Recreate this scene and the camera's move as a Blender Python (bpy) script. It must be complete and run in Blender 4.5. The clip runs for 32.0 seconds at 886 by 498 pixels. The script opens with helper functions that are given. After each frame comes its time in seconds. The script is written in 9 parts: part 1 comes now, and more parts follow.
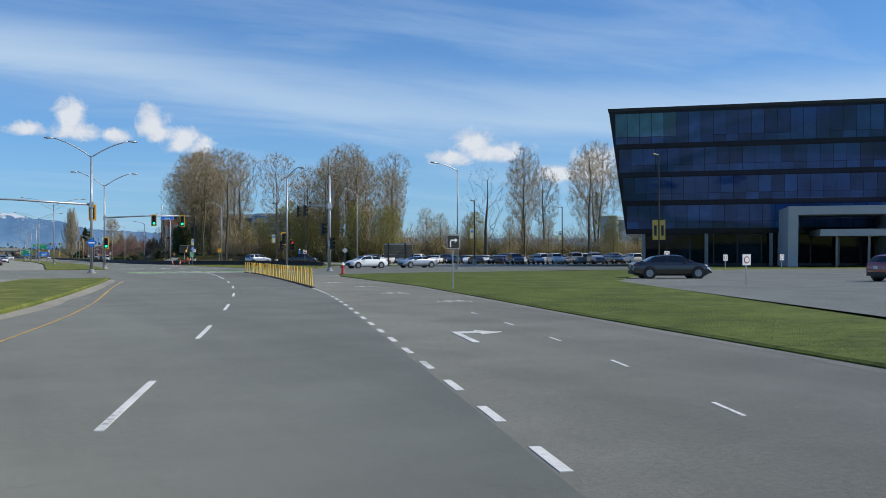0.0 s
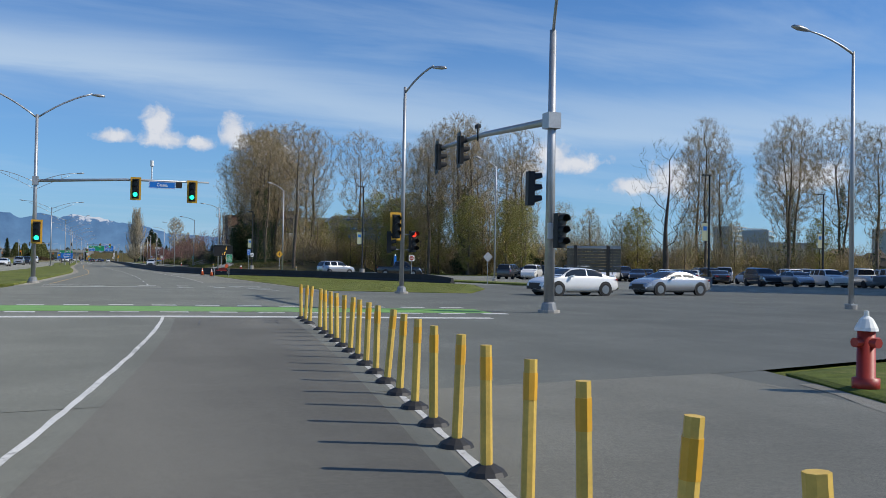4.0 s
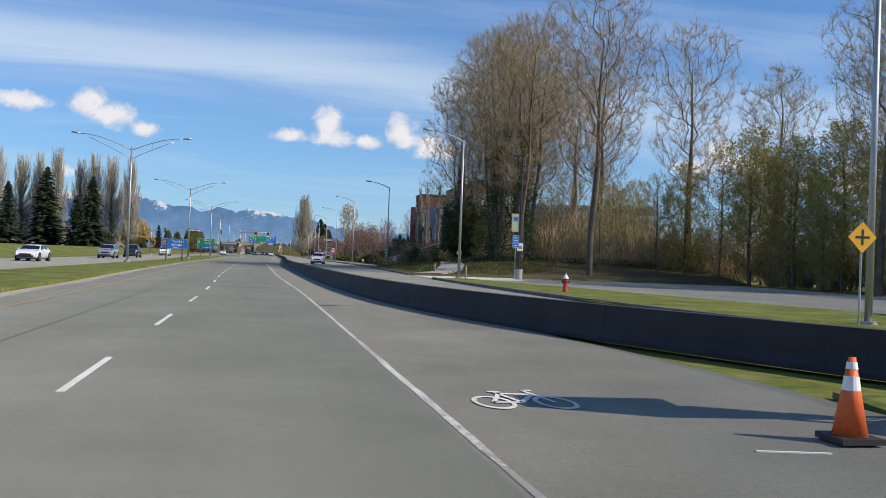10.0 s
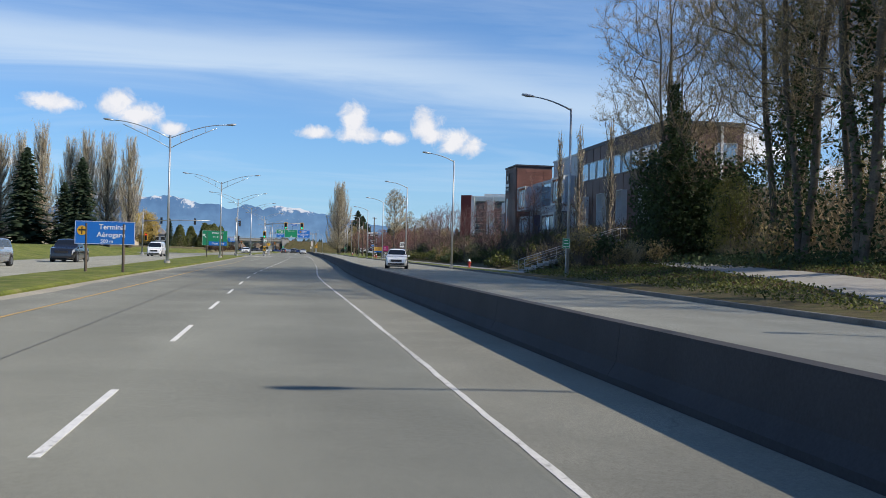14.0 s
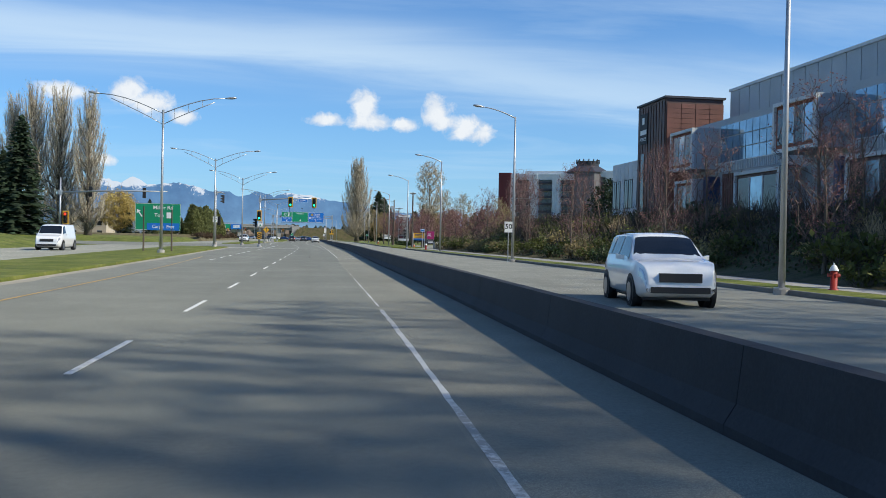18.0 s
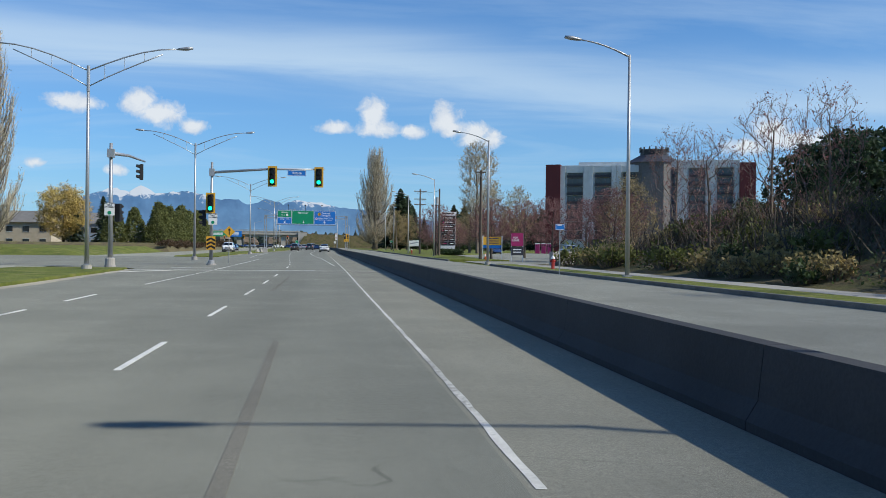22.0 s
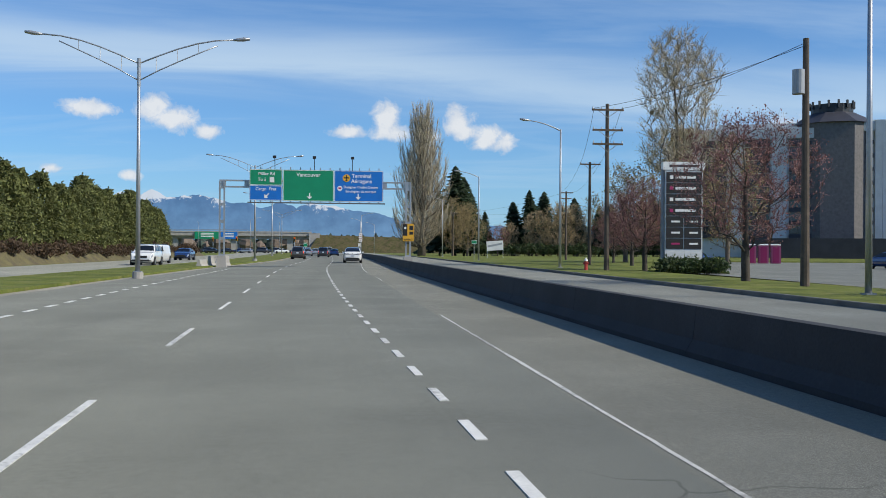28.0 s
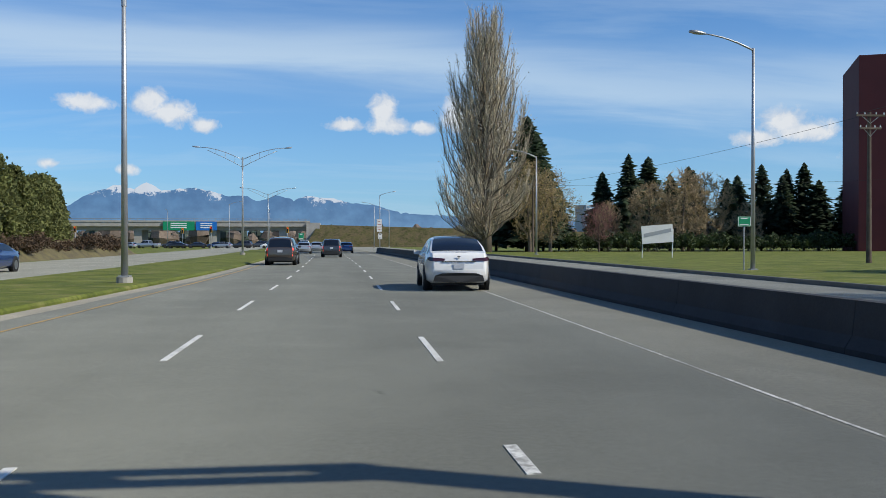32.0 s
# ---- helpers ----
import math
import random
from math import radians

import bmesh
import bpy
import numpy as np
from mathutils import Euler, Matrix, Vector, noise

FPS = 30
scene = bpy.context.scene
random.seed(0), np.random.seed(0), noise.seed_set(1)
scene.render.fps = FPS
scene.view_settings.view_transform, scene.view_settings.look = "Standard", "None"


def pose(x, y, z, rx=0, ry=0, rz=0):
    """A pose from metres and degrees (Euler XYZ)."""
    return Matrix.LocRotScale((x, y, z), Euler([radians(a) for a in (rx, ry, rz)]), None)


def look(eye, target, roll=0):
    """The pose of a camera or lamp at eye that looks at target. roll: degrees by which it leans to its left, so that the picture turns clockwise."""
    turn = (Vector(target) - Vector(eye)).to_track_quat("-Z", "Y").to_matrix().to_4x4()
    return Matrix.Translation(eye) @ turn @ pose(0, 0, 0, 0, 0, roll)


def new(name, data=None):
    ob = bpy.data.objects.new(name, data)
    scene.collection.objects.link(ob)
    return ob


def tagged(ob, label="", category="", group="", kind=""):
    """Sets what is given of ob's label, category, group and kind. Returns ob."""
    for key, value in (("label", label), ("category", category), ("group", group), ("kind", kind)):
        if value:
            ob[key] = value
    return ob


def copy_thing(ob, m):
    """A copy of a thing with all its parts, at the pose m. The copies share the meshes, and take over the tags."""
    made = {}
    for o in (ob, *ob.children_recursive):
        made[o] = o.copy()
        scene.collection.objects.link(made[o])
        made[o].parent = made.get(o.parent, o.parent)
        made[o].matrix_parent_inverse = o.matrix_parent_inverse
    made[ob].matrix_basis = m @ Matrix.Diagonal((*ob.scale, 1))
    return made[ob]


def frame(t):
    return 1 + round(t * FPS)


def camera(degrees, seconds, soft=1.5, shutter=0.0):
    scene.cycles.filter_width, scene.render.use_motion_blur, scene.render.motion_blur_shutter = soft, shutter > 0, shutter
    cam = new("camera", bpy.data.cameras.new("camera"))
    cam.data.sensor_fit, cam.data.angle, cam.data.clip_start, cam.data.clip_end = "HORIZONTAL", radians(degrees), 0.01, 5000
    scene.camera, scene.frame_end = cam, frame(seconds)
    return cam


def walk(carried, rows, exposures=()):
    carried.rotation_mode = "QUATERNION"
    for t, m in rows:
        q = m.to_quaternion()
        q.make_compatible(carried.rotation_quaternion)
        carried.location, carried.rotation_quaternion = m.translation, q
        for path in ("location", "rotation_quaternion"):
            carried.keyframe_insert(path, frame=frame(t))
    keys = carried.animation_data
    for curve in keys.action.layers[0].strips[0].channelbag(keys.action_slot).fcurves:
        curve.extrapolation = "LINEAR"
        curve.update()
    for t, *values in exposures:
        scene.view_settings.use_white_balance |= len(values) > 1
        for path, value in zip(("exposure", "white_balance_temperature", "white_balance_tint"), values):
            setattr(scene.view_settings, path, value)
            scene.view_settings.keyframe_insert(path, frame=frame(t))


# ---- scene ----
cam = camera(52.2, 32.0, soft=0.8)
# seconds, eye x, y, z, then pitch (90 is level), roll and yaw in degrees
PATH = [
    (0, -0.36, 38.62, 1.438, 90.41, 0.16, -25.59),
    (0.5, 1.62, 45.58, 1.445, 90.56, -0.01, -25.39),
    (1, 3.58, 52.42, 1.447, 90.68, -0.17, -25.00),
    (1.5, 5.53, 59.20, 1.449, 90.82, -0.28, -24.56),
    (2, 7.35, 66.06, 1.450, 90.96, -0.38, -23.89),
    (2.5, 9.06, 73.00, 1.446, 91.05, -0.48, -23.15),
    (4.5, 14.25, 100.91, 1.448, 91.05, -1.26, -20.18),
    (5, 15.13, 107.92, 1.448, 91.10, -1.50, -19.41),
    (5.5, 15.86, 114.93, 1.444, 91.10, -1.66, -18.51),
    (6, 16.50, 121.99, 1.442, 91.06, -1.72, -17.64),
    (6.5, 17.00, 129.16, 1.452, 91.02, -1.76, -16.74),
    (7, 17.40, 136.36, 1.467, 90.99, -1.87, -15.78),
    (7.5, 17.74, 143.61, 1.476, 90.93, -1.96, -14.84),
    (8, 18.02, 150.95, 1.480, 90.87, -2.02, -13.86),
    (8.5, 18.20, 158.31, 1.473, 90.86, -2.08, -12.85),
    (9, 18.30, 165.68, 1.455, 90.82, -2.15, -11.95),
    (9.5, 18.29, 173.17, 1.445, 90.74, -2.17, -11.26),
    (10, 18.19, 180.75, 1.443, 90.65, -2.18, -10.74),
    (10.5, 18.07, 188.42, 1.440, 90.50, -2.17, -10.31),
    (11, 17.98, 196.13, 1.435, 90.35, -2.14, -9.93),
    (11.5, 17.85, 203.81, 1.433, 90.25, -2.05, -9.54),
    (12, 17.62, 211.46, 1.436, 90.17, -1.90, -9.28),
    (12.5, 17.35, 219.08, 1.441, 90.17, -1.72, -9.14),
    (13, 17.11, 226.64, 1.448, 90.24, -1.54, -9.06),
    (13.5, 16.89, 234.24, 1.451, 90.25, -1.43, -9.03),
    (14, 16.70, 241.77, 1.455, 90.26, -1.40, -9.03),
    (14.5, 16.50, 249.15, 1.456, 90.22, -1.42, -9.06),
    (16.5, 16.28, 277.04, 1.442, 89.72, -1.34, -8.63),
    (17, 16.42, 284.63, 1.443, 89.55, -1.31, -8.52),
    (17.5, 16.58, 292.34, 1.447, 89.47, -1.26, -8.44),
    (18, 16.73, 300.14, 1.450, 89.42, -1.18, -8.32),
    (18.5, 16.88, 307.91, 1.450, 89.36, -1.09, -8.23),
    (19, 16.98, 315.59, 1.450, 89.35, -1.02, -8.16),
    (19.5, 17.02, 323.16, 1.449, 89.34, -1.00, -8.12),
    (20, 17.04, 330.57, 1.444, 89.37, -1.01, -8.06),
    (20.5, 17.11, 338.03, 1.440, 89.49, -0.95, -7.99),
    (21, 17.18, 345.58, 1.440, 89.63, -0.86, -7.87),
    (21.5, 17.26, 353.17, 1.444, 89.72, -0.73, -7.78),
    (22, 17.30, 360.73, 1.451, 89.82, -0.61, -7.68),
    (22.5, 17.28, 368.24, 1.456, 89.87, -0.53, -7.57),
    (23, 17.23, 375.72, 1.459, 89.87, -0.49, -7.50),
    (23.5, 17.19, 383.19, 1.461, 89.84, -0.49, -7.43),
    (24, 17.17, 390.70, 1.458, 89.83, -0.49, -7.35),
    (24.5, 17.17, 398.18, 1.453, 89.83, -0.45, -7.28),
    (25, 17.14, 405.61, 1.447, 89.89, -0.39, -7.24),
    (25.5, 17.07, 413.09, 1.445, 90.00, -0.34, -7.24),
    (27.5, 16.33, 444.81, 1.455, 90.09, -0.32, -6.97),
    (28, 16.08, 453.11, 1.449, 90.03, -0.33, -6.83),
    (28.5, 15.82, 461.49, 1.444, 89.96, -0.35, -6.73),
    (29, 15.50, 469.91, 1.442, 89.82, -0.37, -6.67),
    (29.5, 15.19, 478.42, 1.447, 89.70, -0.38, -6.64),
    (30, 14.93, 486.93, 1.456, 89.66, -0.38, -6.67),
    (30.5, 14.73, 495.44, 1.458, 89.62, -0.34, -6.74),
    (31, 14.58, 504.01, 1.444, 89.53, -0.25, -6.83),
    (31.5, 14.44, 512.60, 1.438, 89.55, -0.12, -6.90),
    (32, 14.29, 521.20, 1.433, 89.56, 0.02, -6.95),
]
walk(cam, [(t, pose(x, y, z, p, r, w)) for t, x, y, z, p, r, w in PATH], exposures=[(0, -0.05, 6350, 10), (2.5, -0.05, 6350, 10), (4.6, -0.14, 6420, 12), (5.6, -0.14, 6420, 12), (7, 0.0, 6500, 12), (9, 0.08, 6750, 14), (12.5, 0.16, 6850, 14), (14.5, 0.17, 6680, 12), (17, 0.17, 6450, 9), (19, 0.21, 6550, 8), (20, 0.08, 6450, 8), (22, 0.02, 6350, 8), (28, 0.0, 6480, 9), (32, -0.03, 6480, 9)])

# ---- world, sun ----
SUN_EL, SUN_AZ = radians(38.8), math.atan2(0.903, -0.43)
world = bpy.data.worlds.new("sky")
scene.world = world
world.use_nodes = True


def link(nt, a, b):
    nt.links.new(a, b)


def node(nt, kind, **kw):
    n = nt.nodes.new(kind)
    for k, v in kw.items():
        n.inputs[k.replace("_", " ")].default_value = v
    return n


def mathn(nt, op, a, b=None, c=None, clamp=False):
    n = nt.nodes.new("ShaderNodeMath")
    n.operation, n.use_clamp = op, clamp
    for i, v in enumerate((a, b, c)):
        if v is None:
            continue
        if isinstance(v, (int, float)):
            n.inputs[i].default_value = v
        else:
            link(nt, v, n.inputs[i])
    return n.outputs[0]


def ramp(nt, fac, stops):
    n = nt.nodes.new("ShaderNodeValToRGB")
    e = n.color_ramp.elements
    while len(e) < len(stops):
        e.new(0.5)
    for el, (p, c) in zip(e, stops):
        el.position = p
        el.color = (*c, 1) if len(c) == 3 else c
    link(nt, fac, n.inputs[0])
    return n.outputs[0]


def mixc(nt, fac, a, b, blend="MIX"):
    n = nt.nodes.new("ShaderNodeMix")
    n.data_type, n.blend_type = "RGBA", blend
    for i, v in ((0, fac), (6, a), (7, b)):
        if isinstance(v, (int, float)):
            n.inputs[i].default_value = v
        elif isinstance(v, tuple):
            n.inputs[i].default_value = (*v, 1)
        else:
            link(nt, v, n.inputs[i])
    return n.outputs[2]


def make_sky():
    nt = world.node_tree
    nt.nodes.clear()
    out, bg = nt.nodes.new("ShaderNodeOutputWorld"), nt.nodes.new("ShaderNodeBackground")
    sky = nt.nodes.new("ShaderNodeTexSky")
    sky.sky_type, sky.sun_disc = "NISHITA", False
    sky.sun_elevation, sky.sun_rotation = SUN_EL, SUN_AZ
    sky.air_density, sky.dust_density, sky.ozone_density = 1.0, 0.3, 3.5
    co = nt.nodes.new("ShaderNodeTexCoord")
    sep = nt.nodes.new("ShaderNodeSeparateXYZ")
    link(nt, co.outputs["Generated"], sep.inputs[0])
    x, y, z = sep.outputs
    zc = mathn(nt, "MAXIMUM", z, 0.03)
    # thin high cloud on a flat layer: direction divided by its height
    comb = nt.nodes.new("ShaderNodeCombineXYZ")
    link(nt, mathn(nt, "DIVIDE", x, mathn(nt, "ADD", zc, 0.12)), comb.inputs[0])
    link(nt, mathn(nt, "DIVIDE", y, mathn(nt, "ADD", zc, 0.12)), comb.inputs[1])
    mp = nt.nodes.new("ShaderNodeMapping")
    mp.inputs["Scale"].default_value = (0.55, 1.6, 1)
    mp.inputs["Rotation"].default_value = (0, 0, radians(14))
    mp.inputs["Location"].default_value = (3.1, 0.35, 0)
    link(nt, comb.outputs[0], mp.inputs[0])
    n1 = node(nt, "ShaderNodeTexNoise", Scale=1.1, Detail=9.0, Roughness=0.58, Distortion=0.6)
    link(nt, mp.outputs[0], n1.inputs["Vector"])
    veil = ramp(nt, n1.outputs["Fac"], [(0.48, (0, 0, 0)), (0.82, (0.5, 0.5, 0.5))])
    az = mathn(nt, "ARCTAN2", x, y)
    el = mathn(nt, "ARCSINE", z)
    # the long white band, sinking towards the east
    mr = nt.nodes.new("ShaderNodeMapRange")
    mr.interpolation_type = "SMOOTHSTEP"
    for k, v in ((1, radians(0)), (2, radians(30)), (3, radians(11.6)), (4, radians(8.6))):
        mr.inputs[k].default_value = v
    link(nt, az, mr.inputs[0])
    off = mathn(nt, "DIVIDE", mathn(nt, "ADD", mathn(nt, "SUBTRACT", el, mr.outputs[0]), mathn(nt, "MULTIPLY", mathn(nt, "SUBTRACT", n1.outputs["Fac"], 0.5), 0.09)), radians(1.9))
    band = mathn(nt, "POWER", 2.718, mathn(nt, "MULTIPLY", mathn(nt, "MULTIPLY", off, off), -1.0))
    mr2 = nt.nodes.new("ShaderNodeMapRange")
    mr2.interpolation_type = "SMOOTHSTEP"
    for k, v in ((1, radians(2)), (2, radians(13)), (3, 0.74), (4, 0.62)):
        mr2.inputs[k].default_value = v
    link(nt, az, mr2.inputs[0])
    cir = mathn(nt, "MAXIMUM", mathn(nt, "MULTIPLY", mathn(nt, "MULTIPLY", band, mr2.outputs[0]), mathn(nt, "ADD", n1.outputs["Fac"], 0.42)), mathn(nt, "MULTIPLY", veil, 0.9), clamp=True)
    # small heaped clouds low over the horizon
    wob = node(nt, "ShaderNodeTexNoise", Scale=52.0, Detail=9.0, Roughness=0.62, Distortion=0.35)
    link(nt, co.outputs["Generated"], wob.inputs["Vector"])
    jag = mathn(nt, "MULTIPLY", mathn(nt, "SUBTRACT", wob.outputs["Fac"], 0.43), 2.0)
    heap = None
    for a, e, w, h in CLOUDS:
        w, h = w * 1.1, h * 1.1
        dx = mathn(nt, "DIVIDE", mathn(nt, "SUBTRACT", az, radians(a)), radians(w))
        dz = mathn(nt, "DIVIDE", mathn(nt, "SUBTRACT", el, radians(e)), radians(h))
        r = mathn(nt, "ADD", mathn(nt, "MULTIPLY", dx, dx), mathn(nt, "MULTIPLY", dz, dz))
        v = mathn(nt, "SUBTRACT", 1.0, mathn(nt, "SQRT", r))
        heap = v if heap is None else mathn(nt, "SMOOTH_MAX", heap, v, 0.25)
    heap = mathn(nt, "ADD", heap, jag)
    hm = ramp(nt, heap, [(0.0, (0, 0, 0)), (0.22, (0.38, 0.38, 0.38)), (0.6, (0.92, 0.92, 0.92))])
    hazy = ramp(nt, z, [(0.0, (0.58, 0.58, 0.58)), (0.12, (0.24, 0.24, 0.24)), (0.30, (0.08, 0.08, 0.08)), (0.8, (0, 0, 0))])
    col = mixc(nt, cir, mixc(nt, 1.0, sky.outputs[0], (0.53, 1.0, 1.48), "MULTIPLY"), (7.2, 8.7, 10.1))
    col = mixc(nt, hazy, col, (4.7, 7.1, 9.6))
    puff = node(nt, "ShaderNodeTexNoise", Scale=75.0, Detail=5.0, Roughness=0.55)
    link(nt, co.outputs["Generated"], puff.inputs["Vector"])
    lit = mathn(nt, "ADD", mathn(nt, "MULTIPLY", heap, 0.7), mathn(nt, "MULTIPLY", mathn(nt, "SUBTRACT", puff.outputs["Fac"], 0.4), 1.5))
    shade = mixc(nt, ramp(nt, lit, [(0.1, (0, 0, 0)), (0.75, (1, 1, 1))]), (6.6, 7.4, 8.7), (9.3, 9.5, 9.8))
    col = mixc(nt, hm, col, shade)
    link(nt, col, bg.inputs[0])
    bg.inputs[1].default_value = 0.086
    link(nt, bg.outputs[0], out.inputs[0])


# bearing from +y to the right, height, half width and half height of each heaped cloud, degrees
CLOUDS = [(-14.8, 8.15, 1.5, 0.5), (-11.0, 8.35, 0.95, 0.8), (-9.8, 7.75, 1.4, 0.7), (-7.9, 7.1, 0.8, 0.42), (0.8, 7.3, 1.15, 0.42), (3.3, 8.25, 0.85, 1.0), (3.4, 7.3, 1.3, 0.55), (5.8, 7.15, 0.8, 0.4), (7.8, 8.1, 0.8, 0.9),
          (8.2, 7.4, 0.9, 0.5), (9.6, 7.1, 1.2, 0.65), (10.6, 6.7, 0.7, 0.6), (27.6, 7.1, 1.3, 0.9), (28.8, 6.5, 2.2, 0.6), (26.0, 6.2, 1.5, 0.45), (35.2, 5.5, 1.5, 1.1), (33.0, 5.1, 2.0, 0.5), (43.0, 5.6, 2.4, 0.9), (-12.3, 4.3, 0.6, 0.3), (-16.6, 4.6, 0.6, 0.3), (-22.0, 6.4, 1.5, 0.5)]
make_sky()
sun = new("sun", bpy.data.lights.new("sun", "SUN"))
sun.data.energy, sun.data.angle, sun.data.color = 4.7, radians(0.53), (1.0, 0.935, 0.80)
sun.matrix_world = look((0, 0, 100), (-0.903 * math.cos(SUN_EL), 0.43 * math.cos(SUN_EL), 100 - math.sin(SUN_EL)))


# ---- materials ----
def material(name, color, rough=0.6, metal=0.0, vary=0.18, scale=3.0, fine=40.0, bump=0.15, tint=None, spec=0.5, coat=0.0, island=0.0, obj=0.0):
    """A surface with stains at a large scale, grain at a small one, and fine relief, in metres."""
    m = bpy.data.materials.new(name)
    m.use_nodes = True
    nt = m.node_tree
    b = nt.nodes["Principled BSDF"]
    geo = nt.nodes.new("ShaderNodeNewGeometry")
    n1 = node(nt, "ShaderNodeTexNoise", Scale=1.0 / scale, Detail=5.0, Roughness=0.6)
    n2 = node(nt, "ShaderNodeTexNoise", Scale=fine, Detail=3.0, Roughness=0.7)
    for n in (n1, n2):
        link(nt, geo.outputs["Position"], n.inputs["Vector"])
    lo = tuple(c * (1 - vary) for c in color)
    hi = tuple(min(1, c * (1 + vary)) for c in color) if tint is None else tint
    big = ramp(nt, n1.outputs["Fac"], [(0.3, lo), (0.7, hi)])
    grain = ramp(nt, n2.outputs["Fac"], [(0.25, (1 - vary,) * 3), (0.75, (1 + vary * 0.6,) * 3)])
    col = mixc(nt, 1.0, big, grain, "MULTIPLY")
    if island:
        col = mixc(nt, 1.0, col, ramp(nt, geo.outputs["Random Per Island"], [(0, (1 - island,) * 3), (1, (1 + island,) * 3)]), "MULTIPLY")
    if obj:
        oi = nt.nodes.new("ShaderNodeObjectInfo")
        col = mixc(nt, 1.0, col, ramp(nt, oi.outputs["Random"], [(0, (1 - obj,) * 3), (1, (1 + obj,) * 3)]), "MULTIPLY")
    link(nt, col, b.inputs["Base Color"])
    b.inputs["Roughness"].default_value, b.inputs["Metallic"].default_value = rough, metal
    b.inputs["Specular IOR Level"].default_value = spec
    b.inputs["Coat Weight"].default_value = coat
    if bump:
        bp = node(nt, "ShaderNodeBump", Strength=bump, Distance=0.01)
        link(nt, n2.outputs["Fac"], bp.inputs["Height"])
        link(nt, bp.outputs[0], b.inputs["Normal"])
    return m


def glow(name, color, strength):
    m = bpy.data.materials.new(name)
    m.use_nodes = True
    b = m.node_tree.nodes["Principled BSDF"]
    b.inputs["Base Color"].default_value = (*color, 1)
    b.inputs["Emission Color"].default_value = (*color, 1)
    b.inputs["Emission Strength"].default_value = strength
    return m


def road_material(name, color, patchy, seed=0.0):
    """Worn asphalt: wheel tracks along y, fine aggregate, darker oil drips and sealed cracks."""
    m = material(name, color, rough=0.86, vary=0.12, scale=6.0, fine=120.0, bump=0.12, spec=0.3)
    m.node_tree.nodes["Principled BSDF"].inputs["Diffuse Roughness"].default_value = 1.0
    nt = m.node_tree
    b = nt.nodes["Principled BSDF"]
    old = b.inputs["Base Color"].links[0].from_socket
    geo = nt.nodes.new("ShaderNodeNewGeometry")
    mp = nt.nodes.new("ShaderNodeMapping")
    mp.inputs["Scale"].default_value = (0.55, 0.012, 1)
    mp.inputs["Location"].default_value = (seed, 0, 0)
    link(nt, geo.outputs["Position"], mp.inputs[0])
    n = node(nt, "ShaderNodeTexNoise", Scale=1.0, Detail=4.0, Roughness=0.6)
    link(nt, mp.outputs[0], n.inputs["Vector"])
    streak = ramp(nt, n.outputs["Fac"], [(0.3, (1 - patchy,) * 3), (0.7, (1 + patchy,) * 3)])
    col = mixc(nt, 1.0, old, streak, "MULTIPLY")
    sp = node(nt, "ShaderNodeTexNoise", Scale=130.0, Detail=2.0, Roughness=0.7)
    link(nt, geo.outputs["Position"], sp.inputs["Vector"])
    blotch = node(nt, "ShaderNodeTexNoise", Scale=0.35, Detail=4.0, Roughness=0.65)
    link(nt, geo.outputs["Position"], blotch.inputs["Vector"])
    worn = ramp(nt, blotch.outputs["Fac"], [(0.42, (0.15, 0.15, 0.15)), (0.62, (0.9, 0.9, 0.9))])
    grit = node(nt, "ShaderNodeTexNoise", Scale=16.0, Detail=6.0, Roughness=0.8)
    link(nt, geo.outputs["Position"], grit.inputs["Vector"])
    col = mixc(nt, 1.0, col, ramp(nt, grit.outputs["Fac"], [(0.34, (0.84, 0.84, 0.84)), (0.66, (1.16, 1.16, 1.16))]), "MULTIPLY")
    speck = mixc(nt, 1.0, ramp(nt, sp.outputs["Fac"], [(0.50, (0, 0, 0)), (0.62, (1, 1, 1))]), worn, "MULTIPLY")
    col = mixc(nt, speck, col, tuple(min(1, c * 1.9) for c in color))
    pit = ramp(nt, sp.outputs["Fac"], [(0.30, (0.70, 0.70, 0.70)), (0.44, (1, 1, 1))])
    col = mixc(nt, 1.0, col, pit, "MULTIPLY")
    # sealed and open cracks
    warp = node(nt, "ShaderNodeTexNoise", Scale=0.9, Detail=3.0)
    link(nt, geo.outputs["Position"], warp.inputs["Vector"])
    va = nt.nodes.new("ShaderNodeVectorMath")
    va.operation = "MULTIPLY_ADD"
    link(nt, warp.outputs["Color"], va.inputs[0])
    va.inputs[1].default_value = (1.6, 1.6, 0)
    link(nt, geo.outputs["Position"], va.inputs[2])
    vo = node(nt, "ShaderNodeTexVoronoi", Scale=0.13)
    vo.feature = "DISTANCE_TO_EDGE"
    link(nt, va.outputs[0], vo.inputs["Vector"])
    line = ramp(nt, vo.outputs["Distance"], [(0.0, (1, 1, 1)), (0.0018, (0, 0, 0))])
    some = ramp(nt, blotch.outputs["Fac"], [(0.56, (0, 0, 0)), (0.66, (0.6, 0.6, 0.6))])
    col = mixc(nt, mixc(nt, 1.0, line, some, "MULTIPLY"), col, tuple(c * 0.35 for c in color))
    link(nt, col, b.inputs["Base Color"])
    return m


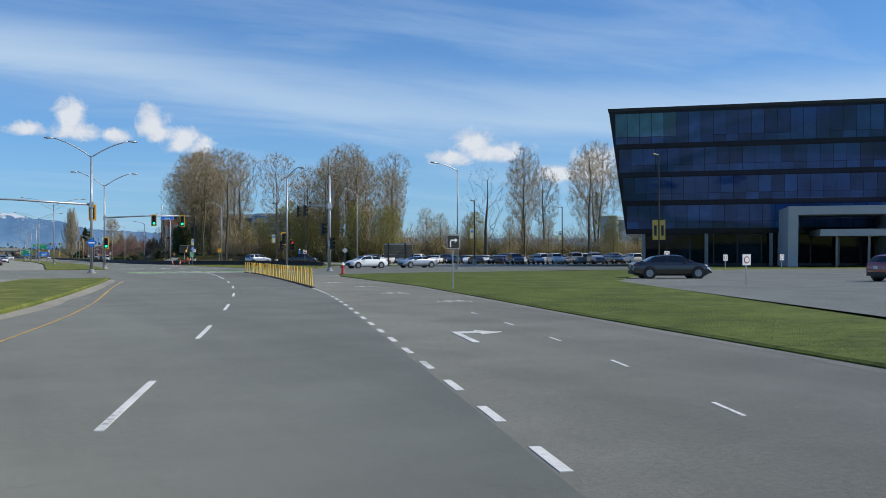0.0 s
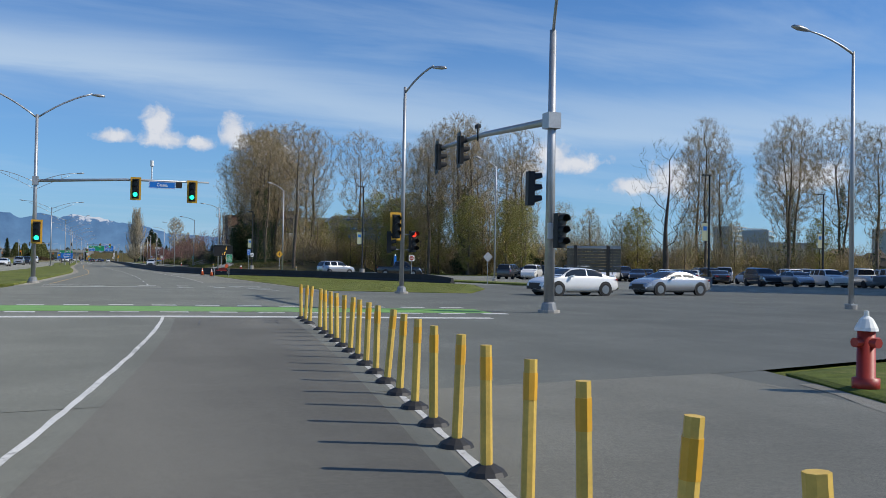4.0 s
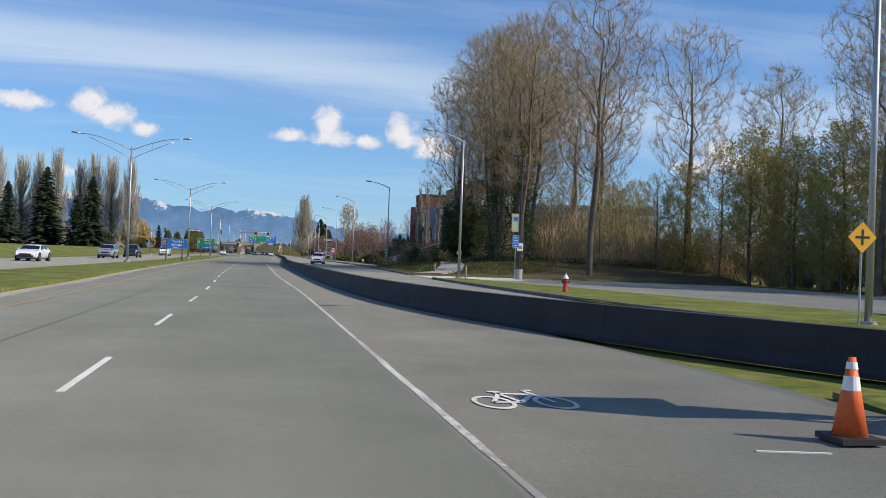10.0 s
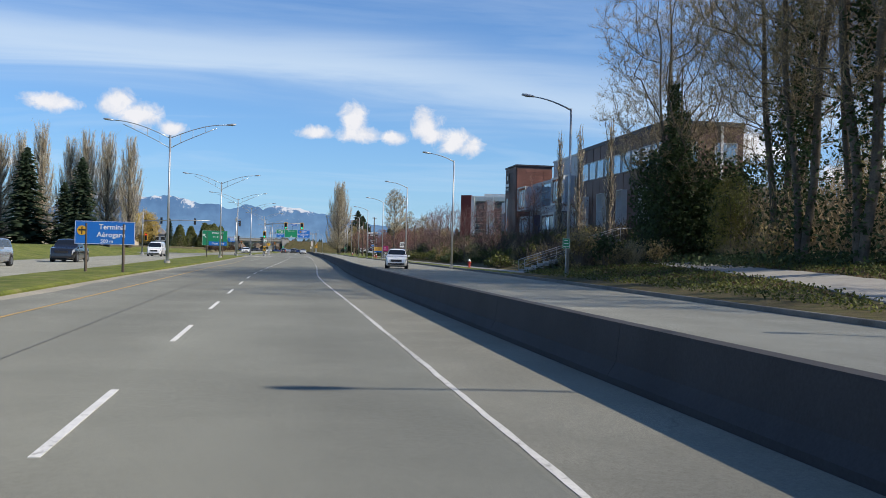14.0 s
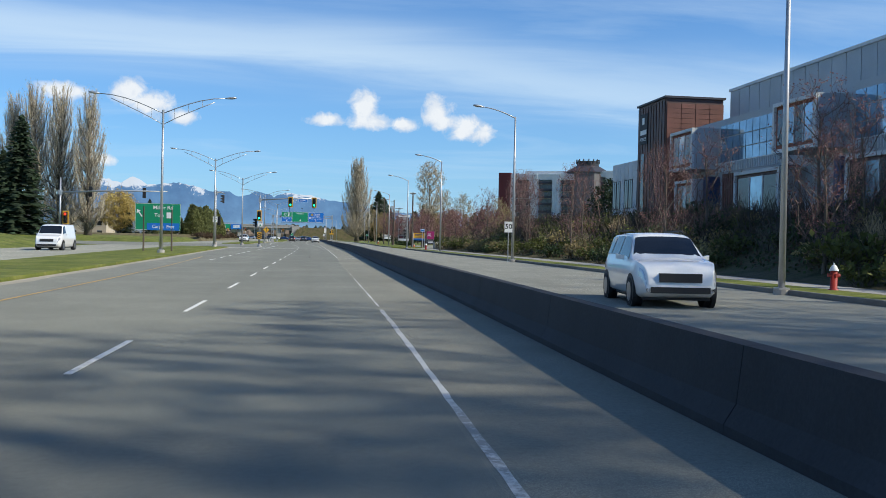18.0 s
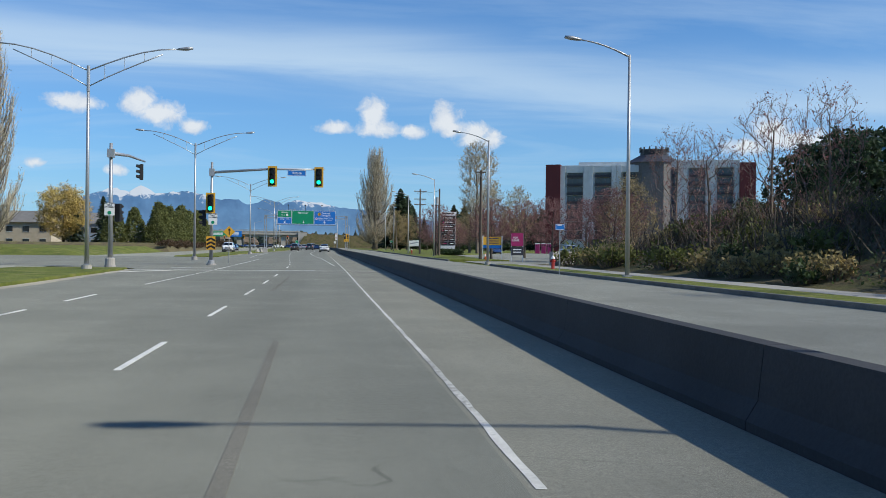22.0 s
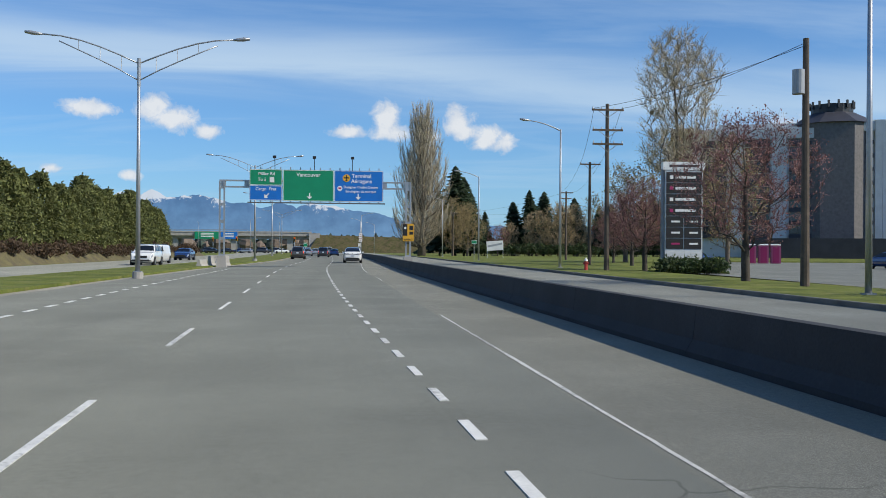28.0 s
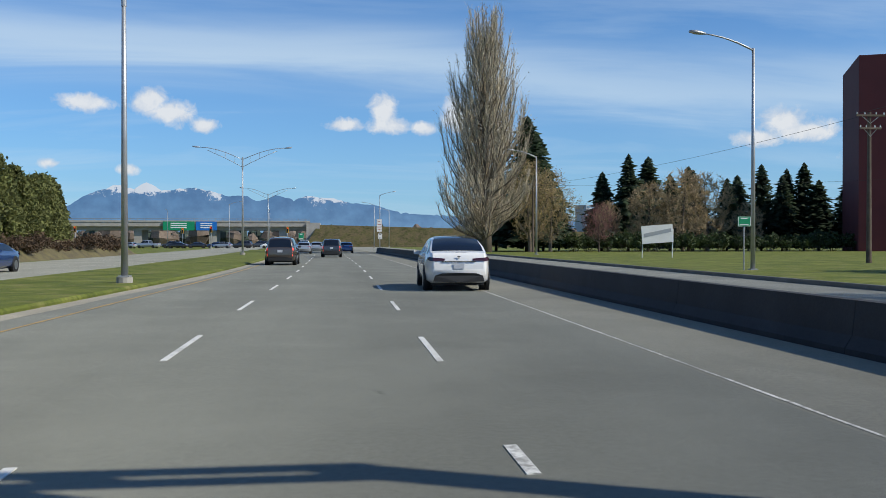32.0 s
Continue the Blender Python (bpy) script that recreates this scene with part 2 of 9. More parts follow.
def grass_material(name, base=(0.125, 0.168, 0.03), tint=(0.20, 0.22, 0.045), dry_c=(0.27, 0.235, 0.10), dryness=0.52):
    """Mown grass: tufts in loose rows, dry patches and fine relief."""
    m = material(name, base, rough=0.9, vary=0.35, scale=2.5, fine=22.0, bump=0.8, tint=tint, spec=0.2)
    nt = m.node_tree
    b = nt.nodes["Principled BSDF"]
    old = b.inputs["Base Color"].links[0].from_socket
    geo = nt.nodes.new("ShaderNodeNewGeometry")
    n = node(nt, "ShaderNodeTexNoise", Scale=0.7, Detail=6.0, Roughness=0.7)
    link(nt, geo.outputs["Position"], n.inputs["Vector"])
    dry = ramp(nt, n.outputs["Fac"], [(dryness, (0, 0, 0)), (dryness + 0.18, (0.75, 0.75, 0.75))])
    col = mixc(nt, dry, old, dry_c)
    mp = nt.nodes.new("ShaderNodeMapping")
    mp.inputs["Scale"].default_value = (1.0, 3.2, 1)
    mp.inputs["Rotation"].default_value = (0, 0, radians(8))
    link(nt, geo.outputs["Position"], mp.inputs[0])
    t = node(nt, "ShaderNodeTexNoise", Scale=1.3, Detail=7.0, Roughness=0.75)
    link(nt, mp.outputs[0], t.inputs["Vector"])
    col = mixc(nt, 1.0, col, ramp(nt, t.outputs["Fac"], [(0.32, (0.45, 0.5, 0.45)), (0.5, (0.95, 0.95, 0.95)), (0.7, (1.22, 1.2, 1.1))]), "MULTIPLY")
    link(nt, col, b.inputs["Base Color"])
    bp = node(nt, "ShaderNodeBump", Strength=0.6, Distance=0.06)
    link(nt, t.outputs["Fac"], bp.inputs["Height"])
    link(nt, b.inputs["Normal"].links[0].from_socket, bp.inputs["Normal"])
    link(nt, bp.outputs[0], b.inputs["Normal"])
    return m


def worn_paint(name, color, wear=0.45):
    """Road paint that has chipped and rubbed off down to the asphalt."""
    m = material(name, color, 0.7, vary=0.15, scale=0.5, fine=30, bump=0.1)
    nt = m.node_tree
    b = nt.nodes["Principled BSDF"]
    old = b.inputs["Base Color"].links[0].from_socket
    geo = nt.nodes.new("ShaderNodeNewGeometry")
    big = node(nt, "ShaderNodeTexNoise", Scale=0.23, Detail=3.0, Roughness=0.6)
    chip = node(nt, "ShaderNodeTexNoise", Scale=9.0, Detail=6.0, Roughness=0.75)
    for n in (big, chip):
        link(nt, geo.outputs["Position"], n.inputs["Vector"])
    w = mathn(nt, "ADD", mathn(nt, "MULTIPLY", big.outputs["Fac"], 0.9), chip.outputs["Fac"])
    worn = ramp(nt, mathn(nt, "SUBTRACT", w, wear), [(0.56, (0, 0, 0)), (0.70, (0.8, 0.8, 0.8))])
    link(nt, mixc(nt, worn, old, (0.185, 0.178, 0.155)), b.inputs["Base Color"])
    return m


ASPHALT = road_material("worn grey asphalt", (0.148, 0.150, 0.127), 0.11)
ASPHALT_B = road_material("lighter side asphalt", (0.212, 0.210, 0.176), 0.12, 4.0)
KHAKI_S = road_material("pale dusty turning lane asphalt", (0.200, 0.191, 0.153), 0.10, 3.0)
KHAKI = road_material("sandy outer lane asphalt", (0.174, 0.170, 0.139), 0.10, 6.0)
SHOULDER = road_material("dusty shoulder asphalt", (0.25, 0.23, 0.185), 0.15, 9.0)
GRASS = grass_material("spring grass")
LAWN = grass_material("watered office lawn", (0.088, 0.130, 0.022), (0.14, 0.17, 0.032), (0.20, 0.19, 0.07), 0.56)
ROUGH = grass_material("rough bank grass", (0.06, 0.072, 0.024), (0.11, 0.10, 0.04), (0.115, 0.088, 0.052), 0.40)
TAR = material("black sealing tar", (0.085, 0.082, 0.075), 0.6, vary=0.3, scale=0.5, fine=20, bump=0.2)
EARTH = material("dry brown earth", (0.13, 0.10, 0.065), 0.95, vary=0.35, scale=1.2, fine=18, bump=0.9, tint=(0.17, 0.15, 0.06))
PAINT_E = worn_paint("rubbed white edge line paint", (0.56, 0.55, 0.51), 0.37)
PAINT_W = worn_paint("worn white road paint", (0.66, 0.65, 0.61))
PAINT_Y = worn_paint("worn yellow road paint", (0.50, 0.31, 0.09))
PAINT_G = worn_paint("worn green bike lane paint", (0.19, 0.38, 0.09))
ASPHALT_D = road_material("darker patched asphalt", (0.125, 0.12, 0.102), 0.15, 13.0)
CONCRETE = material("weathered concrete", (0.36, 0.34, 0.31), 0.85, vary=0.15, scale=1.6, fine=35, bump=0.25)
# one near-black tone for every face of the barrier blocks
BARRIER = material("near-black concrete", (0.030, 0.030, 0.033), 0.85, vary=0.25, scale=1.4, fine=25, bump=0.3)
PAVING = material("pale concrete paving", (0.31, 0.295, 0.265), 0.85, vary=0.15, scale=1.0, fine=30, bump=0.2)
GALV = material("galvanised steel", (0.42, 0.43, 0.44), 0.45, 0.6, vary=0.12, scale=0.7, fine=15, bump=0.05)
STEEL = material("painted grey steel", (0.26, 0.27, 0.28), 0.5, 0.3, vary=0.12, scale=0.8, fine=20, bump=0.05)
DARK = material("dark painted metal", (0.03, 0.032, 0.036), 0.5, 0.2, vary=0.2, scale=0.5, fine=20, bump=0.05)
WOODP = material("weathered pole timber", (0.11, 0.085, 0.065), 0.9, vary=0.3, scale=0.6, fine=30, bump=0.5)
BARK = material("grey brown bark", (0.145, 0.118, 0.092), 0.95, vary=0.35, scale=0.8, fine=14, bump=0.9)
BARK_D = material("dark bark", (0.075, 0.062, 0.05), 0.95, vary=0.35, scale=0.8, fine=14, bump=0.9)
TWIG = material("fine bare twigs", (0.42, 0.32, 0.185), 0.9, vary=0.25, scale=2.0, fine=6, bump=0.0, island=0.3)
TWIG_R = material("reddish budding twigs", (0.26, 0.135, 0.12), 0.9, vary=0.25, scale=2.0, fine=6, bump=0.0, island=0.3)
TWIG_P = material("pale grey brown twigs", (0.50, 0.43, 0.31), 0.9, vary=0.25, scale=2.0, fine=6, bump=0.0, island=0.3)
WILLOW = material("golden weeping willow leaves", (0.62, 0.44, 0.11), 0.85, vary=0.3, scale=2.0, fine=5, bump=0.0, tint=(0.55, 0.42, 0.13), island=0.3)
BUD = material("yellow green young leaves", (0.42, 0.35, 0.13), 0.8, vary=0.3, scale=3.0, fine=5, bump=0.0, tint=(0.36, 0.27, 0.13), island=0.35)
BUD_R = material("dusky red buds", (0.27, 0.13, 0.12), 0.8, vary=0.3, scale=3.0, fine=5, bump=0.0, island=0.35)
LEAF = material("shrub leaves", (0.085, 0.115, 0.03), 0.75, vary=0.4, scale=3.0, fine=5, bump=0.0, tint=(0.16, 0.17, 0.04), island=0.45)
IVY = material("ivy leaves", (0.055, 0.085, 0.03), 0.7, vary=0.35, scale=1.0, fine=5, bump=0.0, island=0.45)
NEEDLE = material("dark conifer needles", (0.035, 0.06, 0.028), 0.85, vary=0.35, scale=2.0, fine=6, bump=0.0, island=0.4)
HEATHER = material("brown heather", (0.12, 0.08, 0.05), 0.9, vary=0.3, scale=1.0, fine=6, bump=0.0, island=0.4)
HEDGE = material("cedar hedge foliage", (0.165, 0.18, 0.06), 0.85, vary=0.35, scale=1.5, fine=6, bump=0.0, island=0.45)
LEAF_Y = material("fresh yellow green leaves", (0.46, 0.38, 0.08), 0.8, vary=0.3, scale=3.0, fine=5, bump=0.0, tint=(0.36, 0.38, 0.09), island=0.35)


def let_through(m, share):
    """Thin leaves pass part of the light that falls on them."""
    nt = m.node_tree
    b, out = nt.nodes["Principled BSDF"], nt.nodes["Material Output"]
    tr, mx = nt.nodes.new("ShaderNodeBsdfTranslucent"), nt.nodes.new("ShaderNodeMixShader")
    link(nt, b.inputs["Base Color"].links[0].from_socket, tr.inputs[0])
    mx.inputs[0].default_value = share
    link(nt, b.outputs[0], mx.inputs[1])
    link(nt, tr.outputs[0], mx.inputs[2])
    link(nt, mx.outputs[0], out.inputs[0])


for leafy in (BUD, BUD_R, LEAF, LEAF_Y, IVY, HEDGE, NEEDLE, HEATHER):
    let_through(leafy, 0.42)
YELLOW = material("traffic yellow enamel", (0.72, 0.38, 0.03), 0.45, vary=0.08, scale=0.6, fine=20, bump=0.02)
YPLAST = material("weathered yellow plastic", (0.66, 0.44, 0.09), 0.55, vary=0.14, scale=0.4, fine=25, bump=0.05)
ORANGE = material("faded orange plastic", (0.72, 0.13, 0.035), 0.55, vary=0.12, scale=0.3, fine=25, bump=0.05)
RED = material("red paint", (0.32, 0.03, 0.022), 0.45, vary=0.15, scale=0.5, fine=20, bump=0.05)
WHITE = material("white sheeting", (0.78, 0.78, 0.76), 0.5, vary=0.05, scale=1.0, fine=20, bump=0.02)
GREEN_S = material("green sign sheeting", (0.006, 0.25, 0.115), 0.4, vary=0.06, scale=1.0, fine=15, bump=0.0)
BLUE_S = material("blue sign sheeting", (0.009, 0.155, 0.54), 0.4, vary=0.06, scale=1.0, fine=15, bump=0.0)
BLACK = material("matt black", (0.012, 0.012, 0.013), 0.6, vary=0.15, scale=0.5, fine=20, bump=0.03)
MAGENTA = material("magenta sign sheeting", (0.36, 0.02, 0.12), 0.5, vary=0.06, scale=1.0, fine=15, bump=0.0)
LIT_G = glow("lit green lens", (0.02, 1.0, 0.45), 2.2)
LIT_R = glow("lit red lens", (1.0, 0.05, 0.02), 1.6)
LIT_A = glow("lit amber dots", (1.0, 0.55, 0.08), 1.5)
LENS_OFF = material("dark signal lens", (0.02, 0.015, 0.012), 0.3, vary=0.1, bump=0.0)


# ---- mesh helpers ----
class Mesh:
    """Collects vertices and faces of one part."""

    def __init__(self):
        self.v, self.f = [], []

    def add(self, vs, fs):
        n = len(self.v)
        self.v += [tuple(p) for p in vs]
        self.f += [tuple(i + n for i in q) for q in fs]
        return self

    def box(self, c, s, rz=0.0, taper=1.0, m=None):
        x, y, z = s[0] / 2, s[1] / 2, s[2] / 2
        vs = [Vector((sx * x * (taper if sz > 0 else 1), sy * y * (taper if sz > 0 else 1), sz * z)) for sz in (-1, 1) for sx, sy in ((-1, -1), (1, -1), (1, 1), (-1, 1))]
        r = m or Matrix.Rotation(radians(rz), 3, "Z")
        return self.add([r @ p + Vector(c) for p in vs], [(3, 2, 1, 0), (4, 5, 6, 7), (0, 1, 5, 4), (1, 2, 6, 5), (2, 3, 7, 6), (3, 0, 4, 7)])

    def tube(self, pts, radii, n=8, cap=True):
        """A round bar along points, with a radius at each."""
        pts = [Vector(p) for p in pts]
        base = len(self.v)
        side = None
        for i, p in enumerate(pts):
            d = (pts[min(i + 1, len(pts) - 1)] - pts[max(i - 1, 0)])
            d = d.normalized() if d.length > 1e-9 else Vector((0, 0, 1))
            if side is None:
                side = d.cross(Vector((0, 0, 1)) if abs(d.z) < 0.9 else Vector((1, 0, 0))).normalized()
            side = (side - d * side.dot(d)).normalized()
            up = d.cross(side)
            r = radii[i] if isinstance(radii, (list, tuple)) else radii
            self.v += [tuple(p + (side * math.cos(a) + up * math.sin(a)) * r) for a in (2 * math.pi * k / n for k in range(n))]
        for i in range(len(pts) - 1):
            for k in range(n):
                a, b = base + i * n + k, base + i * n + (k + 1) % n
                self.f.append((a, b, b + n, a + n))
        if cap:
            self.f.append(tuple(base + k for k in reversed(range(n))))
            self.f.append(tuple(base + (len(pts) - 1) * n + k for k in range(n)))
        return self

    def ring_loft(self, rings, cap=True):
        """Joins closed rings of equally many points."""
        base, n = len(self.v), len(rings[0])
        for r in rings:
            self.v += [tuple(p) for p in r]
        for i in range(len(rings) - 1):
            for k in range(n):
                a, b = base + i * n + k, base + i * n + (k + 1) % n
                self.f.append((a, b, b + n, a + n))
        if cap:
            self.f.append(tuple(base + k for k in reversed(range(n))))
            self.f.append(tuple(base + (len(rings) - 1) * n + k for k in range(n)))
        return self

    def sheet(self, left, right):
        """A strip between two lines of points."""
        b, n = len(self.v), len(left)
        self.v += [tuple(p) for p in left] + [tuple(p) for p in right]
        self.f += [(b + i, b + n + i, b + n + i + 1, b + i + 1) for i in range(n - 1)]
        return self

    def slab(self, outline, z0, z1):
        """A flat plate with the given outline, counter-clockwise from above."""
        b, n = len(self.v), len(outline)
        self.v += [(x, y, z0) for x, y in outline] + [(x, y, z1) for x, y in outline]
        self.f += [tuple(b + n + i for i in range(n)), tuple(b + i for i in reversed(range(n)))]
        self.f += [(b + i, b + (i + 1) % n, b + n + (i + 1) % n, b + n + i) for i in range(n)]
        return self

    def disc(self, c, axis, r, h, n=16):
        a = Vector(axis).normalized() * h / 2
        return self.tube([Vector(c) - a, Vector(c) + a], r, n)

    def turned(self, m):
        self.v = [tuple(m @ Vector(p)) for p in self.v]
        return self

    def data(self, name, mat, smooth=False):
        me = bpy.data.meshes.new(name)
        me.from_pydata(self.v, [], self.f)
        if mat is not None:
            me.materials.append(mat)
        if smooth:
            me.shade_smooth()
        me.update()
        return me


def part(name, mesh, mat, parent, label="", smooth=False, at=None):
    """One mesh object under a thing or a part."""
    ob = new(name, mesh if isinstance(mesh, bpy.types.Mesh) else mesh.data(name, mat, smooth))
    ob.parent = parent
    if at is not None:
        ob.matrix_basis = at
    if label:
        tagged(ob, label)
    return ob


def thing(name, label, category, at=None, group="", kind=""):
    ob = new(name)
    ob.empty_display_size = 0.3
    if at is not None:
        ob.matrix_basis = at
    return tagged(ob, label, category, group, kind)


def solid(name, mesh, mat, label="", category="", group="", kind="", smooth=False, at=None):
    ob = new(name, mesh.data(name, mat, smooth))
    if at is not None:
        ob.matrix_basis = at
    return tagged(ob, label, category, group, kind)


def words(name, text, size, mat, parent, at, label="", align="CENTER", narrow=1.0, depth=0.004):
    """Raised lettering in the built-in font, as a mesh. It lies in its pose's x-y plane."""
    cu = bpy.data.curves.new(name, "FONT")
    cu.body, cu.size, cu.align_x, cu.align_y, cu.extrude, cu.resolution_u = text, size, align, "CENTER", depth, 3
    cu.offset = size * 0.012
    tmp = bpy.data.objects.new(name, cu)
    scene.collection.objects.link(tmp)
    me = bpy.data.meshes.new_from_object(tmp.evaluated_get(bpy.context.evaluated_depsgraph_get()))
    bpy.data.objects.remove(tmp)
    me.materials.clear()
    me.materials.append(mat)
    for v in me.vertices:
        v.co.x *= narrow
    return part(name, me, mat, parent, label, at=at)


def smooth_line(pts, step=3.0):
    """A line through (x, y) points, y rising, resampled and softened."""
    ys = np.array([p[1] for p in pts], float)
    xs = np.array([p[0] for p in pts], float)
    y = np.arange(ys[0], ys[-1] + 0.01, step)
    x = np.interp(y, ys, xs)
    for _ in range(10):
        x[1:-1] = (x[:-2] + 2 * x[1:-1] + x[2:]) / 4
    return y, x


class Line:
    """x as a smooth function of y, for all that runs along the road."""

    def __init__(self, *pts):
        self.y, self.xs = smooth_line(pts)

    def x(self, y):
        return float(np.interp(y, self.y, self.xs))

    def heading(self, y):
        return math.degrees(math.atan2(-(self.x(y + 1) - self.x(y - 1)), 2))

    def pts(self, y0, y1, z=0.0, off=0.0, step=4.0):
        n = max(2, int(math.ceil((y1 - y0) / step)) + 1)
        return [(self.x(y) + off, y, z) for y in np.linspace(y0, y1, n)]


# ---- plan: lines along the road ----
LANE = Line((-56, -150), (-2.0, 38.6), (2.0, 52.4), (5.7, 66), (9.0, 80), (12.7, 101), (15.1, 118), (15.9, 143), (16.4, 173.5), (16.3, 182), (15.98, 209), (15.9, 217), (15.02, 241), (14.95, 251), (14.5, 270), (14.1, 294), (14.2, 303), (14.55, 327), (14.85, 356), (15.2, 389), (15.25, 420), (15.1, 428), (13.58, 468), (12.4, 509), (12.2, 533), (12.6, 560), (12.4, 620), (10, 700), (2, 900))
RIGHT = Line((-52.5, -150), (1.5, 38.6), (2.9, 43.1), (6.28, 55.8), (10.6, 71), (11.8, 76.8), (16.7, 104.9), (18.4, 117), (19.5, 143), (20.27, 172), (20.0, 178), (19.56, 204), (19.45, 212), (19.2, 221), (18.68, 234), (18.45, 246), (18.15, 267), (17.66, 290), (17.88, 303), (18.22, 317), (18.22, 326), (18.5, 355), (18.68, 369), (18.65, 390), (18.7, 411), (18.5, 458), (18.25, 498), (17.95, 512), (18.3, 527), (18.6, 540), (18.9, 570), (18.5, 640), (16, 700), (8, 900))
DOTS = Line((18.3, 420), (17.4, 456), (17.0, 465), (16.36, 478), (15.80, 500), (15.42, 522), (15.5, 527), (15.7, 542), (15.9, 570), (15.5, 640), (13, 700), (5, 900))
YELLOW_L = Line((-59, -150), (-5.0, 38.6), (-0.5, 54.9), (1.8, 65.7), (3.7, 82.4), (6.8, 101), (10.5, 145), (12.5, 188), (12.2, 216), (11.3, 240), (10.6, 289), (10.3, 311), (10.5, 335), (9.2, 375), (9.0, 460), (8.4, 500), (9.0, 536), (9.8, 565), (9.6, 620), (7, 700), (-1, 900))
EDGE_L = Line((-62, -150), (-7.5, 38.6), (-0.6, 61.9), (1.1, 71.7), (5.6, 99.8), (9.0, 140), (10.9, 195), (10.3, 222), (9.4, 241), (8.3, 290), (8.1, 335), (7.4, 375), (6.4, 440), (5.8, 482), (6.7, 520), (7.9, 540), (9.0, 565), (8.8, 620), (6, 700), (-2, 900))
MED_L = Line((-68, -150), (-13, 38.6), (-4.5, 70), (1.0, 100), (3.0, 140), (4.6, 195), (5.2, 230), (4.8, 300), (2.2, 360), (1.2, 400), (1.1, 450), (1.4, 495), (2.9, 540), (2.8, 611), (0, 700), (-9, 900))
OPP_L = Line((-82, -150), (-27, 38.6), (-17, 70), (-10, 100), (-8, 140), (-6.5, 200), (-5.6, 250), (-6.0, 300), (-8.6, 380), (-9.4, 420), (-7.6, 518), (-7.4, 590), (-11, 700), (-22, 900))
BARR = Line((40.1, 158), (37.4, 166), (32.4, 182), (28.0, 188), (25.0, 193), (23.4, 198), (22.4, 202.5), (21.6, 207), (21.1, 217), (20.65, 232), (20.2, 255), (19.75, 285), (19.75, 303), (20.25, 322), (20.45, 350), (20.9, 385), (21.0, 410), (20.9, 460), (20.6, 500), (20.55, 516), (20.8, 535), (21.0, 561), (21, 600), (19.5, 660), (15, 760), (8, 900))
KERB = Line((46, 155), (40.5, 176), (35.0, 190), (31.4, 202), (29.9, 213), (29.3, 241), (30, 270), (31.0, 306), (31.0, 367), (30.2, 395), (30.0, 423), (29.4, 473), (30.2, 511), (30.2, 545), (31.0, 600), (30, 700), (27, 900))
EDGE_R = Line((-44, -150), (7.4, 38.6), (9.5, 46.4), (11.4, 54.8), (16.8, 77), (20.2, 97.9), (21.8, 104))

# ---- ground and roads ----
far = 4700
solid("ground", Mesh().slab([(-far, -far), (far, -far), (far, far), (-far, far)], -2.0, -0.06), GRASS, "flat ground of rough spring grass to the horizon", "ground", kind="structure")


def strip(name, a, b, y0, y1, z, mat, label, cat="road", step=4.0):
    return solid(name, Mesh().sheet(a.pts(y0, y1, z, 0, step), b.pts(y0, y1, z, 0, step)), mat, label, cat, kind="structure")


def flat(name, outline, z, mat, label, cat="road"):
    return solid(name, Mesh().add([(x, y, z) for x, y in outline], [tuple(range(len(outline)))]), mat, label, cat, kind="structure")


road_right = Line(*[(RIGHT.x(y) + 11, y) for y in (-150, -60, 0)], *[(EDGE_R.x(y) + 0.2, y) for y in (40, 60, 80, 103)], (26.5, 118), (28, 137.2), (24.6, 140.6), (24.0, 184.0), (25.4, 190.5), (25.4, 193), (23.9, 198), (22.8, 202.5), *[(BARR.x(y) + 0.1, y) for y in (205, 214, 235, 260, 290, 305, 325, 350, 385, 410, 460, 500, 516, 535, 561, 600, 660, 760, 896)])
road = strip("road", EDGE_L, road_right, -150, 900, 0.0, ASPHALT, "worn grey asphalt carriageway with painted lane lines", step=3.0)
road_west = strip("road_west", OPP_L, MED_L, -150, 900, 0.0, ASPHALT_B, "grey asphalt carriageway for oncoming traffic", step=3.0)
frontage = strip("frontage_road", Line(*[(BARR.x(y) + 0.25, y) for y in np.arange(158, 900, 4)]), KERB, 158, 897, -0.004, ASPHALT_B, "pale asphalt frontage road behind the concrete barrier", step=3.0)
flat("cross_street", [(-120, 100), (-7, 102), (6.5, 102.5), (22, 104.5), (42, 110), (60, 111), (69, 118), (71, 130), (66, 138), (48, 147), (46, 155), (40.3, 158), (36, 146), (31.5, 137.6), (24.5, 140.4), (9.4, 142), (-8, 145), (-120, 146)], 0.004, ASPHALT, "grey asphalt cross street at the junction")
flat("side_road", [(48, 147), (66, 138), (72, 150), (62, 190), (60, 245), (62, 262), (45, 272), (30, 262), (29.4, 246), (31.8, 246), (35, 230), (38, 214), (41, 200), (46.2, 165)], 0.0, ASPHALT_B, "pale asphalt side road that loops beside the wood")
flat("parking_lot", [(66, 152), (72, 146), (170, 110), (230, 215), (56, 215)], 0.002, ASPHALT_B, "wide asphalt parking lot full of cars", "parking lot")
flat("forecourt", [(16.4, 50), (10, 30), (150, -10), (130, 96), (56, 106), (30, 80)], 0.003, ASPHALT_B, "pale asphalt forecourt of the glass office building", "forecourt")
flat("hotel_lot", [(31, 430), (31, 447), (36, 462), (38.5, 500), (43, 565), (160, 565), (160, 480), (110, 420), (48, 420)], 0.004, ASPHALT_B, "asphalt parking lot in front of the hotel", "parking lot")
flat("junction_west", [(-60, 428), (-9, 423), (7.6, 414), (6.4, 462), (-9, 464), (-60, 468)], 0.003, ASPHALT, "grey asphalt junction mouth towards the houses")


